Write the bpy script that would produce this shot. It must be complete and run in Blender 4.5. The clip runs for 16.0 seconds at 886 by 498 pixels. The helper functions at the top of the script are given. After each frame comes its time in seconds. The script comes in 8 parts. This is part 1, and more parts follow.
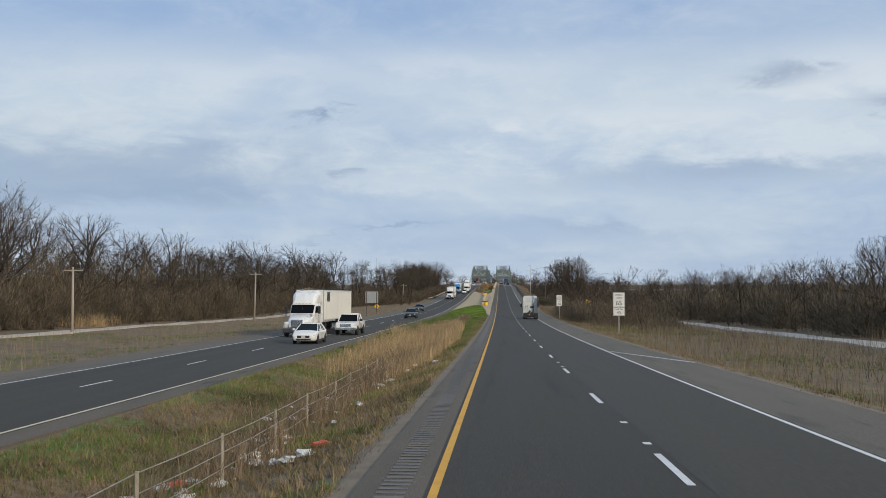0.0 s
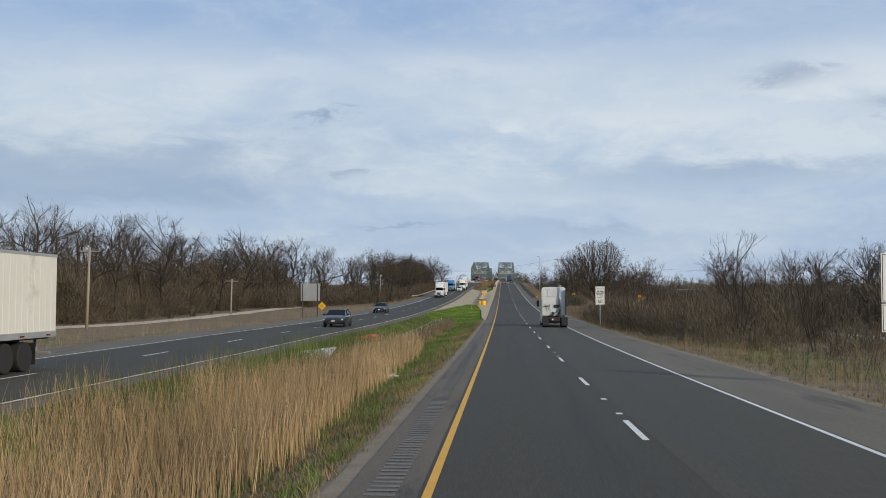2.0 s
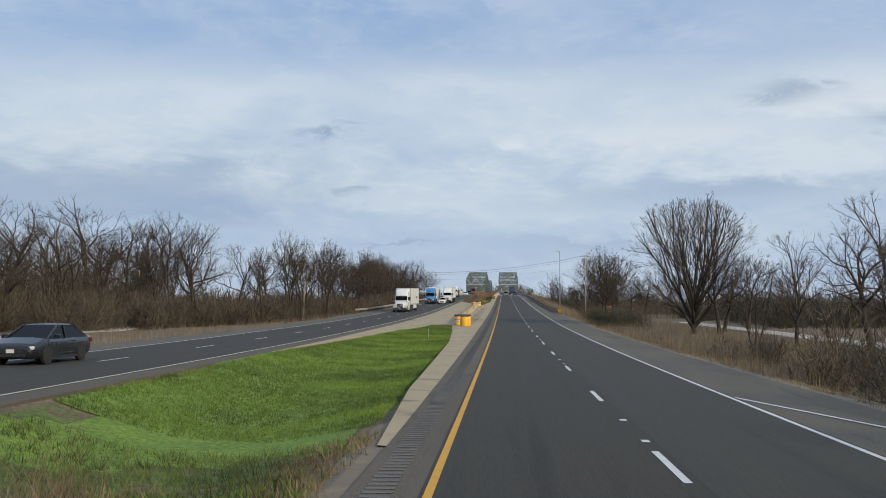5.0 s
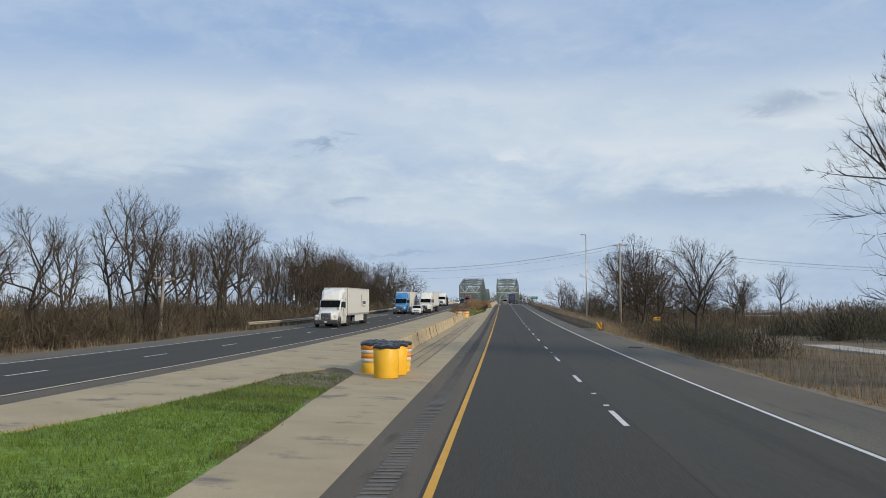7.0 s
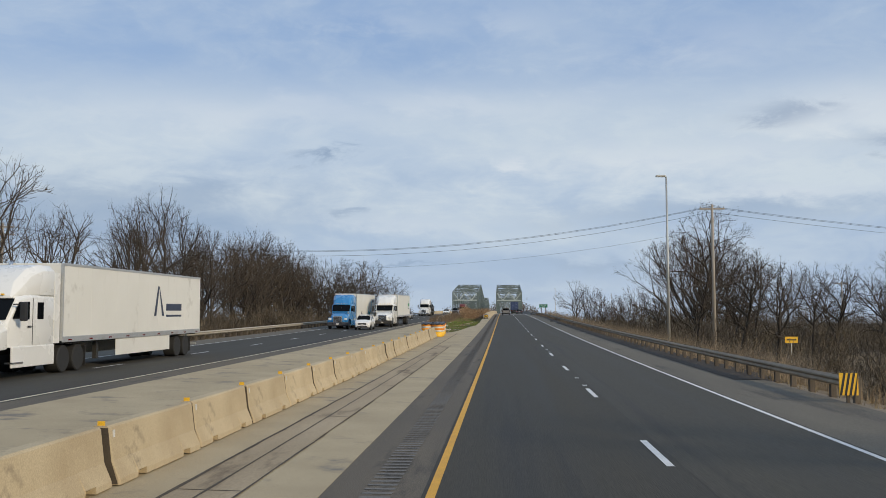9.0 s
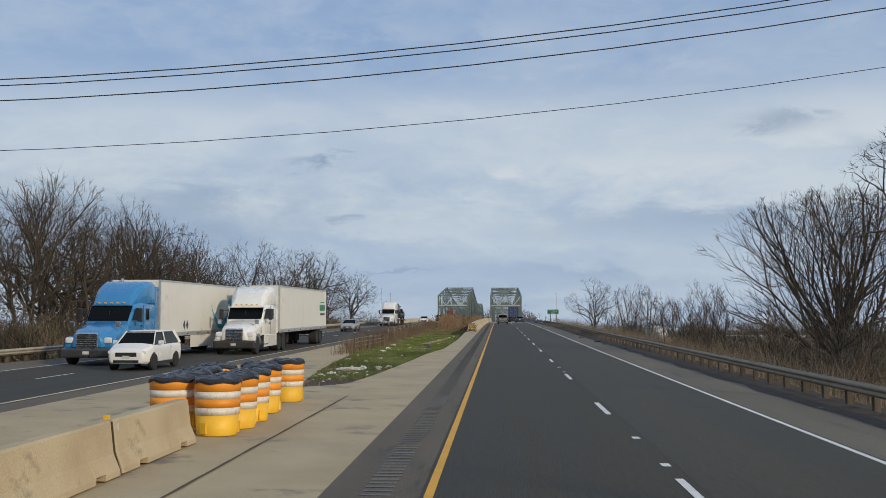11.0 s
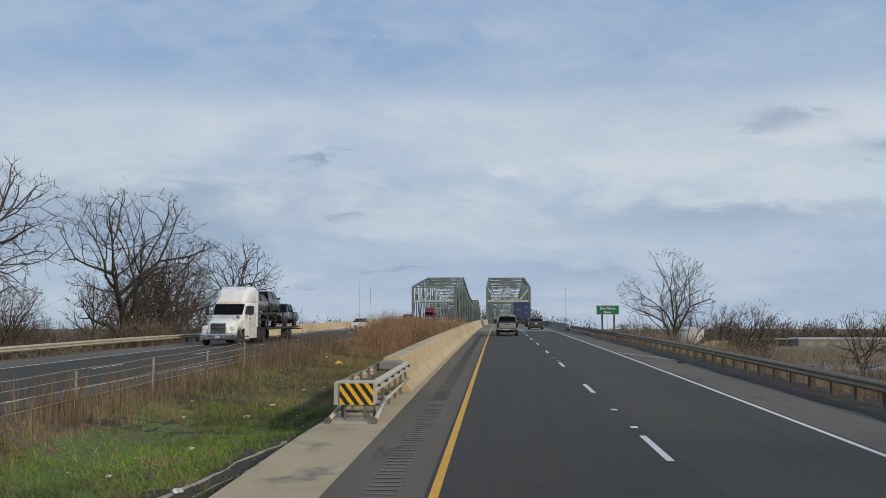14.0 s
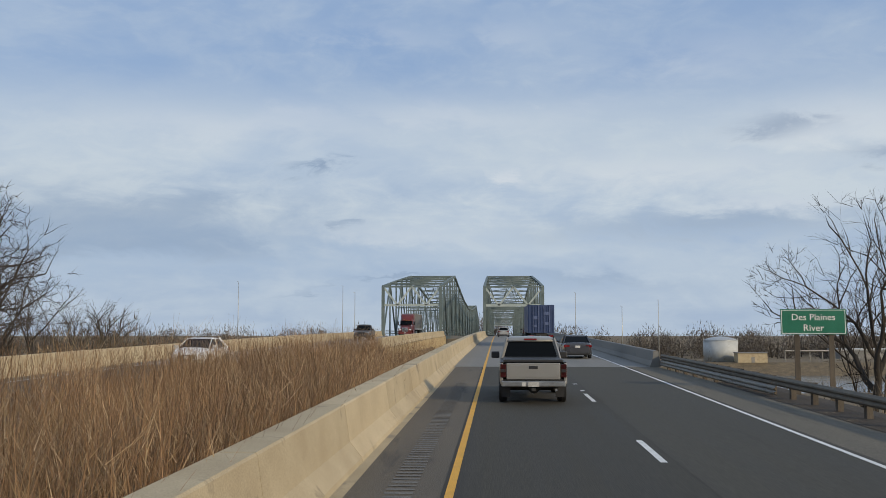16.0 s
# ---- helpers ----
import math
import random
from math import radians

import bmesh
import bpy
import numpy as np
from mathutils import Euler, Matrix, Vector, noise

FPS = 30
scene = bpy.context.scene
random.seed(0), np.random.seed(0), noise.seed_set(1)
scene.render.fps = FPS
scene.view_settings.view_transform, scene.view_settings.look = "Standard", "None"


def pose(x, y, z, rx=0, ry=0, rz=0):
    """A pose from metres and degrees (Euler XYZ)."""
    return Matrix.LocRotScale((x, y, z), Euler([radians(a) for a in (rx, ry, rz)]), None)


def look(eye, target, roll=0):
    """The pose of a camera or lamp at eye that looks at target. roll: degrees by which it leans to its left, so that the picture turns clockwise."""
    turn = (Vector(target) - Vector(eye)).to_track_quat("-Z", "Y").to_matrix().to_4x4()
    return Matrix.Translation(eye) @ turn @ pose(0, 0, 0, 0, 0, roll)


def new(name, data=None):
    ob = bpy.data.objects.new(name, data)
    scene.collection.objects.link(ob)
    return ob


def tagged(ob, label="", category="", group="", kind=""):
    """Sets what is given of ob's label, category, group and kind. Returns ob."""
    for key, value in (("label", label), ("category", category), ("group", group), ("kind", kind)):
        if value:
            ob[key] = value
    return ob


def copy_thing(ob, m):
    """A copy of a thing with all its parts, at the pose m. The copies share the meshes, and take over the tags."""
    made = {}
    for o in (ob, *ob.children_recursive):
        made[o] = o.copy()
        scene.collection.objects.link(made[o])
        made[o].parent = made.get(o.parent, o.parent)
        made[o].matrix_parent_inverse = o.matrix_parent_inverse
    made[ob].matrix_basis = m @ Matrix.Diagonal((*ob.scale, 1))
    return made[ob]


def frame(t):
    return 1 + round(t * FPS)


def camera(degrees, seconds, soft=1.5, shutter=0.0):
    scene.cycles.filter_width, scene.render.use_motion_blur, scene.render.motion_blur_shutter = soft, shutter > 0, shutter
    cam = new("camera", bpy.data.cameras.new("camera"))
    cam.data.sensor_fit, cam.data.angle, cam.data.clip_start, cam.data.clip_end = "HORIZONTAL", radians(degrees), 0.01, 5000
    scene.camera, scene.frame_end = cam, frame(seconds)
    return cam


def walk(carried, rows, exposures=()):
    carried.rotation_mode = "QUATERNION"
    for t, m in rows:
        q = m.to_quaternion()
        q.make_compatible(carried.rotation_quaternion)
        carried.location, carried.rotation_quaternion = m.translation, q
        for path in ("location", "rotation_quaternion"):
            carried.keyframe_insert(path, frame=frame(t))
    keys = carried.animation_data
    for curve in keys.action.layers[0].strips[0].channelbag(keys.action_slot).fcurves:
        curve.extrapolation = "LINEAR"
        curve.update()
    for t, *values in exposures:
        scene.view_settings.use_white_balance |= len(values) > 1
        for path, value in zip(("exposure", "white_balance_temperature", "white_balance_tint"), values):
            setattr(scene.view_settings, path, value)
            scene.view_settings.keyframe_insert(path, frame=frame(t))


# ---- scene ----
cam = camera(50.03, 16.0, soft=0.8)
PATH = [
    (0.0, pose(0.92, 0.00, 2.480, 92.018, 0, 3.433)),
    (0.5, pose(0.94, 17.29, 1.946, 92.102, 0, 3.446)),
    (1.0, pose(0.96, 34.53, 1.442, 92.204, 0, 3.578)),
    (1.5, pose(0.98, 51.72, 0.968, 92.222, 0, 3.575)),
    (2.0, pose(1.00, 68.85, 0.525, 92.077, 0, 3.588)),
    (2.5, pose(1.02, 85.93, 0.111, 92.445, 0, 3.549)),
    (3.0, pose(1.02, 102.96, -0.273, 92.616, 0, 3.645)),
    (3.5, pose(1.03, 119.94, -0.617, 92.822, 0, 3.639)),
    (4.0, pose(1.03, 136.87, -0.916, 92.755, 0, 3.718)),
    (4.5, pose(1.03, 153.75, -1.171, 92.925, 0, 3.692)),
    (5.0, pose(1.03, 170.57, -1.382, 93.094, 0, 3.667)),
    (5.5, pose(1.02, 187.35, -1.549, 93.262, 0, 3.642)),
    (6.0, pose(1.02, 204.06, -1.673, 93.434, 0, 3.617)),
    (6.5, pose(1.02, 220.72, -1.751, 93.616, 0, 3.591)),
    (7.0, pose(1.01, 237.33, -1.782, 93.759, 0, 3.581)),
    (7.5, pose(1.01, 253.87, -1.768, 93.885, 0, 3.621)),
    (8.0, pose(1.00, 270.35, -1.708, 94.087, 0, 3.677)),
    (8.5, pose(0.99, 286.76, -1.602, 94.244, 0, 3.646)),
    (9.0, pose(0.99, 303.10, -1.453, 94.384, 0, 3.614)),
    (9.5, pose(0.98, 319.37, -1.275, 94.459, 0, 3.583)),
    (10.0, pose(0.98, 335.56, -1.077, 94.533, 0, 3.551)),
    (10.5, pose(0.97, 351.67, -0.860, 94.606, 0, 3.520)),
    (11.0, pose(0.97, 367.69, -0.622, 94.809, 0, 3.350)),
    (11.5, pose(0.97, 383.62, -0.366, 94.792, 0, 3.297)),
    (12.0, pose(0.97, 399.45, -0.091, 94.810, 0, 3.260)),
    (12.5, pose(0.97, 415.18, 0.196, 94.915, 0, 3.221)),
    (13.0, pose(0.97, 430.80, 0.487, 94.887, 0, 3.299)),
    (13.5, pose(0.91, 446.30, 0.784, 94.795, 0, 3.397)),
    (14.0, pose(0.86, 461.68, 1.084, 94.689, 0, 3.288)),
    (14.5, pose(0.80, 476.93, 1.389, 94.732, 0, 3.310)),
    (15.0, pose(0.77, 492.05, 1.697, 95.008, 0, 3.198)),
    (15.5, pose(0.75, 507.02, 2.008, 95.019, 0, 3.267)),
    (16.0, pose(0.72, 521.83, 2.323, 95.087, 0, 3.313)),
]
walk(cam, PATH, ((0, -0.05), (8.0, -0.03), (10.5, -0.2), (16.0, -0.18)))

# ---- world, sun ----
SUN_EL, SUN_AZ = radians(21), radians(132)   # azimuth clockwise from the way ahead
world = bpy.data.worlds.new("sky")
scene.world = world
world.use_nodes = True


def build_sky():
    nt = world.node_tree
    nt.nodes.clear()
    N, L = nt.nodes.new, nt.links.new
    out, bg = N("ShaderNodeOutputWorld"), N("ShaderNodeBackground")
    sky = N("ShaderNodeTexSky")
    sky.sky_type, sky.sun_disc = "NISHITA", False
    sky.sun_elevation, sky.sun_rotation = SUN_EL, SUN_AZ
    sky.air_density, sky.dust_density, sky.ozone_density = 1.0, 2.0, 1.5
    tc, sep = N("ShaderNodeTexCoord"), N("ShaderNodeSeparateXYZ")
    L(tc.outputs["Generated"], sep.inputs[0])

    def math_node(op, a, b=None):
        n = N("ShaderNodeMath")
        n.operation = op
        for i, v in enumerate((a, b)):
            if v is None:
                continue
            if isinstance(v, (int, float)):
                n.inputs[i].default_value = v
            else:
                L(v, n.inputs[i])
        return n.outputs[0]

    def ramp(v, a, b, lo=0.0, hi=1.0):
        n = N("ShaderNodeMapRange")
        n.interpolation_type = "SMOOTHSTEP"
        L(v, n.inputs[0])
        for i, x in enumerate((a, b, lo, hi)):
            n.inputs[i + 1].default_value = x
        return n.outputs[0]

    z = math_node("MAXIMUM", sep.outputs["Z"], 0.0)
    zz = math_node("ADD", z, 0.16)
    px, py = math_node("DIVIDE", sep.outputs["X"], zz), math_node("DIVIDE", sep.outputs["Y"], zz)
    com = N("ShaderNodeCombineXYZ")
    L(px, com.inputs[0]), L(py, com.inputs[1])

    def cloud(scale, sx, sy, off, detail, rough=0.55, warp=0.4):
        mp = N("ShaderNodeMapping")
        mp.inputs["Scale"].default_value = (sx, sy, 1)
        mp.inputs["Location"].default_value = (off, off * 0.37, off * 0.11)
        mp.inputs["Rotation"].default_value = (0, 0, radians(-9))
        L(com.outputs[0], mp.inputs[0])
        n = N("ShaderNodeTexNoise")
        n.inputs["Scale"].default_value, n.inputs["Detail"].default_value = scale, detail
        n.inputs["Roughness"].default_value, n.inputs["Distortion"].default_value = rough, warp
        L(mp.outputs[0], n.inputs[0])
        return n.outputs[0]

    def mix(f, a, b):
        n = N("ShaderNodeMix")
        n.data_type = "RGBA"
        for s, v in ((n.inputs["Factor"], f), (n.inputs["A"], a), (n.inputs["B"], b)):
            if isinstance(v, (tuple, float)):
                s.default_value = v
            else:
                L(v, s)
        return n.outputs["Result"]

    def mottle(scale, sx, sy, off, detail, rough, warp):
        """Cloud texture by azimuth and height, for the low sky ahead."""
        c2, mp = N("ShaderNodeCombineXYZ"), N("ShaderNodeMapping")
        L(math_node("ARCTAN2", sep.outputs["X"], sep.outputs["Y"]), c2.inputs[0])
        L(sep.outputs["Z"], c2.inputs[1])
        mp.inputs["Scale"].default_value, mp.inputs["Location"].default_value = (sx, sy, 1), (off, off * 0.6, off * 0.2)
        mp.inputs["Rotation"].default_value = (0, 0, radians(8))
        L(c2.outputs[0], mp.inputs[0])
        n = N("ShaderNodeTexNoise")
        n.inputs["Scale"].default_value, n.inputs["Detail"].default_value = scale, detail
        n.inputs["Roughness"].default_value, n.inputs["Distortion"].default_value = rough, warp
        L(mp.outputs[0], n.inputs[0])
        return n.outputs[0]

    billow = mottle(5.0, 1.0, 2.3, 2.2, 9, 0.58, 0.3)
    curd = mottle(17.0, 1.0, 2.6, 5.1, 7, 0.62, 0.6)
    ruffle = math_node("ADD", math_node("SUBTRACT", billow, 0.5), math_node("MULTIPLY", math_node("SUBTRACT", curd, 0.5), 0.45))
    # azimuth from the way ahead and height, both ruffled so that cloud edges are ragged
    az = math_node("ADD", math_node("ARCTAN2", sep.outputs["X"], sep.outputs["Y"]), math_node("MULTIPLY", ruffle, 0.30))
    el = math_node("ADD", sep.outputs["Z"], math_node("MULTIPLY", ruffle, 0.085))

    def lens(a, e, wa, we):
        u = math_node("DIVIDE", math_node("SUBTRACT", az, radians(a)), radians(wa))
        v = math_node("DIVIDE", math_node("SUBTRACT", el, radians(e)), radians(we))
        d = math_node("ADD", math_node("MULTIPLY", u, u), math_node("MULTIPLY", v, v))
        return math_node("POWER", 2.718, math_node("MULTIPLY", d, -1.0))

    veil = ramp(cloud(0.34, 0.9, 1.3, 3.1, 4), 0.30, 0.62)
    wisps = ramp(cloud(1.0, 0.8, 1.3, 7.7, 8, 0.56, 0.25), 0.38, 0.70)
    band = math_node("MULTIPLY", ramp(el, 0.085, 0.17), ramp(el, 0.27, 0.19))
    mask = math_node("ADD", math_node("MULTIPLY", veil, 0.14), math_node("MULTIPLY", wisps, 0.12))
    mask = math_node("ADD", mask, math_node("ADD", math_node("MULTIPLY", ramp(billow, 0.36, 0.66), 0.25), math_node("MULTIPLY", ramp(curd, 0.4, 0.7), 0.12)))
    mask = math_node("ADD", mask, math_node("MULTIPLY", band, 0.42))
    mask = math_node("MINIMUM", math_node("ADD", mask, ramp(z, 0.30, 0.02, 0.12, 0.30)), 1.0)
    scaled = N("ShaderNodeVectorMath")
    scaled.operation = "SCALE"
    L(sky.outputs[0], scaled.inputs[0])
    scaled.inputs["Scale"].default_value = 0.1
    blue = mix(0.8, scaled.outputs[0], (0.255, 0.41, 0.70, 1))
    c = mix(mask, blue, (0.615, 0.70, 0.775, 1))
    bank = math_node("MULTIPLY", ramp(el, 0.062, 0.085), math_node("MULTIPLY", ramp(el, 0.160, 0.128), ramp(az, radians(-9.5), radians(-18.5))))
    grey = math_node("MAXIMUM", math_node("MULTIPLY", bank, 0.55), math_node("MULTIPLY", lens(-24, 6.6, 13, 1.9), 0.6))
    for a, e, wa, we, k in ((-12.9, 9.4, 1.1, 0.4, 0.8), (16.2, 11.6, 2.3, 0.42, 1.0), (22.5, 9.8, 2.6, 0.5, 0.75), (-8.8, 6.8, 1.2, 0.25, 0.6), (-8.6, 2.8, 2.0, 0.14, 0.5), (14, 6.6, 9, 0.7, 0.45), (4.5, 3.0, 6, 0.45, 0.3), (-19, 8.0, 3, 0.5, 0.4)):
        grey = math_node("MAXIMUM", grey, math_node("MULTIPLY", lens(a, e, wa, we), k))
    c = mix(grey, c, (0.275, 0.375, 0.525, 1))
    puff = math_node("MAXIMUM", lens(-0.6, 8.9, 1.2, 0.5), math_node("MULTIPLY", lens(20, 11.5, 6, 1.5), 0.7))
    for a, e, wa, we, k in ((-7.5, 17.2, 4.5, 0.6, 0.28), (1.2, 17.6, 3.4, 0.7, 0.3), (-2, 13.2, 7, 0.8, 0.5), (9, 9.3, 7, 1.0, 0.6), (-15, 12.3, 8, 1.1, 0.5), (17, 7.6, 5, 0.5, 0.6), (-5, 6.2, 5, 0.6, 0.4), (12, 15.5, 5, 1.2, 0.35)):
        puff = math_node("MAXIMUM", puff, math_node("MULTIPLY", lens(a, e, wa, we), k))
    c = mix(math_node("MULTIPLY", puff, 0.55), c, (0.77, 0.81, 0.85, 1))
    L(c, bg.inputs[0])
    bg.inputs[1].default_value = 1.03
    L(bg.outputs[0], out.inputs[0])


build_sky()
sun = new("sun", bpy.data.lights.new("sun", "SUN"))
sun.data.energy, sun.data.angle, sun.data.color = 2.75, radians(3.0), (1.0, 0.84, 0.60)
sun.matrix_world = look((0, 0, 0), (-math.sin(SUN_AZ) * math.cos(SUN_EL), -math.cos(SUN_AZ) * math.cos(SUN_EL), -math.sin(SUN_EL)))
scene.view_settings.exposure = 0.0


# ---- materials ----
def mat(name, a, b=None, scale=2.0, rough=0.8, bump=0.0, fine=40.0, metal=0.0, stretch=(1, 1, 1), vary=0.0, spots=None, coat=0.0, trans=0.0, speck=0.18):
    """a, b: the two tones that a broad noise mixes; fine: the grain's scale; vary: how far single pieces differ; spots: (colour, threshold, scale)."""
    m = bpy.data.materials.new(name)
    m.use_nodes = True
    nt = m.node_tree
    N, L = nt.nodes.new, nt.links.new
    p = nt.nodes["Principled BSDF"]
    p.inputs["Roughness"].default_value, p.inputs["Metallic"].default_value = rough, metal
    p.inputs["Coat Weight"].default_value = coat
    p.inputs["Transmission Weight"].default_value = trans
    b = b or tuple(min(1, c * 1.25 + 0.004) for c in a)
    tc, mp = N("ShaderNodeTexCoord"), N("ShaderNodeMapping")
    mp.inputs["Scale"].default_value = stretch
    L(tc.outputs["Object"], mp.inputs[0])

    def noise_at(sc, det, rgh=0.55):
        n = N("ShaderNodeTexNoise")
        n.inputs["Scale"].default_value, n.inputs["Detail"].default_value, n.inputs["Roughness"].default_value = sc, det, rgh
        L(mp.outputs[0], n.inputs[0])
        return n.outputs[0]

    def mix(f, x, y, kind="MIX"):
        n = N("ShaderNodeMix")
        n.data_type, n.blend_type = "RGBA", kind
        for s, v in ((n.inputs["Factor"], f), (n.inputs["A"], x), (n.inputs["B"], y)):
            if isinstance(v, tuple):
                s.default_value = (*v, 1) if len(v) == 3 else v
            elif isinstance(v, float):
                s.default_value = v
            else:
                L(v, s)
        return n.outputs["Result"]

    def ramp(v, lo, hi, x=0.0, y=1.0):
        n = N("ShaderNodeMapRange")
        L(v, n.inputs[0])
        for i, w in enumerate((lo, hi, x, y)):
            n.inputs[i + 1].default_value = w
        return n.outputs[0]

    broad, grain = noise_at(scale, 4), noise_at(fine, 3)
    c = mix(ramp(broad, 0.3, 0.7), a, b)
    if spots:
        c = mix(ramp(noise_at(spots[2], 5, 0.65), spots[1], spots[1] + 0.12), c, spots[0])
    v = N("ShaderNodeHueSaturation")
    L(c, v.inputs["Color"])
    L(ramp(grain, 0.25, 0.75, 1 - speck, 1 + speck), v.inputs["Value"])
    c = v.outputs[0]
    if vary:
        oi, h = N("ShaderNodeObjectInfo"), N("ShaderNodeHueSaturation")
        L(ramp(oi.outputs["Random"], 0, 1, 1 - vary, 1 + vary), h.inputs["Value"])
        L(c, h.inputs["Color"])
        c = h.outputs[0]
    L(c, p.inputs["Base Color"])
    if bump:
        bp = N("ShaderNodeBump")
        bp.inputs["Strength"].default_value, bp.inputs["Distance"].default_value = bump, 0.01
        L(grain, bp.inputs["Height"])
        L(bp.outputs[0], p.inputs["Normal"])
    r = ramp(broad, 0.3, 0.7, max(0, rough - 0.07), min(1, rough + 0.07))
    L(r, p.inputs["Roughness"])
    return m


def glass_dark(name, tint=(0.015, 0.018, 0.02)):
    m = bpy.data.materials.new(name)
    m.use_nodes = True
    p = m.node_tree.nodes["Principled BSDF"]
    p.inputs["Base Color"].default_value = (*tint, 1)
    p.inputs["Roughness"].default_value, p.inputs["IOR"].default_value = 0.06, 1.2
    return m


def blade_mat(name, a, b, vary=0.35, rough=0.75):
    """Stalks and leaves: each island takes its own tone between a and b."""
    m = bpy.data.materials.new(name)
    m.use_nodes = True
    nt = m.node_tree
    N, L = nt.nodes.new, nt.links.new
    p = nt.nodes["Principled BSDF"]
    p.inputs["Roughness"].default_value = rough
    g, mx, h = N("ShaderNodeNewGeometry"), N("ShaderNodeMix"), N("ShaderNodeHueSaturation")
    mx.data_type = "RGBA"
    mx.inputs["A"].default_value, mx.inputs["B"].default_value = (*a, 1), (*b, 1)
    L(g.outputs["Random Per Island"], mx.inputs["Factor"])
    r = N("ShaderNodeMapRange")
    n = N("ShaderNodeTexNoise")
    n.inputs["Scale"].default_value = 0.35
    tc = N("ShaderNodeTexCoord")
    L(tc.outputs["Object"], n.inputs[0])
    L(n.outputs[0], r.inputs[0])
    for i, w in enumerate((0.3, 0.7, 1 - vary, 1 + vary)):
        r.inputs[i + 1].default_value = w
    L(r.outputs[0], h.inputs["Value"])
    L(mx.outputs["Result"], h.inputs["Color"])
    L(h.outputs[0], p.inputs["Base Color"])
    return m


ASPHALT = mat("asphalt", (0.03332, 0.0295, 0.02136), (0.04606, 0.041, 0.02989), 1.0, 0.85, 0.45, 70, stretch=(1, 0.025, 1), spots=((0.025, 0.0225, 0.019), 0.56, 0.7), speck=0.32)
ASPHALT_OUT = mat("outer_lane_asphalt", (0.04214, 0.0375, 0.02793), (0.05684, 0.0515, 0.03871), 1.1, 0.85, 0.45, 70, stretch=(1, 0.025, 1), spots=((0.032, 0.029, 0.025), 0.57, 0.6), speck=0.32)
ASPHALT_EDGE = mat("shoulder_asphalt", (0.092, 0.076, 0.055), (0.132, 0.111, 0.083), 0.9, 0.88, 0.5, 70, stretch=(1, 0.15, 1), spots=((0.05, 0.044, 0.036), 0.58, 1.5), speck=0.32)
SHOULDER_R = mat("worn_shoulder", (0.1027, 0.08888, 0.06612), (0.1479, 0.1311, 0.1009), 0.8, 0.9, 0.5, 60, stretch=(1, 0.12, 1), spots=((0.075, 0.066, 0.054), 0.56, 1.2), speck=0.35)
CONCRETE = mat("concrete_paving", (0.36, 0.287, 0.175), (0.455, 0.371, 0.238), 0.5, 0.85, 0.3, 50, spots=((0.19, 0.168, 0.135), 0.57, 0.7))
JOINT = mat("dirty_joint", (0.055, 0.043, 0.03), (0.10, 0.08, 0.056), 2, 0.95, 0.3, 40)
STAINED = mat("rust_stained_concrete", (0.30, 0.233, 0.145), (0.41, 0.33, 0.222), 0.7, 0.9, 0.3, 40, stretch=(1, 0.2, 1), spots=((0.15, 0.11, 0.068), 0.55, 1.2))
BARRIER = mat("barrier_concrete", (0.41, 0.32, 0.195), (0.52, 0.425, 0.275), 0.9, 0.85, 0.3, 45, vary=0.08, spots=((0.22, 0.178, 0.122), 0.6, 1.3))
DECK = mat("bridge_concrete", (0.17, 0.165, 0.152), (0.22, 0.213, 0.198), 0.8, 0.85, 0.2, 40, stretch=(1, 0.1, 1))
GRAVEL_ROAD = mat("pale_gravel", (0.42, 0.37, 0.31), (0.52, 0.47, 0.41), 0.3, 0.95, 0.5, 30)
PAINT_W = mat("white_line_paint", (0.62, 0.62, 0.60), (0.76, 0.76, 0.74), 3, 0.7, 0.2, 60, spots=((0.3, 0.3, 0.29), 0.66, 4))
PAINT_Y = mat("yellow_line_paint", (0.62, 0.31, 0.025), (0.74, 0.40, 0.05), 2, 0.7, 0.2, 60, spots=((0.33, 0.2, 0.06), 0.67, 5))
PAINT_FADED = mat("faded_yellow_paint", (0.58, 0.5, 0.33), (0.68, 0.62, 0.48), 2, 0.7, 0.2, 60, spots=((0.3, 0.24, 0.15), 0.62, 3))
RUMBLE = mat("rumble_groove", (0.13, 0.125, 0.115), (0.18, 0.17, 0.155), 3, 0.9, 0.3, 60)
DIRT = mat("bare_dirt", (0.16, 0.125, 0.085), (0.24, 0.195, 0.14), 1.4, 0.95, 0.6, 25)
STEEL = mat("galvanised_steel", (0.42, 0.42, 0.40), (0.52, 0.52, 0.49), 2, 0.5, 0.1, 60, metal=0.6, spots=((0.2, 0.17, 0.13), 0.62, 3))
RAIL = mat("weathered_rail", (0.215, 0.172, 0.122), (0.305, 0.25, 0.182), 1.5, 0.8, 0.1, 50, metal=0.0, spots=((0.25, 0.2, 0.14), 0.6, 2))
# darker tone of the rail steel
RAIL_DARKER = mat("darkened_rail_steel", (0.10, 0.085, 0.065), (0.165, 0.142, 0.11), 1.5, 0.8, 0.1, 50, spots=((0.2, 0.15, 0.1), 0.62, 2))
# rail steel with sunlight put into its pale colour, plus rust flecks
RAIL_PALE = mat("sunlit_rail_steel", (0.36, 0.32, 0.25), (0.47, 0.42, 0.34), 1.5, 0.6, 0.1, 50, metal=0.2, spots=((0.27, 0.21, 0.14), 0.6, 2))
# rail steel again, with shade put into its colour
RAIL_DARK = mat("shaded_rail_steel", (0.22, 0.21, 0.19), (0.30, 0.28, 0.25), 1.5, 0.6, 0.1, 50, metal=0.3)
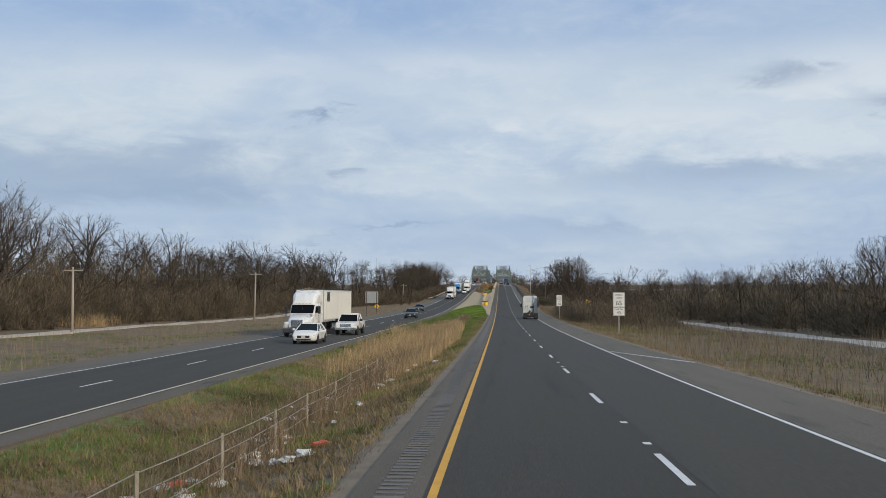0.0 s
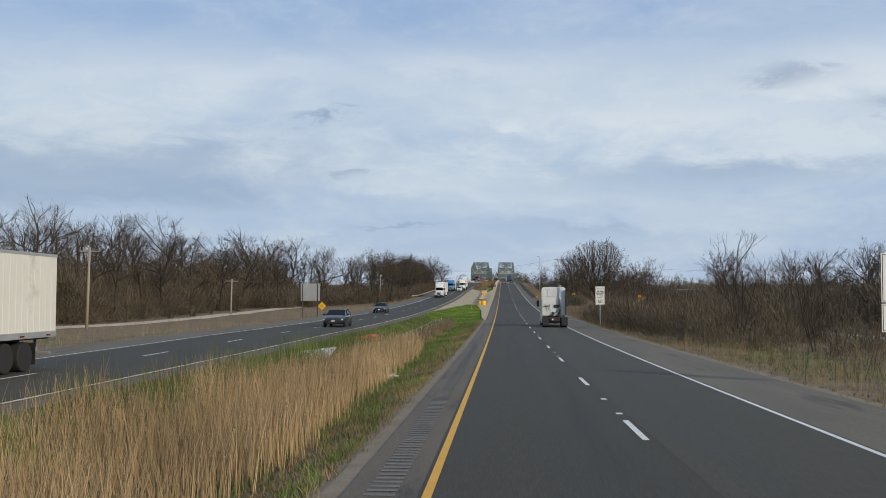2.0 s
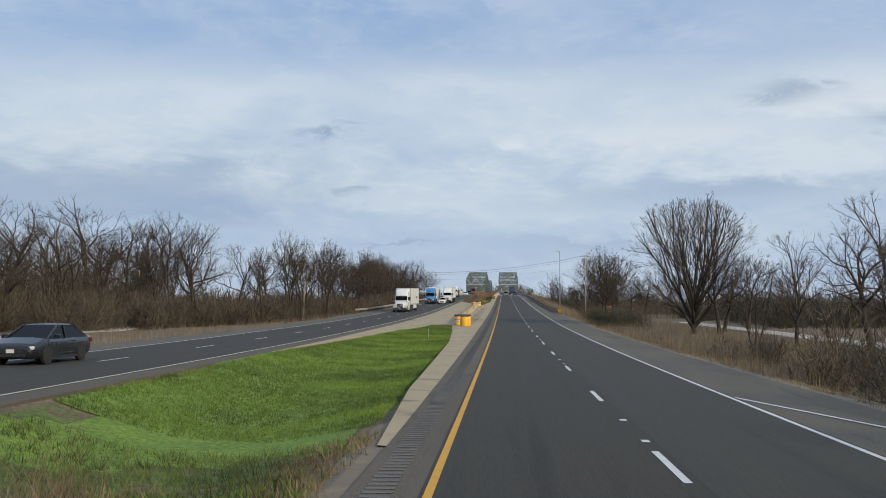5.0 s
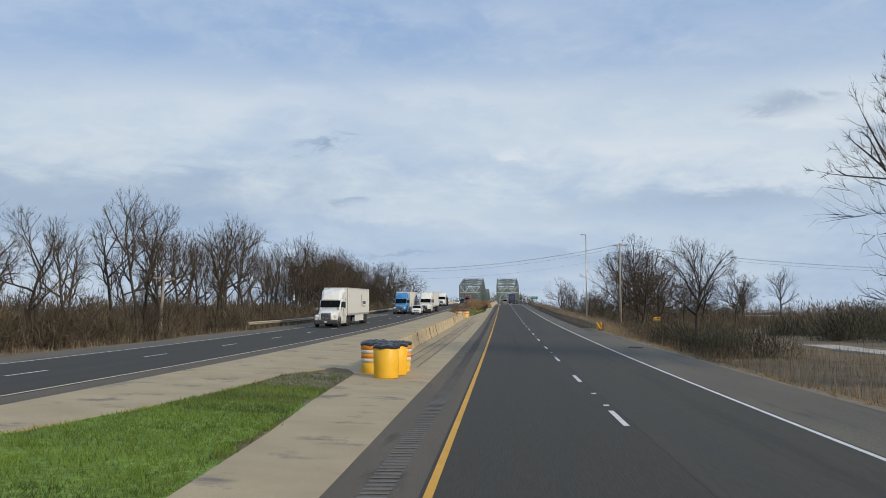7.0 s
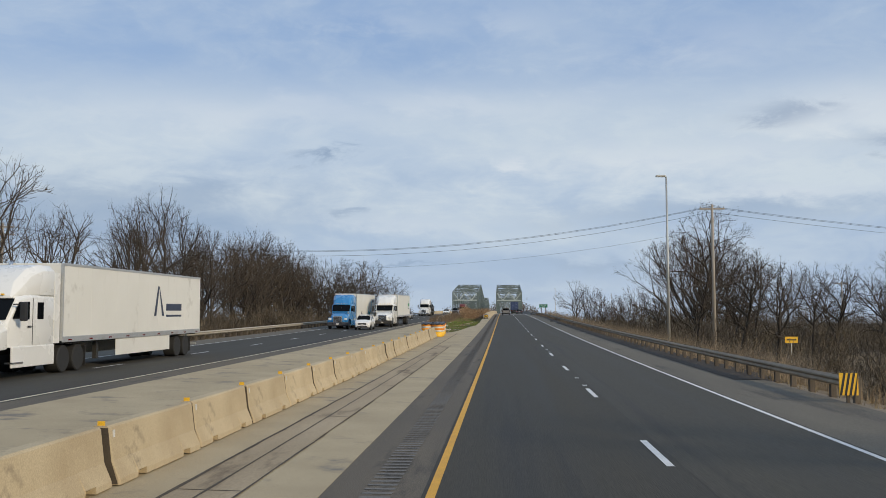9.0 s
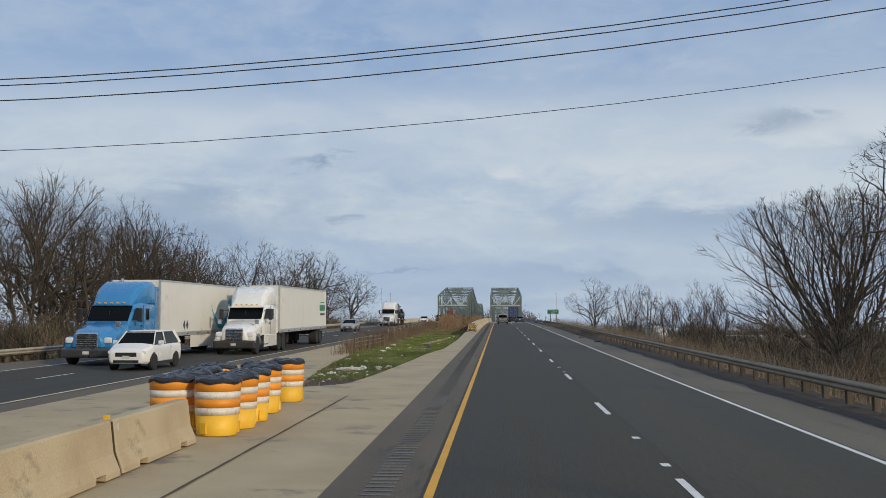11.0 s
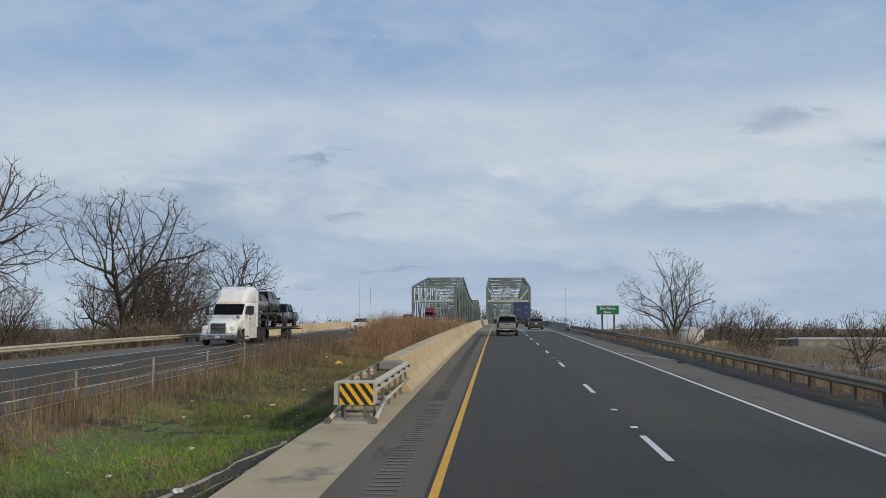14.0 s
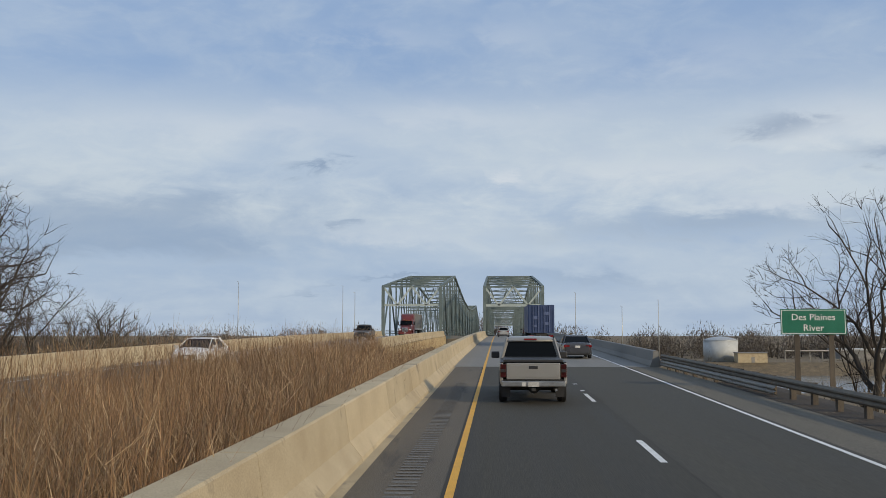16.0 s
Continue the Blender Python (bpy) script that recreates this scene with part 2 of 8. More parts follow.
POST_WOOD = mat("grey_wood_post", (0.07, 0.056, 0.042), (0.12, 0.098, 0.075), 4, 0.9, 0.4, 60, stretch=(1, 1, 0.2), vary=0.2)
POLE_WOOD = mat("utility_pole_wood", (0.30, 0.26, 0.21), (0.38, 0.335, 0.28), 2, 0.9, 0.4, 50, stretch=(1, 1, 0.1), vary=0.15)
TRUSS = mat("pale_green_steel", (0.0851, 0.114, 0.1101), (0.148, 0.1839, 0.1771), 0.6, 0.6, 0.1, 30, spots=((0.22, 0.19, 0.14), 0.66, 1.0))
TRIM_DARK = mat("dark_bolt_steel", (0.03, 0.028, 0.025), (0.05, 0.046, 0.04), 5, 0.6)
BLACK_RUBBER = mat("black_rubber", (0.014, 0.014, 0.014), (0.022, 0.022, 0.021), 5, 0.7, 0.2, 50)
WIRE = mat("cable_black", (0.02, 0.02, 0.022), rough=0.6)
BARK = mat("bark", (0.02652, 0.02106, 0.01638), (0.0585, 0.04836, 0.03822), 1.5, 0.95, 0.5, 25, stretch=(1, 1, 0.3), vary=0.25)
TWIG = mat("twig_bark", (0.03696, 0.02856, 0.02016), (0.06888, 0.05292, 0.0378), 0.4, 0.95, 0.0, 10, vary=0.25)
BUD = mat("bud_twig", (0.05, 0.035, 0.027), (0.085, 0.06, 0.044), 0.4, 0.95, 0.0, 10, vary=0.2)
REED = blade_mat("dry_reed", (0.29, 0.20, 0.10), (0.49, 0.36, 0.205))
BROWN_BRUSH = blade_mat("brown_brush", (0.10, 0.066, 0.04), (0.21, 0.145, 0.088))
REED_RED = blade_mat("dry_bluestem", (0.1104, 0.06068, 0.0296), (0.3496, 0.205, 0.1024))
PLUME = blade_mat("seed_plume", (0.24, 0.155, 0.082), (0.50, 0.36, 0.21))
STRAW = blade_mat("dry_straw", (0.13, 0.095, 0.048), (0.27, 0.20, 0.105))
HAY = blade_mat("soft_hay", (0.1634, 0.1218, 0.0779), (0.3182, 0.2436, 0.1599))
# greyed twig tone, with the haze of distance mixed into the colour
FAR_SCRUB = blade_mat("hazy_distant_twig", (0.0748, 0.0616, 0.0484), (0.1408, 0.1188, 0.0968), 0.35)
DEAD = blade_mat("dead_stalk", (0.11, 0.08, 0.05), (0.26, 0.19, 0.115))
GREEN = blade_mat("green_grass", (0.058, 0.088, 0.015), (0.145, 0.19, 0.042), 0.5)
LUSH_BLADE = blade_mat("lush_grass", (0.06, 0.11, 0.01), (0.165, 0.25, 0.032), 0.5)
SCRUB = blade_mat("scrub_stem", (0.0552, 0.04324, 0.02944), (0.1196, 0.09476, 0.0644), 0.4)
THICK = blade_mat("shrub_twig", (0.06, 0.048, 0.031), (0.145, 0.114, 0.075), 0.45)
# dark olive shrub twigs, the shade within dense shrubs included in the colour
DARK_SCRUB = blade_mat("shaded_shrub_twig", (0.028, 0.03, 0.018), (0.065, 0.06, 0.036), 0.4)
DARK_DIRT = mat("dark_roadside_dirt", (0.026, 0.019, 0.013), (0.06, 0.044, 0.03), 1.6, 0.95, 0.9, 14, spots=((0.17, 0.13, 0.085), 0.62, 2.2), speck=0.5)
WHITE_SIGN = mat("white_sheeting", (0.72, 0.72, 0.70), (0.8, 0.8, 0.78), 2, 0.5)
BLACK_SIGN = mat("black_legend", (0.012, 0.012, 0.013), rough=0.5)
GREEN_SIGN = mat("green_sheeting", (0.008, 0.13, 0.075), (0.012, 0.16, 0.095), 2, 0.45)
YELLOW_SIGN = mat("yellow_sheeting", (0.75, 0.42, 0.02), (0.8, 0.47, 0.03), 2, 0.5)
ALU = mat("bare_aluminium_sheet", (0.42, 0.43, 0.43), (0.5, 0.51, 0.51), 1.5, 0.45, metal=0.5)
RUBBISH = mat("white_rubbish", (0.42, 0.41, 0.38), (0.66, 0.65, 0.62), 6, 0.6, vary=0.2)
WATER = mat("river_water", (0.10, 0.115, 0.12), (0.13, 0.145, 0.15), 0.02, 0.12, 0.15, 0.6)


# ---- mesh helpers ----
def tag_mesh(name, verts, faces, material, parent=None, label="", smooth=False):
    me = bpy.data.meshes.new(name)
    me.from_pydata([tuple(v) for v in verts], [], [tuple(f) for f in faces])
    me.materials.append(material)
    if smooth:
        me.polygons.foreach_set("use_smooth", [True] * len(me.polygons))
    me.update()
    ob = new(name, me)
    if parent:
        ob.parent = parent
    if label:
        ob["label"] = label
    return ob


def part(name, bm, material, parent=None, label="", smooth=False):
    me = bpy.data.meshes.new(name)
    bm.to_mesh(me)
    bm.free()
    me.materials.append(material)
    if smooth:
        me.polygons.foreach_set("use_smooth", [True] * len(me.polygons))
    ob = new(name, me)
    if parent:
        ob.parent = parent
    if label:
        ob["label"] = label
    return ob


def thing(name, m, label, category, group="", kind=""):
    ob = new(name)
    ob.matrix_basis = m
    ob.empty_display_size = 0.2
    return tagged(ob, label, category, group, kind)


def box(bm, x0, x1, y0, y1, z0, z1, bevel=0.0, m=None):
    r = bmesh.ops.create_cube(bm, size=1, matrix=Matrix.Translation(((x0 + x1) / 2, (y0 + y1) / 2, (z0 + z1) / 2)) @ Matrix.Diagonal((abs(x1 - x0), abs(y1 - y0), abs(z1 - z0), 1)))
    if bevel:
        ed = list({e for v in r["verts"] for e in v.link_edges})
        r = bmesh.ops.bevel(bm, geom=ed, offset=bevel, segments=2, affect="EDGES", profile=0.6)
    if m is not None:
        bmesh.ops.transform(bm, matrix=m, verts=r["verts"])
    return bm


def boxes(*specs, bevel=0.0):
    bm = bmesh.new()
    for s in specs:
        box(bm, *s, bevel=bevel)
    return bm


def cyl(bm, p, q, r0, r1=None, n=12, caps=True):
    p, q = Vector(p), Vector(q)
    d = q - p
    m = Matrix.Translation((p + q) / 2) @ d.to_track_quat("Z", "Y").to_matrix().to_4x4()
    bmesh.ops.create_cone(bm, cap_ends=caps, segments=n, radius1=r0, radius2=r0 if r1 is None else r1, depth=d.length, matrix=m)
    return bm


def lathe(bm, prof, n=20, axis="Z", at=(0, 0, 0)):
    """Turns a list of (radius, height) about an axis."""
    rings = []
    for r, h in prof:
        ring = []
        for k in range(n):
            a = 2 * math.pi * k / n
            c = (r * math.cos(a), r * math.sin(a), h)
            c = c if axis == "Z" else (h, c[0], c[1])
            ring.append(bm.verts.new((c[0] + at[0], c[1] + at[1], c[2] + at[2])))
        rings.append(ring)
    for a, b in zip(rings, rings[1:]):
        for k in range(n):
            bm.faces.new((a[k], a[(k + 1) % n], b[(k + 1) % n], b[k]))
    for ring in (rings[0], rings[-1]):
        if prof[0][0] > 1e-6:
            bm.faces.new(ring)
    bmesh.ops.recalc_face_normals(bm, faces=bm.faces)
    return bm


def beam(name, p, q, w, h, material, parent):
    """A straight member of w by h from p to q."""
    p, q = Vector(p), Vector(q)
    d = q - p
    bm = bmesh.new()
    box(bm, -w / 2, w / 2, -h / 2, h / 2, -d.length / 2, d.length / 2)
    bmesh.ops.transform(bm, matrix=Matrix.Translation((p + q) / 2) @ d.to_track_quat("Z", "Y").to_matrix().to_4x4(), verts=bm.verts)
    return part(name, bm, material, parent)


# ---- the lie of the land ----
GRADE_Y = (0, 100, 200, 300, 400, 490, 530, 565, 700, 715)
GRADE = (-0.0317, -0.0220, -0.0068, 0.0100, 0.0180, 0.0206, 0.0165, 0.0158, 0.004, -0.003)
_sy = np.arange(-400.0, 4001.0, 1.0)
_sg = np.interp(_sy, GRADE_Y, GRADE)
_sz = np.concatenate([[0], np.cumsum((_sg[1:] + _sg[:-1]) / 2)])
_sz -= _sz[400]


def zr(y):
    """Height of the near carriageway."""
    return float(np.interp(y, _sy, _sz))


def zo(y):
    """Height of the far carriageway."""
    return zr(y) + float(np.interp(y, (20, 70, 130, 190, 250, 320, 400, 480, 740), (-0.68, -0.05, 0.45, 0.45, 0.35, 0.2, 0.1, 0.05, 0.1)))


def xo(y):
    """The far carriageway's inner edge line."""
    return float(np.interp(y, (20, 70, 130, 190, 250, 320, 400, 480, 560, 740), (-11.8, -11.2, -10.6, -10.8, -11.5, -11.7, -12.2, -11.9, -11.0, -10.4)))


RIVER = -13.0


def plain(y, right):
    """Level of the open land beside the road."""
    k = (-400, 0, 200, 300, 380, 450, 560, 690, 760, 800, 930, 960, 1100)
    base = [zr(-300) - 0.8, -0.9, zr(200) - 0.9, zr(300) - 1.1]
    rest = [-5.0, -4.8, -7.0, -10.0, -12.0, -16.0, -16.0, -11.0, -9.0] if right else [-4.8, -5.4, -7.5, -10.0, -12.0, -16.0, -16.0, -11.0, -9.0]
    return float(np.interp(y, k, base + rest))


def land(x, y):
    """Height of the ground."""
    a, b = zr(y), zo(y)
    xin = xo(y) + 1.1
    if x > 10.3:
        p = plain(y, True)
        p += (-8.7 - p) * min(1, max(0, (x - 58) / 10)) * min(1, max(0, (y - 872) / 12)) if y < 960 and p < -8.7 else 0
        d = x - 10.3
        z = max(p, a - 0.06 - 0.38 * max(0, d - 1.2) - 0.06 * min(d, 1.2)) if p < a - 0.3 else a - 0.06 + (p - a) * min(1, d / 8)
        return z + 0.14 * noise.noise((x * 0.13, y * 0.13, 0)) * min(1, d / 3)
    if x >= -1.15:
        return a - 0.12
    if x > xin:
        s = (x - xin) / (-1.15 - xin)
        dip = float(np.interp(y, (190, 246, 260, 272, 398, 403, 415, 430, 452, 520, 565, 590), (0.75, 0.08, 0.005, 0.005, 0.02, 0.02, 0.03, 0.1, 0.42, 0.6, 1.2, 4.0)))
        if y > 660:
            dip = 6
        z = b + (a - b) * s - 0.03 - dip * min(1, 4.2 * s * (1 - s)) ** 1.4
        return z + 0.05 * noise.noise((x * 0.6, y * 0.6, 3)) * min(1, dip) * math.sin(math.pi * s)
    xout = xo(y) - 10.0
    if x > xout:
        return b - 0.12
    p, d = plain(y, False), xout - x
    z = max(p, b - 0.06 - 0.3 * max(0, d - 2.5) - 0.05 * min(d, 2.5)) if p < b - 0.5 else b - 0.06 + (p - b) * min(1, d / 10)
    return z + 0.2 * noise.noise((x * 0.1, y * 0.1, 5)) * min(1, d / 4)


def ground_mat():
    m = mat("rough_verge", (0.10, 0.073, 0.04), (0.20, 0.145, 0.08), 0.5, 0.95, 1.0, 7, spots=((0.062, 0.085, 0.022), 0.63, 0.16), speck=0.55)
    return m


def build_ground():
    xs = [-4000, -2000, -1000, -500, -300, -200, -150, -120, -100, -85, -75, -66, -60, -55, -51, -48, -45, -41, -37, -34, -31, -29, -27, -25.5, -24, -23, -22.2, -21.4, -20.5]
    xs += [-19, -16, -13, -11.6, -11, -10.4] + [-10 + 0.45 * k for k in range(20)] + [-1.1, 1, 5, 9, 10.2, 10.4, 10.9, 11.5, 12.3, 13.2, 14.2, 15.5, 17, 19, 21, 23, 25, 27, 30, 33, 36, 40, 46, 54, 64, 76, 90, 110, 140, 180, 240, 320, 500, 1000, 2000, 4000]
    ys = [-300, -150, -80, -40] + [-20 + 2.5 * k for k in range(272)] + [665 + 15 * k for k in range(35)] + [1300, 1600, 2200, 3200, 4800]
    v, f = [], []
    for y in ys:
        for x in xs:
            v.append((x, y, land(x, y)))
    n = len(xs)
    for j in range(len(ys) - 1):
        for i in range(n - 1):
            f.append((j * n + i, j * n + i + 1, (j + 1) * n + i + 1, (j + 1) * n + i))
    g = tag_mesh("ground", v, f, ground_mat(), smooth=True)
    tagged(g, "rough verge of tan and green grass beside the highway", "ground", kind="structure")


build_ground()


def ribbon(name, edges, y0, y1, step, height, material, thick=0.0, parent=None, label=""):
    """A strip along the road. edges(y) gives its x values; height(y) its level; thick: a skirt below it."""
    ys = list(np.arange(y0, y1, step)) + [y1]
    v, f = [], []
    n = len(edges(y0))
    for y in ys:
        xs = edges(y)
        hs = height(y)
        hs = hs if isinstance(hs, tuple) else (hs,) * len(xs)
        row = [(x, y, h) for x, h in zip(xs, hs)]
        if thick:
            row = [(xs[0], y, hs[0] - thick), *row, (xs[-1], y, hs[-1] - thick)]
        v += row
    n = len(v) // len(ys)
    for j in range(len(ys) - 1):
        for i in range(n - 1):
            f.append((j * n + i, j * n + i + 1, (j + 1) * n + i + 1, (j + 1) * n + i))
    return tag_mesh(name, v, f, material, parent, label)


def st(ob, label, category):
    return tagged(ob, label, category, kind="structure")


Y0, Y1 = -60, 1500
road = st(ribbon("road", lambda y: (-0.12, 3.66, 7.48), Y0, 572, 4, zr, ASPHALT, 0.3), "dark smooth asphalt carriageway of a divided highway", "road")
ribbon("outer_lane", lambda y: (3.86 + 0.03 * noise.noise((0, y * 0.3, 2)), 7.46), Y0, 571.9, 4, lambda y: zr(y) + 0.003, ASPHALT_OUT, 0, road, "slightly greyer outer lane")
st(ribbon("shoulder", lambda y: (float(np.interp(y, (190, 262), (-1.12, -1.5))), -0.12), Y0, 572, 4, lambda y: zr(y) - 0.004, ASPHALT_EDGE, 0.3), "narrow asphalt inner shoulder with a rumble strip", "shoulder")
st(ribbon("shoulder", lambda y: (7.48, 10.3 if y < 520 else float(np.interp(y, (520, 572), (10.3, 9.0)))), Y0, 572, 4, lambda y: zr(y) - 0.004, SHOULDER_R, 0.3), "worn grey outer shoulder", "shoulder")
st(ribbon("bridge_deck", lambda y: (-1.6, 8.6), 572, Y1, 4, lambda y: zr(y) + 0.002, DECK, 0.9), "pale concrete bridge deck carriageway", "road")
road_far = st(ribbon("road", lambda y: (xo(y) - 7.44, xo(y) - 3.66, xo(y) + 0.12), Y0, 572, 4, zo, ASPHALT, 0.3), "dark asphalt carriageway of the oncoming traffic", "road")
st(ribbon("shoulder", lambda y: (xo(y) + 0.12, xo(y) + 1.15), Y0, 572, 4, lambda y: zo(y) - 0.004, ASPHALT_EDGE, 0.3), "brownish inner shoulder of the oncoming carriageway", "shoulder")
st(ribbon("shoulder", lambda y: (xo(y) - 10.1, xo(y) - 7.44), Y0, 572, 4, lambda y: zo(y) - 0.004, SHOULDER_R, 0.3), "pale worn outer shoulder of the oncoming carriageway", "shoulder")
st(ribbon("bridge_deck", lambda y: (xo(y) - 8.6, xo(y) + 1.5), 572, Y1, 4, lambda y: zo(y) + 0.002, DECK, 0.9), "pale concrete bridge deck of the oncoming carriageway", "road")

UP = 0.006


def lx(x, y):
    """The lanes draw a very little closer towards the bridge."""
    return x * float(np.interp(y, (450, 500, 530), (1.0, 0.995, 0.99)))


ribbon("edge_line", lambda y: (-0.06, 0.07), Y0, 1100, 4, lambda y: zr(y) + UP, PAINT_Y, 0, road, "solid yellow edge line")
ribbon("edge_line", lambda y: (lx(7.29, y), lx(7.41, y)), Y0, 1100, 4, lambda y: zr(y) + UP, PAINT_W, 0, road, "solid white edge line")
ribbon("edge_line", lambda y: (xo(y) - 0.07, xo(y) + 0.06), Y0, 1100, 4, lambda y: zo(y) + UP, PAINT_FADED, 0, road_far, "faded yellow edge line")
ribbon("edge_line", lambda y: (xo(y) - 7.38, xo(y) - 7.26), Y0, 1100, 4, lambda y: zo(y) + UP, PAINT_W, 0, road_far, "solid white edge line")


def dash(y, x, h, parent, length=3.05, w=0.13, name="lane_dash"):
    ys = (y, y + length)
    v = [(x - w / 2 if s < 0 else x + w / 2, yy, h(yy) + UP) for yy in ys for s in (-1, 1)]
    return tag_mesh(name, v, [(0, 1, 3, 2)], PAINT_W, parent)


SLIP_Y, SLIP = (20, 62, 136, 160, 233, 258, 367, 416, 489, 538), (0, -0.2, -0.35, 0.1, -0.3, 0.4, -0.2, -0.5, 0.5, 0.9)
for k in range(-2, 70):
    yk = 13.9 + 12.19 * k + float(np.interp(13.9 + 12.19 * k, SLIP_Y, SLIP))
    dash(yk, lx(3.66, yk), zr, road)
    if k % 2 == 0:
        for d in (4.2, 7.6):
            dash(yk + d, lx(3.69, yk), zr, road, 0.32, 0.15, "marker")
for k in range(-1, 66):
    y = 11.5 + 12.19 * k
    dash(y, xo(y) - 3.66, zo, road_far)
# slanting shoulder stripes
for y in (46, 186, 503.3):
    tag_mesh("shoulder_stripe", [(7.5, y + 11.5, zr(y + 11.5) + UP), (7.5, y + 12.1, zr(y + 12.1) + UP), (10.2, y + 0.4, zr(y) + UP + 0.01), (10.2, y, zr(y) + UP + 0.01)], [(0, 2, 3), (0, 1, 2)][:1] + [(0, 1, 2)], PAINT_W, road)


def rumble():
    v, f = [], []
    for k in range(int(590 / 0.305)):
        y = -30 + 0.305 * k
        if y > 568:
            break
        x0 = float(np.interp(y, (0, 240), (-0.78, -0.95)))
        z = zr(y) + 0.003
        i = len(v)
        v += [(x0, y, z), (x0 + 0.42, y, z), (x0 + 0.42, y + 0.13, z), (x0, y + 0.13, z)]
        f.append((i, i + 1, i + 2, i + 3))
    tagged(tag_mesh("rumble_strip", v, f, RUMBLE), "milled rumble grooves in the inner shoulder", "rumble strip", kind="structure")


rumble()

# concrete crossover between the carriageways
def med(x, y):
    """The even fall from one carriageway to the other."""
    xin = xo(y) + 1.1
    return zo(y) + (zr(y) - zo(y)) * (x - xin) / (-1.15 - xin)


def conc_near(y):
    return (float(np.interp(y, (188, 200, 235, 250, 256, 262, 272.5, 275, 276, 397, 399.5, 400.4, 405.4, 412, 416, 424, 432, 452, 480, 490), (-1.3, -1.9, -2.7, -3.35, -3.6, -4.0, -4.45, -5.2, -7.0, -7.0, -5.4, -4.34, -3.96, -3.7, -3.56, -3.35, -2.75, -2.7, -3.0, -2.9))), float(np.interp(y, (188, 262), (-1.12, -1.5))))


def conc_far(y):
    return (xo(y) + 1.15, float(np.interp(y, (215, 235, 254, 259, 264, 271, 275, 276, 397, 399.5, 400.6, 404.7, 411, 420, 423, 431, 440), (xo(y) + 1.2, -9.2, -8.2, -7.35, -6.95, -6.75, -5.7, -6.99, -6.99, -5.7, -5.95, -6.36, -6.98, -7.45, -7.75, -9.2, xo(y) + 1.2))))


st(ribbon("concrete_apron", conc_near, 188, 572, 1, lambda y: tuple(med(x, y) - 0.006 for x in conc_near(y)), CONCRETE, 0.25), "stained concrete apron beside the inner shoulder", "pavement")
st(ribbon("concrete_apron", conc_far, 215, 440, 1, lambda y: tuple(med(x, y) - 0.002 for x in conc_far(y)), CONCRETE, 0.25), "stained concrete median paving", "pavement")
st(ribbon("stained_strip", lambda y: (-3.52 + 0.05 * noise.noise((0, y * 0.4, 1)), -2.60 + 0.05 * noise.noise((0, y * 0.4, 2))), 277, 368, 1.5, lambda y: (med(-3.52, y) + 0.002, med(-2.6, y) + 0.002), STAINED), "rust-brown stained strip of concrete along the barrier", "pavement")
for a, b, e in ((-3.56, -3.50, 396), (-3.09, -3.05, 352), (-2.59, -2.55, 368)):
    ribbon("joint", lambda y: (a + 0.02 * noise.noise((a, y * 0.9, 1)), b + 0.03 * noise.noise((a, y * 0.7, 2))), 277, e, 0.8, lambda y: med(a, y) + 0.006, JOINT)
for k in range(10):
    y = 279.5 + 9.14 * k
    ribbon("joint", lambda y: (-3.5, -2.6), y, y + 0.04, 0.04, lambda y: (med(-3.5, y) + 0.006, med(-2.6, y) + 0.006), JOINT)
for o in [o for o in scene.objects if o.name.startswith("joint")]:
    st(o, "dark joint in the concrete apron", "joint")
st(ribbon("frontage_road", lambda y: (-49.2, -46.2), -100, 330, 6, lambda y: land(-47.8, y) + 0.12, GRAVEL_ROAD, 0.4), "pale gravel frontage road along the woods", "road")
st(ribbon("frontage_road", lambda y: (29, 32.2), -100, 330, 6, lambda y: land(30, y) + 0.12, GRAVEL_ROAD, 0.4), "pale frontage road beyond the weedy verge", "road")
st(tag_mesh("river", [(-3000, 762, RIVER), (3000, 762, RIVER), (3000, 958, RIVER), (-3000, 958, RIVER)], [(0, 1, 2, 3)], WATER), "wide grey river under the bridges", "river")


# ---- truss bridges ----
def truss_top(y):
    return float(np.interp(y, (686, 739, 765, 800, 845, 890, 925, 950, 1003), (8.6, 13.5, 12.0, 10.1, 9.2, 10.1, 12.0, 13.5, 8.6)))


# truss steel brightened for the end frames: sun on their faces, as colour
PORTAL_LIT = mat("sunlit_portal_steel", (0.32, 0.37, 0.355), (0.44, 0.485, 0.465), 0.6, 0.6, 0.1, 30, spots=((0.2, 0.16, 0.12), 0.66, 1.0))


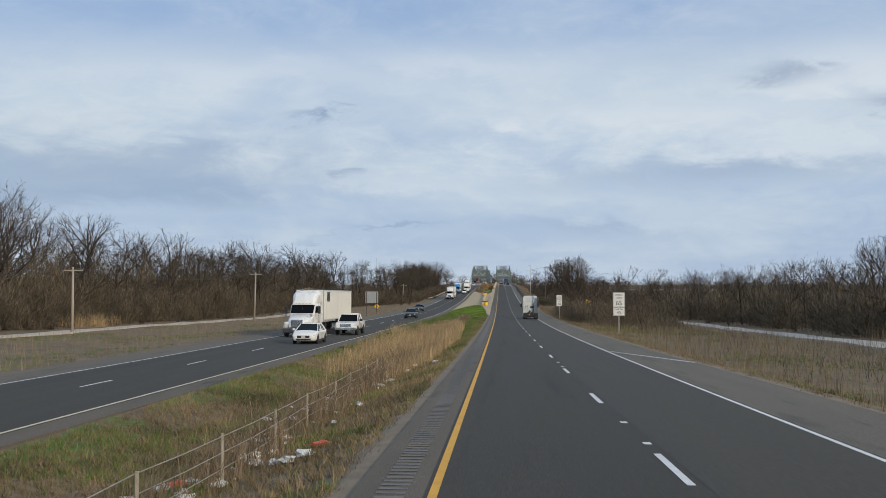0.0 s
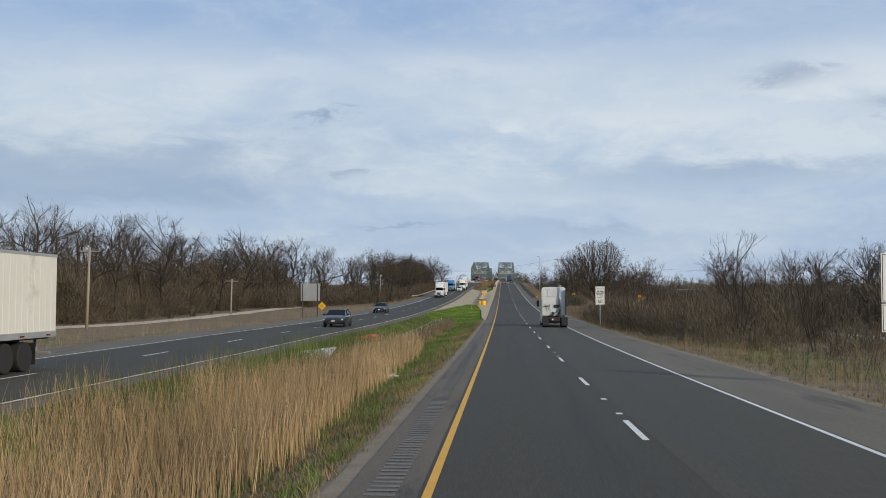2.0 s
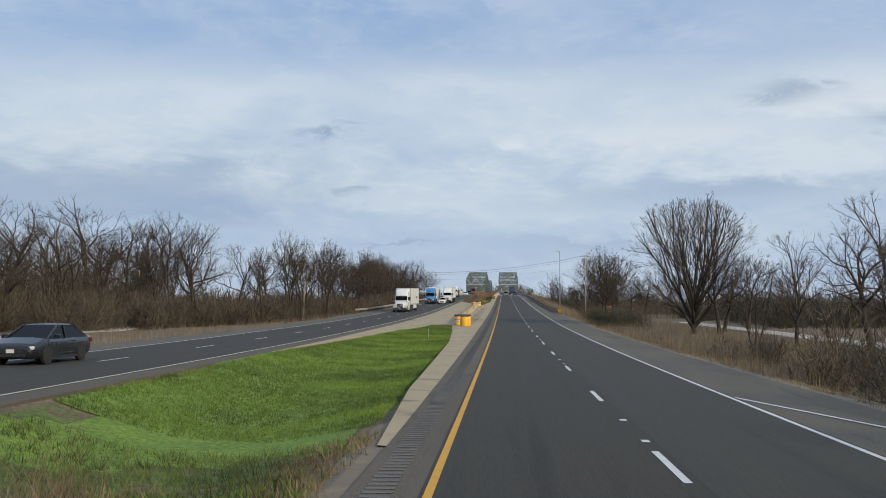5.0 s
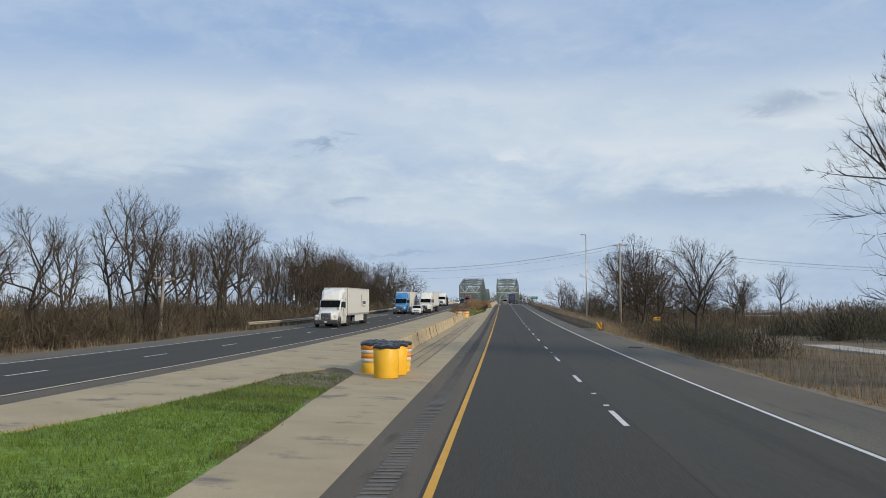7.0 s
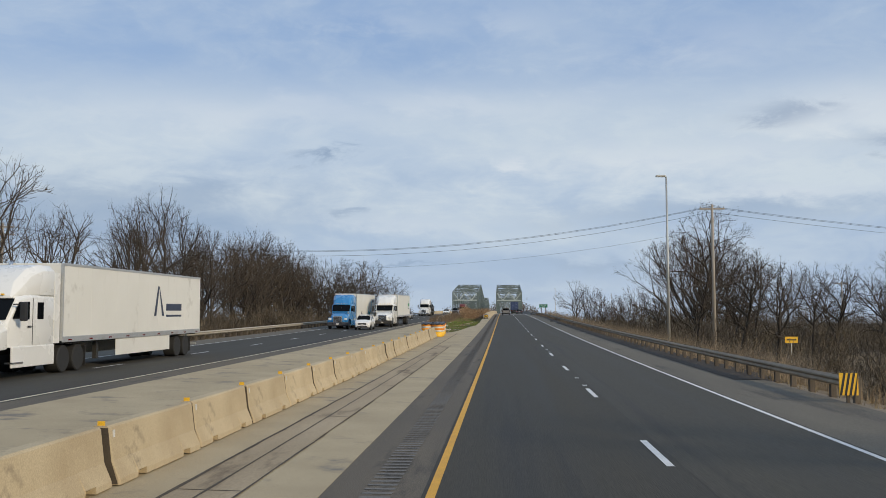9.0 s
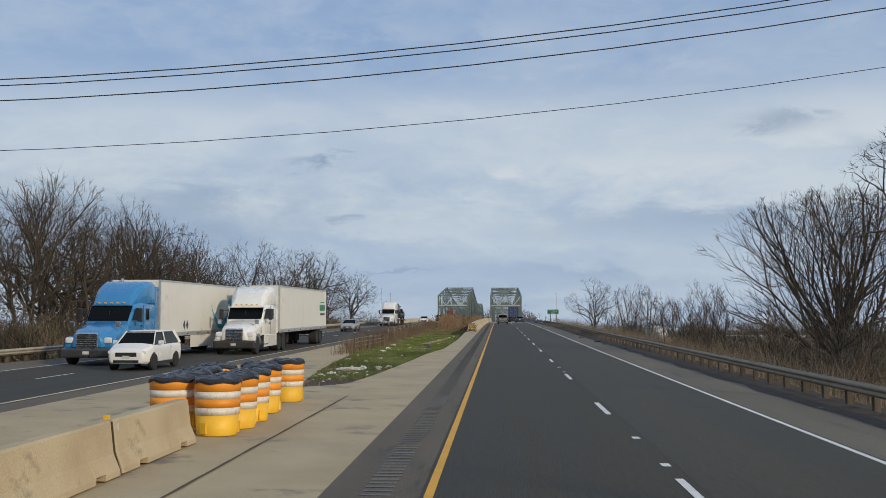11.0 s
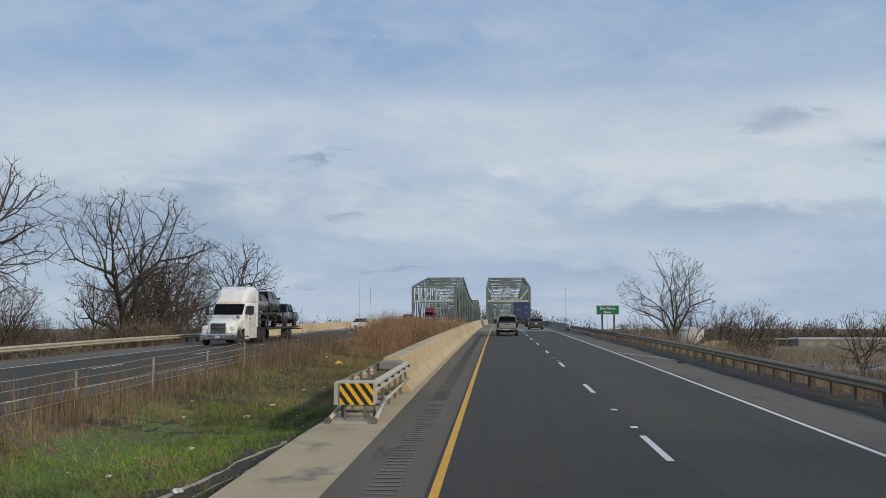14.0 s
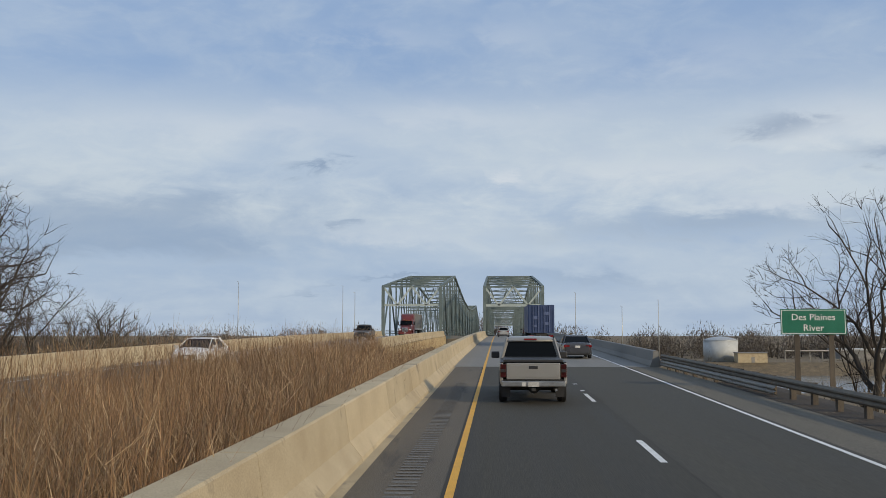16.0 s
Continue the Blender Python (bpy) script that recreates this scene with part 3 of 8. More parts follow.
def truss_bridge(xc, zf, label):
    t = thing("truss_bridge", pose(0, 0, 0), label, "bridge", "river bridges")
    n, y0, dy = 30, 686.0, 317 / 30
    for s in (-1, 1):
        x = xc + s * 5.0
        lo = [Vector((x, y0 + dy * k, zf(y0 + dy * k) - 0.3)) for k in range(n + 1)]
        hi = [Vector((x, y0 + dy * k, zf(y0 + dy * k) + truss_top(y0 + dy * k))) for k in range(n + 1)]
        for k in range(n):
            beam("top_chord", hi[k], hi[k + 1], 0.42, 0.42, TRUSS, t)
            beam("bottom_chord", lo[k], lo[k + 1], 0.45, 0.5, TRUSS, t)
            if k % 2:
                beam("diagonal", lo[k + 1], hi[k], 0.26, 0.24, TRUSS, t)
            else:
                beam("diagonal", lo[k], hi[k + 1], 0.26, 0.24, TRUSS, t)
        for k in range(n + 1):
            beam("post", lo[k], hi[k], 0.26 if 0 < k < n else 0.5, 0.24 if 0 < k < n else 0.6, TRUSS, t)
        # rail along the deck edge
        for z in (0.55, 0.95):
            beam("hand_rail", (x - s * 0.5, y0, zf(y0) + z), (x - s * 0.5, y0 + 317, zf(y0 + 317) + z), 0.1, 0.16, TRUSS, t)
    for k in range(0, n + 1):
        y = y0 + dy * k
        zt, zb = zf(y) + truss_top(y), zf(y)
        a, b = xc - 5.0, xc + 5.0
        beam("top_strut", (a, y, zt), (b, y, zt), 0.26, 0.3, TRUSS, t)
        if k % 2 == 0:
            beam("sway_strut", (a, y, zb + 5.4), (b, y, zb + 5.4), 0.3 if k in (0, n) else 0.18, 0.4 if k in (0, n) else 0.2, PORTAL_LIT if k in (0, n) else TRUSS, t)
        if k < n:
            y2 = y + dy
            z2 = zf(y2) + truss_top(y2)
            beam("lateral", (a, y, zt), (b, y2, z2), 0.1, 0.1, TRUSS, t)
            beam("lateral", (b, y, zt), (a, y2, z2), 0.1, 0.1, TRUSS, t)
        beam("floor_beam", (a, y, zb - 0.8), (b, y, zb - 0.8), 0.4, 1.0, TRUSS, t)
        if k % 2 == 0:
            m = 4
            for j in range(m):
                xa, xb = a + 10.0 * j / m, a + 10.0 * (j + 1) / m
                za, zb2 = (zt, zb + 5.4) if j % 2 == 0 else (zb + 5.4, zt)
                beam("sway_brace", (xa, y, za), (xb, y, zb2), 0.3 if k in (0, n) else 0.12, 0.3 if k in (0, n) else 0.12, PORTAL_LIT if k in (0, n) else TRUSS, t)
    for y in (686, 739, 950, 1003):
        bm = boxes((xc - 6, xc + 6, y - 1.1, y + 1.1, zf(y) - 3.0, zf(y) - 1.4), (xc - 5.6, xc - 3.4, y - 1, y + 1, -18, zf(y) - 3.0), (xc + 3.4, xc + 5.6, y - 1, y + 1, -18, zf(y) - 3.0), bevel=0.08)
        part("pier", bm, DECK, t, "weathered concrete pier")
    return t


truss_bridge(3.4, zr, "pale green steel through-truss bridge with a peaked top chord")
truss_bridge(-14.2, zo, "pale green steel through-truss bridge carrying oncoming traffic")


# ---- barriers, rails, fences ----
def jersey(bm, y0, y1, z=0.0, w=0.3, h=0.81, broad=False):
    """A stretch of barrier about x = 0."""
    prof = [(-w, 0.0), (-w, 0.08), (-w * 0.62, 0.33), (-w * 0.4, h - 0.03), (-w * 0.3, h), (w * 0.3, h), (w * 0.4, h - 0.03), (w * 0.62, 0.33), (w, 0.08), (w, 0.0)]
    if broad:
        prof = [(-0.42, 0.0), (-0.42, 0.08), (-0.30, 0.33), (-0.24, h - 0.02), (-0.22, h), (0.22, h), (0.245, h - 0.03), (0.34, 0.36), (0.56, 0.09), (0.58, 0.0)]
    a = [bm.verts.new((x, y0, z + zz)) for x, zz in prof]
    b = [bm.verts.new((x, y1, z + zz)) for x, zz in prof]
    n = len(prof)
    for i in range(n):
        bm.faces.new((a[i], a[(i + 1) % n], b[(i + 1) % n], b[i]))
    bm.faces.new(a[::-1])
    bm.faces.new(b)


def jersey_row():
    bm = bmesh.new()
    h, w, rings = 0.81, 0.3, []
    for y, lift in ((0.0, -1), (0.03, 0), (0.66, 0), (0.67, 1), (0.99, 1), (1.0, 0), (2.62, 0), (2.63, 1), (2.95, 1), (2.96, 0), (3.49, 0), (3.52, -1)):
        e = 0.1 if lift > 0 else 0.0
        w = 0.3 if lift >= 0 else 0.28
        prof = [(-w, e), (-w * 0.98, max(0.08, e + 0.01)), (-w * 0.62, 0.33), (-w * 0.42, h - 0.03), (-w * 0.32, h), (w * 0.32, h), (w * 0.42, h - 0.03), (w * 0.62, 0.33), (w * 0.98, max(0.08, e + 0.01)), (w, e)]
        rings.append([bm.verts.new((x, y, z)) for x, z in prof])
    for p, q in zip(rings, rings[1:]):
        for i in range(10):
            bm.faces.new((p[i], p[(i + 1) % 10], q[(i + 1) % 10], q[i]))
    bm.faces.new(rings[0])
    bm.faces.new(rings[-1])
    bmesh.ops.recalc_face_normals(bm, faces=bm.faces)
    first = tagged(part("jersey_barrier", bm, BARRIER), "weathered tan concrete barrier segment with drain notches", "barrier", "median barrier row")
    part("reflector", boxes((0.115, 0.145, 0.10, 0.17, 0.62, 0.74)), RUBBISH, first, "small pale reflector tab")
    part("marker_tab", boxes((-0.05, 0.05, 0.02, 0.05, 0.81, 0.87)), YELLOW_SIGN, first, "small yellow tab on the end")
    bm = bmesh.new()
    for y in (-0.004, 3.524):
        bm.faces.new([bm.verts.new((x * 0.27, y, z)) for x, z in ((-1, 0.01), (-0.62, 0.33), (-0.42, 0.78), (0.42, 0.78), (0.62, 0.33), (1, 0.01))])
    part("end_face", bm, JOINT, first, "dirt-blackened end face")
    rng = random.Random(5)
    n = 30
    for k in range(n):
        y = 275.9 + 3.66 * k
        x = float(np.interp(y, (276, 295, 305, 385), (-3.55, -4.2, -4.25, -4.75))) - 0.3
        m = pose(x, y, med(x, y + 1.5) - 0.008, math.degrees(math.atan(zr(y + 1) - zr(y))), 0, rng.uniform(-0.8, 0.8) + 0.5)
        if k == 0:
            first.matrix_basis = m
        else:
            copy_thing(first, m)


jersey_row()


def long_barrier(name, x, y0, y1, zf, h, label, mat_=BARRIER, seg=6.1, w=0.32, broad=False):
    t = thing(name, pose(0, 0, 0), label, "barrier", kind="structure")
    y = y0
    while y < y1 - 0.1:
        e = min(y + seg, y1)
        bm = bmesh.new()
        steps = max(1, int((e - y) / 3))
        for i in range(steps):
            a, b = y + (e - 0.02 - y) * i / steps, y + (e - 0.02 - y) * (i + 1) / steps
            jersey(bm, a, b, 0, w, h, broad)
        for v in bm.verts:
            v.co.z += zf(v.co.y) - 0.01
            v.co.x += x(v.co.y)
        bmesh.ops.remove_doubles(bm, verts=bm.verts, dist=1e-4)
        bmesh.ops.recalc_face_normals(bm, faces=bm.faces)
        part("panel", bm, mat_, t)
        y = e
    return t


long_barrier("concrete_barrier", lambda y: -2.3 + float(np.interp(y, (490, 530, 572, 690), (0, 0.02, 0.12, 0.6))), 490, 690, zr, 1.02, "long tan concrete median barrier with water stains", w=0.4, broad=True)
# DECK grey here in place of tan: the parapet's shade as colour
long_barrier("parapet", lambda y: 8.9, 572, 690, zr, 0.85, "concrete bridge parapet coloured grey to look shaded", DECK)
long_barrier("parapet", lambda y: xo(y) + 1.6, 602, 690, zo, 0.9, "tan concrete parapet of the oncoming approach span")
long_barrier("parapet", lambda y: xo(y) - 8.95, 545, 690, zo, 0.9, "tan concrete outer parapet of the oncoming approach span")


def girder_side(x, y0, y1, zf, label):
    """The ribbed side of an approach span below its parapet."""
    t = thing("approach_girder", pose(0, 0, 0), label, "girder", kind="structure")
    ribbon("web", lambda y: (x(y) - 0.02, x(y) + 0.02), y0, y1, 5, lambda y: zf(y) - 0.1, BARRIER, 1.9, t)
    y = y0
    while y < y1:
        part("rib", boxes((x(y) - 0.12, x(y) + 0.12, y - 0.09, y + 0.09, zf(y) - 2.0, zf(y) - 0.05)), BARRIER, t)
        y += 1.4
    return t


girder_side(lambda y: xo(y) + 1.95, 604, 690, zo, "ribbed tan side of the oncoming approach span")
girder_side(lambda y: -2.3, 575, 690, zr, "ribbed side of the approach span")

W_PROF = [(0.0, 0.0), (0.03, 0.03), (0.08, 0.06), (0.08, 0.10), (0.02, 0.15), (0.08, 0.20), (0.08, 0.24), (0.03, 0.28), (0.0, 0.31)]


def w_beam(y0, y1, xf, zf, side, material, name, parent, z=0.42, step=3.8):
    ys = list(np.arange(y0, y1, step)) + [y1]
    v, f = [], []
    n = len(W_PROF)
    for y in ys:
        for dx, dz in W_PROF:
            v.append((xf(y) + side * dx, y, zf(y) + z + dz))
        for dx, dz in W_PROF[::-1]:
            v.append((xf(y) + side * (dx - 0.012), y, zf(y) + z + dz))
    m = 2 * n
    for j in range(len(ys) - 1):
        for i in range(m):
            f.append((j * m + i, j * m + (i + 1) % m, (j + 1) * m + (i + 1) % m, (j + 1) * m + i))
    return tag_mesh(name, v, f, material, parent)


def guard_rail(y0, y1, xf, zf, gf, side, material, label, post_step=1.905, double=None):
    t = thing("guard_rail", pose(0, 0, 0), label, "guard rail")
    w_beam(y0, y1, xf, zf, side, material, "rail", t)
    bm = boxes((-0.08, 0.08, -0.1, 0.1, -0.75, 0.72), bevel=0.01)
    post = part("post", bm, POST_WOOD, t)
    post.location = (xf(y0) - side * 0.2, y0, zf(y0))
    k = 1
    while y0 + k * post_step < y1:
        y = y0 + k * post_step
        p = new("post", post.data)
        p.parent = t
        p.location = (xf(y) - side * 0.2, y, zf(y))
        b = new("spacer", SPACER)
        b.parent = t
        b.location = (xf(y) - side * 0.06, y, zf(y) + 0.57)
        k += 1
    return t


_bm = boxes((-0.06, 0.06, -0.07, 0.07, -0.16, 0.16))
SPACER = bpy.data.meshes.new("spacer")
_bm.to_mesh(SPACER)
_bm.free()
SPACER.materials.append(POST_WOOD)
near_rail_x = lambda y: float(np.interp(y, (330, 520, 572), (10.45, 10.35, 9.2)))
guard_rail(330, 535, near_rail_x, lambda y: zr(y) - 0.06, None, -1, RAIL, "weathered steel guard rail on timber posts beside the shoulder")
guard_rail(535, 572, near_rail_x, lambda y: zr(y) - 0.06, None, -1, RAIL_DARKER, "darkened steel guard rail leading to the bridge parapet")
far_rail_x = lambda y: xo(y) - float(np.interp(y, (330, 345, 520, 546), (12.3, 11.2, 10.9, 9.2)))
guard_rail(330, 546, far_rail_x, lambda y: zo(y) - 0.12, None, 1, RAIL_PALE, "rust-flecked guard rail in a pale sunlit tone along the oncoming carriageway")
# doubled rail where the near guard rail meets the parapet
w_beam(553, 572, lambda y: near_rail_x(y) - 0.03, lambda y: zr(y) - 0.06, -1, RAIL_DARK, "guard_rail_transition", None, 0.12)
tagged(scene.objects["guard_rail_transition"], "lower steel rail coloured dark as if shaded at the parapet end", "guard rail", kind="structure")


def chevron_board(name, m, w, h, label, n=4):
    t = thing(name, m, label, "marker board")
    part("board", boxes((-w / 2, w / 2, -0.02, 0.02, 0, h), bevel=0.004), YELLOW_SIGN, t)
    bm = bmesh.new()
    for k in range(n):
        x0 = -w / 2 + w * k / n
        for a, b in ((x0, 0.0),):
            q = [(a, -0.026, b), (a + w / n / 2, -0.026, b), (min(a + w / n * 1.4, w / 2), -0.026, h), (min(a + w / n * 0.9, w / 2), -0.026, h)]
            bm.faces.new([bm.verts.new(c) for c in q])
    part("stripe", bm, BLACK_SIGN, t, "black diagonal stripes")
    part("support", boxes((-0.04, 0.04, 0.02, 0.1, -0.7, h * 0.8)), POST_WOOD, t)
    return t


chevron_board("hazard_marker", pose(10.3, 329.6, zr(329.6) + 0.2), 0.5, 0.6, "yellow and black striped marker at the guard rail end")


CUSHION = mat("road_worn_pale_steel", (0.40, 0.38, 0.33), (0.52, 0.50, 0.44), 1.5, 0.6, 0.15, 40, metal=0.15, spots=((0.22, 0.17, 0.11), 0.6, 2.5))


def crash_cushion():
    """An open frame of two long rails on legs, with a striped nose and a skid along the ground."""
    t = thing("crash_cushion", pose(-2.3, 482.2, zr(482.2) - 0.006, math.degrees(math.atan(0.02))), "pale steel crash cushion frame with a yellow and black striped nose", "crash cushion")
    part("ground_plate", boxes((-0.5, 0.5, 0.0, 0.95, 0.0, 0.03), bevel=0.008), CUSHION, t)
    for s in (-1, 1):
        w_beam(0.55, 8.6, lambda y: s * 0.37, lambda y: 0, s, CUSHION, "side_rail", t, 0.56, 2.0)
        bm = bmesh.new()
        cyl(bm, (s * 0.5, 0.02, 0.06), (s * 0.47, 2.2, 0.3), 0.05, n=8)
        cyl(bm, (s * 0.47, 2.2, 0.3), (s * 0.45, 8.4, 0.36), 0.04, n=8)
        part("skid_tube", bm, CUSHION, t, smooth=True)
        bm = bmesh.new()
        cyl(bm, (s * 0.5, -0.06, 0.06), (s * 0.5, 0.08, 0.06), 0.075, n=10)
        part("tube_end", bm, RAIL_DARKER, t)
        for k in range(6):
            y = 1.1 + 1.45 * k
            leg = part("frame_leg", boxes((s * 0.33, s * 0.39, y - 0.045, y + 0.045, 0.03, 0.86), bevel=0.006), RAIL_DARKER, t)
            bm = bmesh.new()
            cyl(bm, (s * 0.36, y, 0.74), (s * 0.50, y, 0.74), 0.035, n=8)
            part("bolt", bm, TRIM_DARK, leg)
    for k in range(6):
        y = 1.1 + 1.45 * k
        part("cross_frame", boxes((-0.36, 0.36, y - 0.035, y + 0.035, 0.60, 0.68), (-0.36, 0.36, y - 0.035, y + 0.035, 0.12, 0.17), bevel=0.005), RAIL_DARKER, t)
    part("nose_box", boxes((-0.44, 0.44, 0.32, 1.0, 0.36, 0.86), bevel=0.02), CUSHION, t, "dented pale sheet metal box")
    panel = part("nose_panel", boxes((-0.30, 0.44, 0.285, 0.315, 0.38, 0.84)), YELLOW_SIGN, t)
    bm = bmesh.new()
    for k in range(5):
        x0 = -0.30 + 0.21 * k - 0.21
        q = []
        for x, z in ((x0, 0.84), (x0 + 0.105, 0.84), (x0 + 0.105 + 0.34, 0.38), (x0 + 0.34, 0.38)):
            if x < -0.30:
                z -= (-0.30 - x) * 0.46 / 0.34
                x = -0.30
            if x > 0.44:
                z += (x - 0.44) * 0.46 / 0.34
                x = 0.44
            q.append((x, 0.279, z))
        bm.faces.new([bm.verts.new(c) for c in q])
    part("stripe", bm, BLACK_SIGN, panel, "black diagonal stripes")
    for x in (-0.2, 0.24):
        part("brace", boxes((x - 0.02, x + 0.02, 0.36, 0.4, 0.03, 0.38)), RAIL_DARKER, t)
    part("tray", boxes((-0.3, 0.3, 7.1, 8.1, 0.70, 0.93), bevel=0.03), RAIL_DARK, t)


crash_cushion()


FENCE_WIRE = mat("dull_fence_wire", (0.25, 0.23, 0.19), (0.38, 0.35, 0.29), 3, 0.6, metal=0.3)


def wire_fence(ys, xf, dz, wires, label, wood=False, height=1.05):
    t = thing("wire_fence", pose(0, 0, 0), label, "fence")
    rng = random.Random(int(ys[0]) + 3)
    pts = []
    for y in ys:
        x = xf(y) + rng.uniform(-0.08, 0.08)
        z = land(x, y)
        lx, ly = rng.uniform(-0.06, 0.06), rng.uniform(-0.05, 0.05)
        bm = bmesh.new()
        if wood:
            cyl(bm, (0, 0, -0.3), (lx, ly, height), 0.055, 0.05, 7)
        else:
            box(bm, -0.03, 0.03, -0.012, 0.012, -0.3, height)
            box(bm, -0.012, 0.012, -0.035, 0.01, -0.3, height)
        p = part("post", bm, POST_WOOD if wood else RAIL_PALE, t)
        p.location = (x, y, z)
        pts.append((x + lx * 0.9, y + ly * 0.9, z))
    for w in wires:
        for a, b in zip(pts, pts[1:]):
            bm = bmesh.new()
            m = ((a[0] + b[0]) / 2, (a[1] + b[1]) / 2, (a[2] + b[2]) / 2 + w - 0.02)
            cyl(bm, (a[0], a[1], a[2] + w), m, 0.011, n=4, caps=False)
            cyl(bm, m, (b[0], b[1], b[2] + w), 0.011, n=4, caps=False)
            part("wire", bm, FENCE_WIRE, t)
    return t


wire_fence([9.5 + 4.6 * k for k in range(9)], lambda y: float(np.interp(y, (9, 45), (-4.4, -5.0))), 0, (1.0, 0.68, 0.36), "sagging wire fence on thin steel posts in the median")
wire_fence([119.2 + 4.9 * k for k in range(13)], lambda y: float(np.interp(y, (129, 160), (-5.6, -6.0))), 0, (1.0, 0.66, 0.33), "wire fence on thin steel posts in the green median")
wire_fence([424.9 + 3.0 * k for k in range(11)], lambda y: float(np.interp(y, (424, 440, 457), (-7.7, -7.9, -9.3))), 0, (0.95, 0.7, 0.45), "leaning fence of grey wooden posts and wire", True)
wire_fence([457 + 5.6 * k for k in range(9)], lambda y: float(np.interp(y, (457, 500, 525, 560), (-9.4, -9.9, -9.9, -9.6))), 0, (1.08, 0.86, 0.62, 0.36), "wire fence on thin posts through brown brush")


# ---- barrels ----
def barrel_mat(name, a, b):
    return mat(name, a, b, 2.5, 0.5, 0.03, 30, vary=0.1, spots=((0.42, 0.22, 0.06), 0.66, 3), speck=0.05)


BARREL_Y = barrel_mat("yellow_plastic", (0.78, 0.43, 0.02), (0.85, 0.5, 0.04))
BARREL_O = barrel_mat("orange_plastic", (0.8, 0.27, 0.02), (0.85, 0.33, 0.03))
BARREL_W = mat("dirty_white_band", (0.62, 0.58, 0.5), (0.74, 0.7, 0.62), 5, 0.5, spots=((0.6, 0.33, 0.1), 0.55, 6))
BLACK_PLASTIC = mat("black_plastic_sheet", (0.016, 0.017, 0.02), (0.03, 0.031, 0.035), 5, 0.35, 0.1, 20)


def barrel(banded):
    t = thing("sand_barrel", pose(0, 0, 0), "orange and yellow sand barrel with white bands and a black lid" if banded else "plain yellow sand barrel with a crumpled black lid", "barrel", "impact barrels")
    if banded:
        rings = [("lower_body", [(0.40, 0.0), (0.41, 0.02), (0.435, 0.42)], BARREL_Y), ("band", [(0.445, 0.42), (0.45, 0.56)], BARREL_W), ("middle_body", [(0.45, 0.56), (0.455, 0.74)], BARREL_O), ("band", [(0.46, 0.74), (0.465, 0.88)], BARREL_W), ("upper_body", [(0.465, 0.88), (0.47, 1.08), (0.45, 1.1)], BARREL_O)]
    else:
        rings = [("body", [(0.42, 0.0), (0.43, 0.02), (0.455, 0.5), (0.46, 1.06), (0.445, 1.08)], BARREL_Y)]
    for nm, prof, m in rings:
        bm = bmesh.new()
        lathe(bm, prof, 24)
        part(nm, bm, m, t, smooth=True)
    bm = bmesh.new()
    lathe(bm, [(0.485, 1.04), (0.49, 1.09), (0.46, 1.14), (0.3, 1.19), (0.12, 1.16), (0.001, 1.2)], 24)
    rng = random.Random(3)
    for v in bm.verts:
        r = math.hypot(v.co.x, v.co.y)
        a = math.atan2(v.co.y, v.co.x)
        v.co.z += 0.025 * math.sin(6 * a) * (r / 0.5) + rng.uniform(-0.012, 0.012)
    part("lid", bm, BLACK_PLASTIC, t, "black ribbed lid")
    if banded:
        bm = bmesh.new()
        for a in (0.4, 2.5, 4.6):
            c, s = math.cos(a), math.sin(a)
            box(bm, -0.07, 0.07, -0.02, 0.02, 0.05, 0.27, m=Matrix.Translation((0.425 * c, 0.425 * s, 0)) @ pose(0, 0, 0, 0, 0, math.degrees(a) + 90))
        part("foot_pocket", bm, BARREL_Y, t)
    return t


def place_barrels():
    a, b = barrel(True), barrel(False)
    at = [(-4.75, 386.9), (-5.75, 387.1), (-4.7, 388.1), (-5.8, 388.4), (-4.75, 389.4), (-6.0, 389.8), (-4.9, 391.2), (-6.1, 391.4), (-5.35, 392.6), (-4.95, 394.2)]
    rng = random.Random(2)
    for i, (x, y) in enumerate(at):
        m = pose(x, y, med(x, y) - 0.006, 0, 0, rng.uniform(0, 360))
        if i == 0:
            a.matrix_basis = m
        else:
            copy_thing(a, m)
    for i, (x, y) in enumerate([(-3.1, 270.9), (-2.98, 272.6)]):
        m = pose(x, y, med(x, y) - 0.006, 0, 0, rng.uniform(0, 360))
        if i == 0:
            b.matrix_basis = m
        else:
            copy_thing(b, m)
    for x, y, r in ((-3.85, 273.0, 40), (-3.9, 274.5, 90), (-3.0, 274.3, 170)):
        copy_thing(a, pose(x, y, med(x, y) - 0.006, 0, 0, r))


place_barrels()


# ---- signs ----
def letters(text, size, m, parent, material, depth=0.004, name="legend"):
    """Built-in font, turned into a mesh, facing -y, its middle at the origin of m."""
    cu = bpy.data.curves.new("text", "FONT")
    cu.body, cu.size, cu.align_x, cu.align_y, cu.extrude = text, size, "CENTER", "CENTER", depth
    cu.resolution_u = 3
    tmp = bpy.data.objects.new("text", cu)
    scene.collection.objects.link(tmp)
    bpy.context.view_layer.update()
    me = bpy.data.meshes.new_from_object(tmp.evaluated_get(bpy.context.evaluated_depsgraph_get()))
    bpy.data.objects.remove(tmp)
    me.materials.clear()
    me.materials.append(material)
    ob = new(name, me)
    ob.parent = parent
    ob.matrix_basis = m @ pose(0, 0, 0, 90, 0, 0)
    return ob


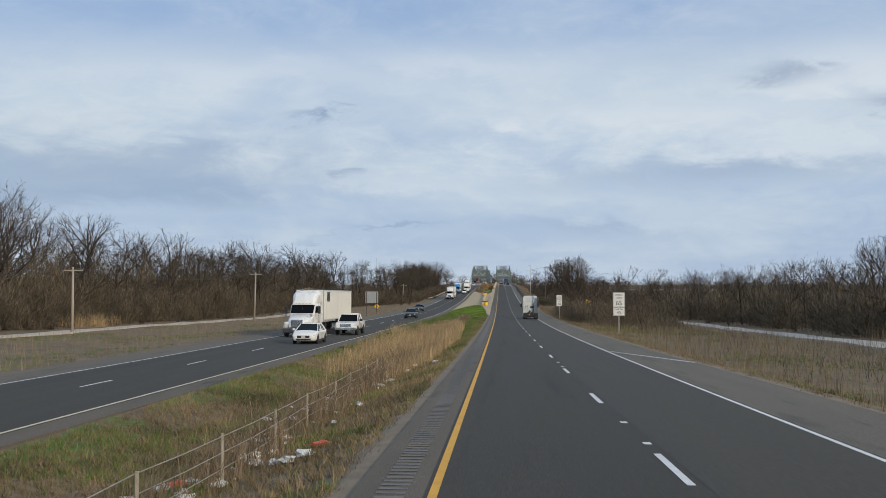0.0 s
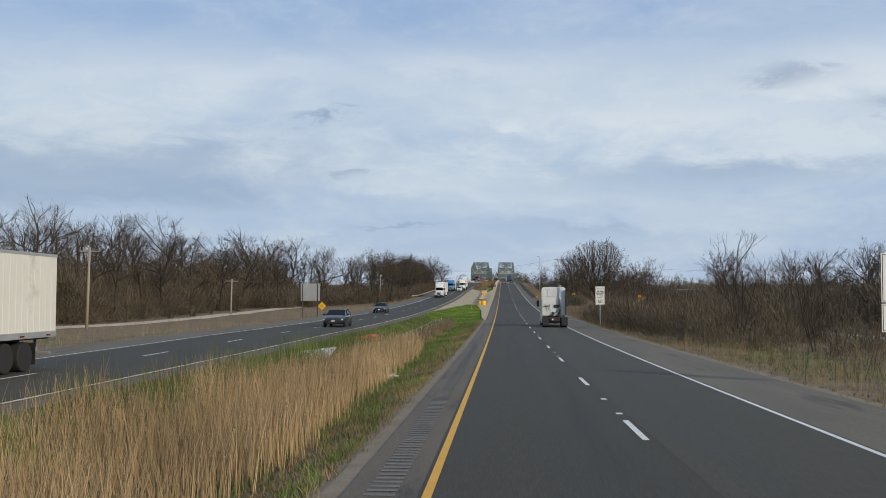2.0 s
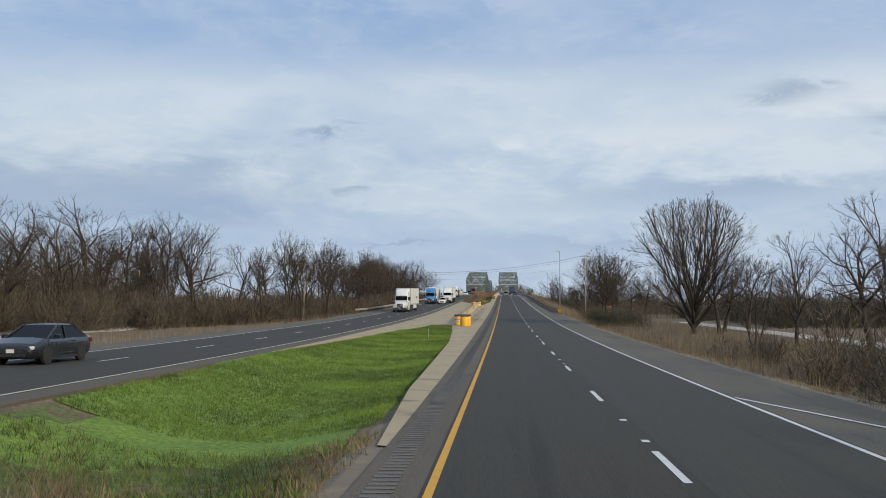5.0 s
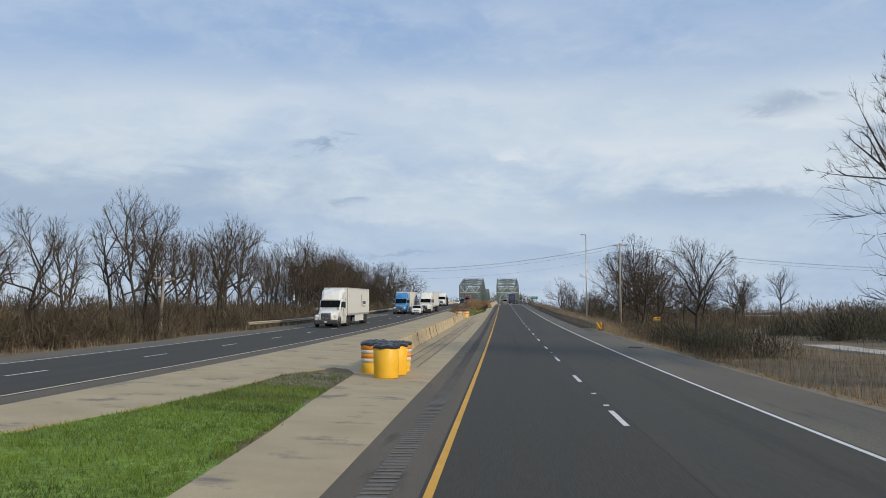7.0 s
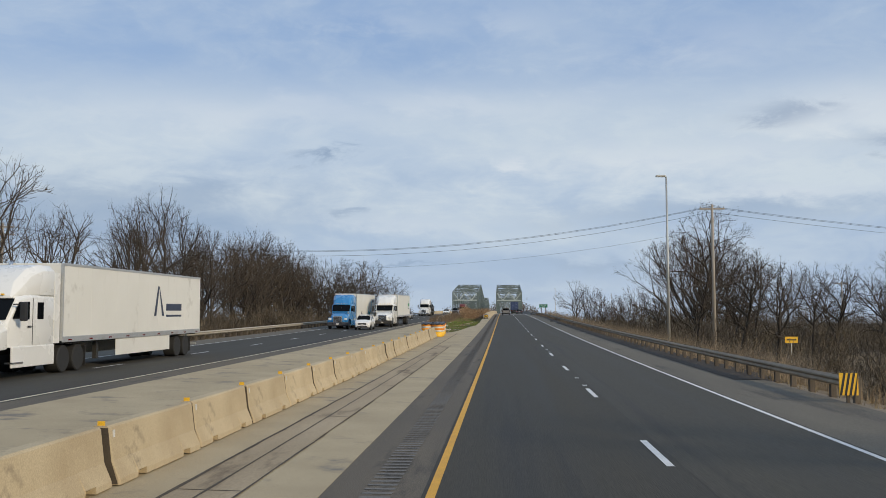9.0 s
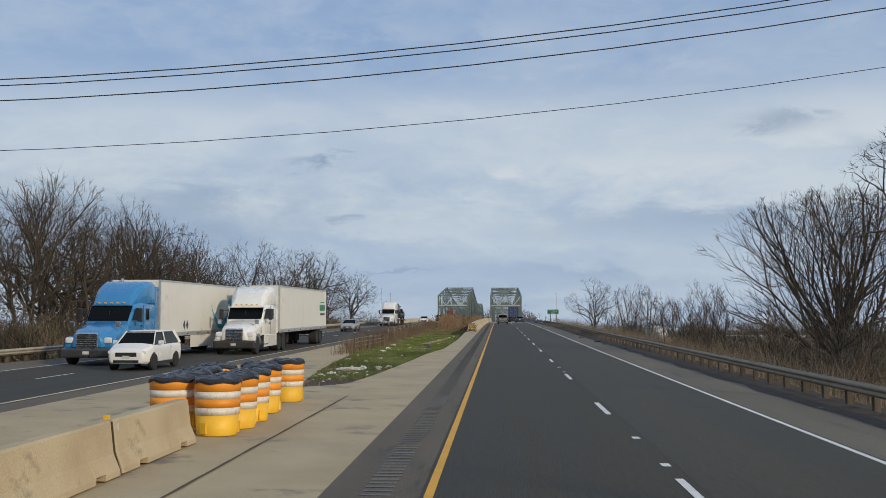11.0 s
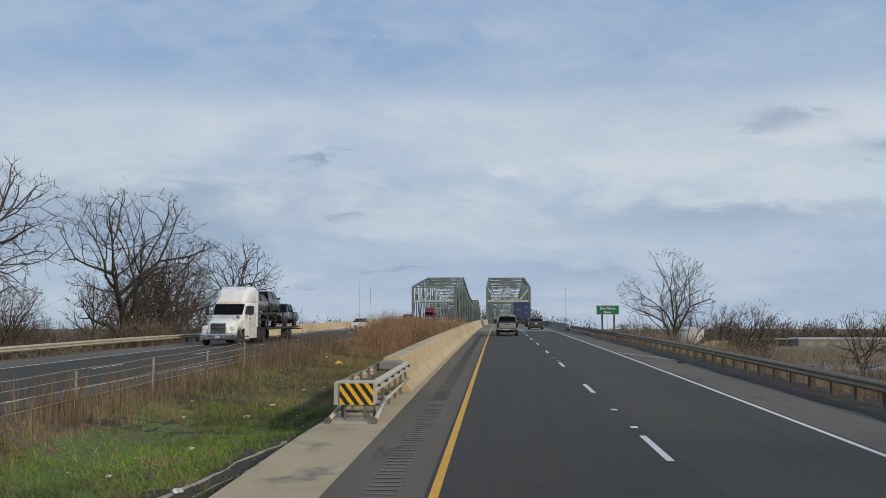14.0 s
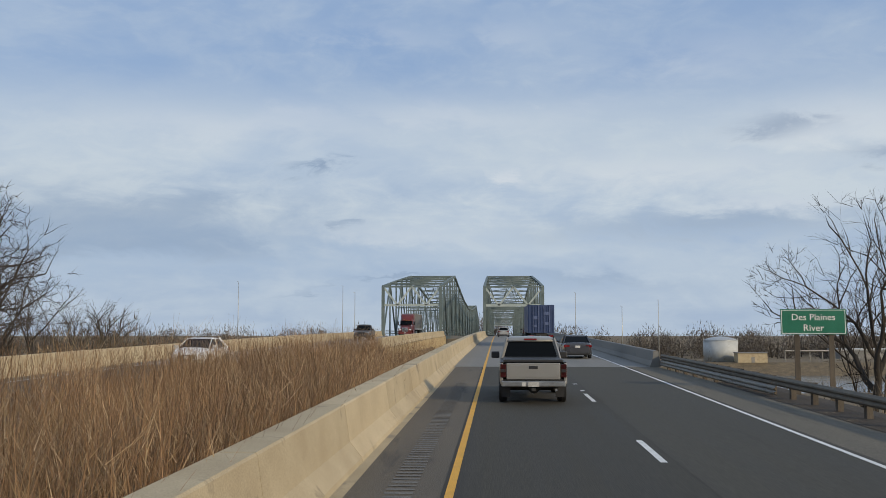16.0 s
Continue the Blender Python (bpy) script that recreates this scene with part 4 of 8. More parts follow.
def panel_sign(t, w, h, z, base, border=None, name="panel", y=0.0):
    p = part(name, boxes((-w / 2, w / 2, y - 0.006, y + 0.006, z, z + h), bevel=0.004), base, t)
    if border:
        bm, e, g = bmesh.new(), 0.03, 0.02
        for a in ((-w / 2 + e, w / 2 - e, z + e, z + e + g), (-w / 2 + e, w / 2 - e, z + h - e - g, z + h - e), (-w / 2 + e, -w / 2 + e + g, z + e, z + h - e), (w / 2 - e - g, w / 2 - e, z + e, z + h - e)):
            box(bm, a[0], a[1], y - 0.009, y - 0.007, a[2], a[3])
        part("border", bm, border, p)
    return p


def u_post(t, x, z0, z1, y=0.04, material=STEEL, w=0.05):
    return part("post", boxes((x - w, x + w, y - 0.02, y + 0.03, z0, z1), bevel=0.006), material, t)


def speed_sign():
    x, y = 13.1, 98.5
    z = land(x, y)
    top = zr(y) + 4.1
    t = thing("speed_limit_sign", pose(x, y, z, 0, 0, -4), "white speed limit 65 sign with a minimum 45 panel", "road sign")
    a = panel_sign(t, 1.2, 1.5, top - z - 1.5, WHITE_SIGN, BLACK_SIGN)
    b = panel_sign(t, 1.2, 0.86, top - z - 2.4, WHITE_SIGN, BLACK_SIGN)
    o = top - z
    letters("SPEED", 0.27, pose(0, -0.012, o - 0.26), a, BLACK_SIGN)
    letters("LIMIT", 0.27, pose(0, -0.012, o - 0.58), a, BLACK_SIGN)
    letters("65", 0.66, pose(0, -0.012, o - 1.1), a, BLACK_SIGN)
    letters("MINIMUM", 0.2, pose(0, -0.012, o - 1.72), b, BLACK_SIGN)
    letters("45", 0.5, pose(0, -0.012, o - 2.08), b, BLACK_SIGN)
    u_post(t, 0, -0.3, o - 0.2)


def truck_sign():
    x, y = 11.7, 174.3
    z = land(x, y)
    o = zr(y) + 4.1 - z
    t = thing("speed_limit_sign", pose(x, y, z, 0, 0, -5), "white truck speed limit 60 sign on a wooden post", "road sign")
    a = panel_sign(t, 1.0, 0.7, o - 0.7, WHITE_SIGN, BLACK_SIGN)
    b = panel_sign(t, 1.0, 1.27, o - 2.02, WHITE_SIGN, BLACK_SIGN)
    letters("TRUCKS", 0.22, pose(0, -0.012, o - 0.25), a, BLACK_SIGN)
    part("legend", boxes((-0.34, -0.08, -0.013, -0.009, o - 0.58, o - 0.47), (-0.02, 0.08, -0.013, -0.009, o - 0.58, o - 0.47), (0.13, 0.36, -0.013, -0.009, o - 0.58, o - 0.47)), BLACK_SIGN, a)
    letters("SPEED", 0.24, pose(0, -0.012, o - 0.92), b, BLACK_SIGN)
    letters("LIMIT", 0.24, pose(0, -0.012, o - 1.22), b, BLACK_SIGN)
    letters("60", 0.55, pose(0, -0.012, o - 1.68), b, BLACK_SIGN)
    u_post(t, 0, -0.3, o - 0.2)


def river_sign():
    x, y = 11.62, 555.5
    z = land(x, y)
    zt = 3.17 - z
    t = thing("river_name_sign", pose(x, y, z, 0, 0, -3), "green river name sign with white lettering on two posts", "road sign")
    p = panel_sign(t, 2.2, 0.88, zt - 0.88, GREEN_SIGN, WHITE_SIGN)
    letters("Des Plaines", 0.32, pose(0, -0.012, zt - 0.29), p, WHITE_SIGN)
    letters("River", 0.33, pose(0, -0.012, zt - 0.66), p, WHITE_SIGN)
    for s in (-0.55, 0.6):
        u_post(t, s, -0.4, zt - 0.05, 0.07, POST_WOOD, 0.09)


def back_board():
    y, x = 206, -27.0
    z = land(x, y)
    zt = 0.5 - z
    t = thing("sign_back", pose(x, y, z, 0, 0, 0), "bare aluminium back of a roadside sign on two posts", "road sign")
    part("panel", boxes((-1.4, 1.4, -0.01, 0.01, zt - 2.5, zt), bevel=0.004), ALU, t)
    for k in range(5):
        part("stringer", boxes((-1.36, 1.36, -0.05, -0.012, zt - 2.3 + 0.52 * k, zt - 2.25 + 0.52 * k)), ALU, t)
    for s in (-1.1, 1.1):
        u_post(t, s, -0.4, zt - 0.1, -0.1, POST_WOOD, 0.08)


def diamond_sign():
    x, y = -27.2, 216
    z = land(x, y)
    t = thing("warning_sign", pose(x, y, z, 0, 0, 0), "yellow diamond warning sign on a thin post", "road sign")
    bm = bmesh.new()
    box(bm, -0.46, 0.46, -0.006, 0.006, -0.46, 0.46)
    bmesh.ops.transform(bm, matrix=pose(0, 0, 2.1, 0, 45, 0), verts=bm.verts)
    part("panel", bm, YELLOW_SIGN, t)
    part("legend", boxes((-0.18, 0.18, -0.012, -0.008, 2.2, 2.26), (-0.22, 0.22, -0.012, -0.008, 2.05, 2.11), (-0.15, 0.15, -0.012, -0.008, 1.9, 1.96)), BLACK_SIGN, t)
    u_post(t, 0, -0.3, 2.1, 0.03, STEEL, 0.03)


def yellow_plates():
    x, y = 18.2, 188
    z = land(x, y)
    t = thing("pennant_sign", pose(x, y, z), "yellow pennant sign at the frontage road", "road sign")
    zt = zr(y) + 2.75 - z
    bm = bmesh.new()
    fr, bk = [[bm.verts.new((a, d, zt + c)) for a, c in ((-0.45, -0.45), (0.55, 0), (-0.45, 0.45))] for d in (-0.01, 0.01)]
    bm.faces.new(fr)
    bm.faces.new(bk[::-1])
    for i in range(3):
        bm.faces.new((fr[i], bk[i], bk[(i + 1) % 3], fr[(i + 1) % 3]))
    bmesh.ops.recalc_face_normals(bm, faces=bm.faces[:])
    p = part("panel", bm, YELLOW_SIGN, t)
    part("legend", boxes((-0.38, 0.1, -0.016, -0.013, zt + 0.08, zt + 0.16), (-0.38, 0.25, -0.016, -0.013, zt - 0.06, zt + 0.02), (-0.38, 0.05, -0.016, -0.013, zt - 0.2, zt - 0.12)), BLACK_SIGN, p)
    u_post(t, -0.3, -0.3, zt + 0.2, 0.04, STEEL, 0.03)
    x, y = 24.0, 381
    z = land(x, y)
    t = thing("arrow_sign", pose(x, y, z), "yellow arrow plate on a low post", "road sign")
    zt = zr(y) + 0.25 - z
    p = part("panel", boxes((-0.5, 0.5, -0.006, 0.006, zt - 0.5, zt), bevel=0.004), YELLOW_SIGN, t)
    part("legend", boxes((-0.38, 0.38, -0.012, -0.008, zt - 0.3, zt - 0.2)), BLACK_SIGN, p)
    u_post(t, 0, -0.3, zt - 0.05, 0.03, STEEL, 0.03)


speed_sign()
truck_sign()
river_sign()
back_board()
diamond_sign()
yellow_plates()


CHANNEL = (-6.0, -5.3, -4.75, -4.2, -3.4)


# ---- poles and cables ----
def utility_pole(x, y, top, lean=0.0, arms=1, label="grey wooden utility pole with a crossarm"):
    z = land(x, y)
    t = thing("utility_pole", pose(x, y, z, 0, lean, 0), label, "utility pole", "utility poles")
    h = top - z
    bm = bmesh.new()
    cyl(bm, (0, 0, -0.5), (0, 0, h), 0.17, 0.11, 10)
    part("pole", bm, POLE_WOOD, t, smooth=True)
    for k in range(arms):
        part("crossarm", boxes((-1.1, 1.1, -0.06, 0.06, h - 0.45 - 0.7 * k, h - 0.32 - 0.7 * k), bevel=0.01), POLE_WOOD, t)
        for s in (-1, -0.45, 0.45, 1):
            bm = bmesh.new()
            cyl(bm, (s, 0, h - 0.32 - 0.7 * k), (s, 0, h - 0.16 - 0.7 * k), 0.04, 0.03, 8)
            part("insulator", bm, DECK, t)
    return t


def lamp_pole(x, y, top, label="slim galvanised lamp pole", r=0.12):
    z = land(x, y)
    t = thing("lamp_pole", pose(x, y, z), label, "street lamp", "lamp poles")
    h = top - z
    bm = bmesh.new()
    cyl(bm, (0, 0, -0.3), (0, 0, h), r, r * 0.5, 10)
    part("pole", bm, STEEL, t, smooth=True)
    part("lamp_head", boxes((-0.75, -0.05, -0.13, 0.13, h - 0.02, h + 0.12), bevel=0.03), STEEL, t)
    return t


def cable(name, p, q, sag, label, r=0.013, n=20):
    cu = bpy.data.curves.new(name, "CURVE")
    cu.dimensions, cu.bevel_depth, cu.bevel_resolution = "3D", r, 1
    sp = cu.splines.new("POLY")
    sp.points.add(n)
    p, q = Vector(p), Vector(q)
    for i in range(n + 1):
        s = i / n
        c = p.lerp(q, s)
        sp.points[i].co = (c.x, c.y, c.z - 4 * sag * s * (1 - s), 1)
    cu.materials.append(WIRE)
    return tagged(new(name, cu), label, "cable")


POLES_L = [(-47, 40, 5.2), (-46.5, 103, 4.2), (-42.5, 166, 4.3), (-46.3, 232, 1.3), (-46, 312, 3.7)]
for x, y, top in POLES_L:
    utility_pole(x, y, top, lean=1.5 if y in (166, 232) else 0)
for (a, b, c), (d, e, f) in zip(POLES_L, POLES_L[1:]):
    for s in (-1, 1):
        cable("power_cable", (a + s, b, c - 0.2), (d + s, e, f - 0.2), 1.2, "thin dark cable along the woods")
utility_pole(-44.2, 386, 7.5, arms=2, label="tall wooden utility pole with two crossarms")
utility_pole(19.5, 388, 8.9, label="tall wooden utility pole beside the guard rail")
utility_pole(-33, 330, 1.9, lean=3, arms=1, label="leaning wooden utility pole in the brush")
utility_pole(59, 470, 5.5, label="distant wooden utility pole")
for dx, z0, z1, sag in ((0.0, 7.33, 8.87, 3.06), (0.3, 7.3, 8.82, 3.08), (0.0, 7.05, 8.35, 3.15)):
    cable("power_cable", (-44.2, 388 + dx, z0), (19.5, 389 + dx, z1), sag, "dark power cable crossing over the highway")
    cable("power_cable", (19.5, 389 + dx, z1), (110, 392 + dx, z1 - 3), 2.5, "dark power cable running off over the trees")
    cable("power_cable", (-44.2, 388 + dx, z0), (-140, 380 + dx, z0 + 1), 2.5, "dark power cable running off over the woods")
cable("power_cable", (-44.2, 388, 6.0), (19.5, 389, 6.9), 3.05, "thin lower cable crossing over the highway", 0.008)
lamp_pole(12.8, 372, 9.0)
for x, y, top in ((-128, 987, 28), (-75.7, 987, 25.8), (-69.7, 987, 22.5), (38.3, 987, 22.2), (60.7, 987, 15.5), (78.1, 987, 18.5)):
    lamp_pole(x, y, top, "tall slim lamp mast on the far river bank", 0.26)


def channel_x(y):
    """The middle of the drain channel in the grass."""
    return float(np.interp(y, (446, 458, 466, 474, 482), CHANNEL)) + 0.12 * noise.noise((0, y * 0.35, 3))


def channel_edges(y):
    c = channel_x(y)
    return (c - 0.34 + 0.16 * noise.noise((0, y * 1.1, 14)), c + 0.1, c + 0.34 + 0.16 * noise.noise((0, y * 1.1, 15)))


st(ribbon("drain_channel", channel_edges, 453, 482, 0.4, lambda y: tuple(land(x, y) + (0.04 if k != 1 else 0.02) for k, x in enumerate(channel_edges(y))), CONCRETE, 0.15), "narrow silted concrete drain channel in the grass", "drain")
_d = thing("drain_grate", pose(-5.95, 399.0, med(-5.95, 399.0) - 0.004), "rusty storm drain grate in the apron", "drain", kind="structure")
part("frame", boxes((-0.5, 0.5, -0.35, 0.35, 0, 0.008)), DIRT, _d)
for _k in range(7):
    part("slot", boxes((-0.4 + 0.125 * _k, -0.34 + 0.125 * _k, -0.28, 0.28, 0.008, 0.012)), BLACK_SIGN, _d)


# ---- bare trees ----
def tube(V, Fc, pts, radii, n):
    """Adds a tapered tube through pts to the lists."""
    base = len(V)
    up = Vector((0.31, 0.22, 0.92))
    for i, p in enumerate(pts):
        d = (pts[min(i + 1, len(pts) - 1)] - pts[max(i - 1, 0)]).normalized()
        s = d.cross(up)
        s = s.normalized() if s.length > 1e-3 else Vector((1, 0, 0))
        u = s.cross(d)
        for k in range(n):
            a = 2 * math.pi * k / n
            V.append(p + (s * math.cos(a) + u * math.sin(a)) * radii[i])
    for i in range(len(pts) - 1):
        for k in range(n):
            Fc.append((base + i * n + k, base + i * n + (k + 1) % n, base + (i + 1) * n + (k + 1) % n, base + (i + 1) * n + k))


def blade(V, Fc, pts, widths, rng):
    """Adds a thin flat twig through pts."""
    base = len(V)
    d = (pts[-1] - pts[0]).normalized()
    s = d.cross(Vector((rng.gauss(0, 1), rng.gauss(0, 1), rng.gauss(0, 1))))
    s = s.normalized() if s.length > 1e-4 else Vector((1, 0, 0))
    for p, w in zip(pts[:-1], widths):
        V.append(p - s * w)
        V.append(p + s * w)
    V.append(pts[-1].copy())
    n = len(pts) - 1
    for i in range(n - 1):
        Fc.append((base + 2 * i, base + 2 * i + 1, base + 2 * i + 3, base + 2 * i + 2))
    Fc.append((base + 2 * n - 2, base + 2 * n - 1, base + 2 * n))


def limb(rng, start, d, length, segs, wander, lift):
    pts, p, d = [start.copy()], start.copy(), d.normalized()
    for _ in range(segs):
        d = (d + Vector((rng.gauss(0, wander), rng.gauss(0, wander), rng.gauss(0, wander) + lift))).normalized()
        p = p + d * (length / segs)
        pts.append(p.copy())
    return pts


def bare_tree(name, seed, h, spread, label, fork=0.3, top=0.8, limbs=7, lift=0.04, wander=0.13, angle=0.62, levels=3, kids=3, fine=3, stems=1, trunk_r=None, twig=0.011, twig_mat=None, rise=(0.25, 1.1), belly=0.5):
    """A leafless tree of height h and crown radius spread: a trunk, limbs between fork and top of its height, and
    branches that part again and again inside a rounded crown, down to fine twigs. rise: how steeply the lowest and the
    highest limbs start; belly: where between fork and tip the crown is widest."""
    rng = random.Random(seed)
    TV, TF, CV, CF = [], [], [], []
    r0 = trunk_r or h * 0.017
    zc = h * (fork * 0.8 + (1 - fork * 0.8) * belly)
    lump = [rng.uniform(0, 6.28) for _ in range(4)]

    def past(p):
        """How far out p lies: 1 on the crown's skin."""
        a = math.atan2(p.y, p.x)
        k = 1 + 0.13 * math.sin(2 * a + lump[0]) + 0.1 * math.sin(3 * a + lump[1] + 0.6 * p.z) + 0.08 * math.sin(5 * a + lump[2] - 0.9 * p.z)
        rz = h - zc if p.z > zc else max(0.5, zc - fork * h * 0.5)
        return math.sqrt((p.x * p.x + p.y * p.y) / (spread * k) ** 2 + ((p.z - zc) / rz) ** 2)

    def room(p, d, most):
        """The way left from p along d to the crown's skin."""
        n = 8
        for k in range(1, n + 1):
            q = p + d * (most * k / n)
            if past(q) > 1 and q.z > fork * h * 0.5:
                return most * (k - 0.6) / n
        return most

    def bent(d, ang, a):
        s = d.cross(Vector((0.3, 0.2, 0.9)))
        s = s.normalized() if s.length > 1e-3 else Vector((1, 0, 0))
        u = s.cross(d)
        return (d * math.cos(ang) + (s * math.cos(a) + u * math.sin(a)) * math.sin(ang)).normalized()

    def grow(p, d, ln, r, lev):
        ln = max(0.3 * ln, min(ln, room(p, d, ln)))
        segs = 4 if lev == 0 else 3 if lev < 3 else 2
        pts = limb(rng, p, d, ln, segs, wander, lift)
        end = max(0.007, r * 0.6)
        radii = [r + (end - r) * i / segs for i in range(segs + 1)]
        if lev == 0:
            tube(TV, TF, pts, radii, 6)
        elif lev < 3:
            tube(CV, CF, pts, radii, 4 if lev == 1 else 3)
        else:
            blade(CV, CF, pts, [max(twig * 1.3, k) for k in radii[:-1]], rng)
        if lev == levels:
            for _ in range(fine):
                f = rng.uniform(0.15, 1.0) * segs
                i = min(segs - 1, int(f))
                q = pts[i].lerp(pts[i + 1], f - i)
                e = q + bent((pts[i + 1] - pts[i]).normalized(), rng.uniform(0.3, 1.0), rng.uniform(0, 6.28)) * max(0.45, ln * rng.uniform(0.5, 0.9)) + Vector((0, 0, 0.06 * ln))
                blade(CV, CF, [q, e], [twig], rng)
            return
        a0, tip = rng.uniform(0, 6.28), (pts[-1] - pts[-2]).normalized()
        for k in range(2):
            grow(pts[-1], bent(tip, angle * rng.uniform(0.4, 0.9), a0 + math.pi * k + rng.uniform(-0.4, 0.4)), ln * rng.uniform(0.66, 0.88), r * 0.56, lev + 1)
        for k in range(kids - 2 + (1 if lev < 2 else 0)):
            f = rng.uniform(0.25, 0.92) * segs
            i = min(segs - 1, int(f))
            grow(pts[i].lerp(pts[i + 1], f - i), bent((pts[i + 1] - pts[i]).normalized(), angle * rng.uniform(0.9, 1.6), rng.uniform(0, 6.28)), ln * rng.uniform(0.5, 0.8), r * 0.42, lev + 1)

    for s in range(stems):
        a0 = rng.uniform(0, 6.28) + s * 2.4
        lean = Vector((math.cos(a0), math.sin(a0), 0)) * (0.3 if stems > 1 else 0.06)
        rs = r0 if stems == 1 else r0 * 0.6
        trunk = limb(rng, lean * 0.4 - Vector((0, 0, 0.4)), Vector((0, 0, 1)) + lean, h * top * rng.uniform(0.9, 1.0), 7, wander * 0.45, 0.03)
        tube(TV, TF, trunk, [rs * (1.4 if i == 0 else 1.0 - 0.6 * i / 7) for i in range(8)], 8)
        for k in range(limbs):
            u = k / max(1, limbs - 1)
            f = min(0.99, (fork + (top - fork) * (u + rng.uniform(-0.05, 0.05))) / top) * 7
            i = max(0, min(6, int(f)))
            a = k * 2.4 + rng.uniform(-0.4, 0.4) + seed
            d = Vector((math.cos(a), math.sin(a), rise[0] + (rise[1] - rise[0]) * u + rng.uniform(-0.15, 0.15))).normalized()
            p = trunk[i].lerp(trunk[i + 1], max(0, f - i))
            grow(p, d, room(p, d, 1.2 * max(h, spread)) * rng.uniform(0.36, 0.5), rs * (0.62 - 0.28 * u), 0)
        p, d = trunk[-1], (trunk[-1] - trunk[-2]).normalized()
        grow(p, d, max(0.5, room(p, d, h)) * 0.45, rs * 0.36, 1)
    t = thing(name, pose(0, 0, 0), label, "tree", "bare trees")
    tag_mesh("trunk", TV, TF, BARK, t, smooth=True)
    tag_mesh("crown", CV, CF, twig_mat or TWIG, t, "bare twigs")
    return t


FOREST = [bare_tree("tree", 11 + k, 12.5, (4.0, 4.6, 3.4, 4.8, 4.2)[k], "tall bare woodland tree with a rounded crown of fine twigs", (0.38, 0.3, 0.42, 0.34, 0.3)[k], 0.72, 7, 0.05, 0.12, 0.62, 3, 3, 3, rise=(0.5, 1.4)) for k in range(5)]
OAK = [bare_tree("tree", 31 + k, 11.0, (5.4, 4.9)[k], "gnarled bare tree with crooked dark limbs", 0.3, 0.56, 6, 0.03, 0.19, 0.74, 4, 3, 2, trunk_r=0.3, rise=(0.35, 1.0), belly=0.45) for k in range(2)]
ROUND = bare_tree("tree", 57, 16.5, 12.3, "wide round bare tree with a dense fan of limbs", 0.06, 0.3, 17, 0.06, 0.09, 0.5, 4, 3, 4, trunk_r=0.5, twig=0.011, rise=(0.45, 2.0), belly=0.42)
BUDDED = bare_tree("tree", 64, 17.5, 6.8, "tall crooked bare tree with dark spreading limbs and budding twigs", 0.25, 0.66, 10, 0.03, 0.17, 0.75, 4, 3, 3, trunk_r=0.34, twig=0.012, twig_mat=BUD, rise=(0.15, 1.1))
FORKED = bare_tree("tree", 41, 13.5, 5.4, "open bare tree parting low into crooked dark limbs", 0.16, 0.34, 5, 0.05, 0.16, 0.66, 4, 3, 3, trunk_r=0.36, rise=(0.8, 2.2), belly=0.62)
FAN = bare_tree("tree", 103, 9.5, 3.4, "bare tree with a clear dark trunk and a fan-shaped crown", 0.42, 0.7, 7, 0.06, 0.13, 0.6, 4, 3, 2, trunk_r=0.2, twig=0.008, rise=(0.7, 1.8))
SLIM = bare_tree("tree", 71, 8.6, 2.3, "slim multi-stemmed bare sapling", 0.2, 0.8, 6, 0.08, 0.09, 0.5, 2, 3, 3, stems=3, twig=0.009, twig_mat=BUD, trunk_r=0.12, rise=(0.8, 1.8))
SHRUB = [bare_tree("shrub", 83 + k, 4.2, 1.9, "leafless grey-brown shrub at the wood edge", 0.1, 0.6, 4, 0.06, 0.16, 0.6, 1, 3, 5, stems=4, trunk_r=0.05, twig=0.016, rise=(0.5, 1.2)) for k in range(2)]
VASE = bare_tree("tree", 97, 10.0, 3.6, "open-crowned bare tree with budding twigs", 0.22, 0.5, 7, 0.06, 0.15, 0.62, 3, 3, 4, trunk_r=0.2, twig_mat=BUD, rise=(0.7, 1.8))
used = set()


def plant(t, x, y, s=1.0, turn=0.0, sx=1.0, sink=0.05, label=""):
    m = pose(x, y, land(x, y) - sink, 0, 0, turn) @ Matrix.Diagonal((s * sx, s * sx, s, 1))
    if t.name not in used:
        used.add(t.name)
        t.matrix_basis = m
        o = t
    else:
        o = copy_thing(t, m)
        o.matrix_basis = m
    if label:
        o["label"] = label
    return o


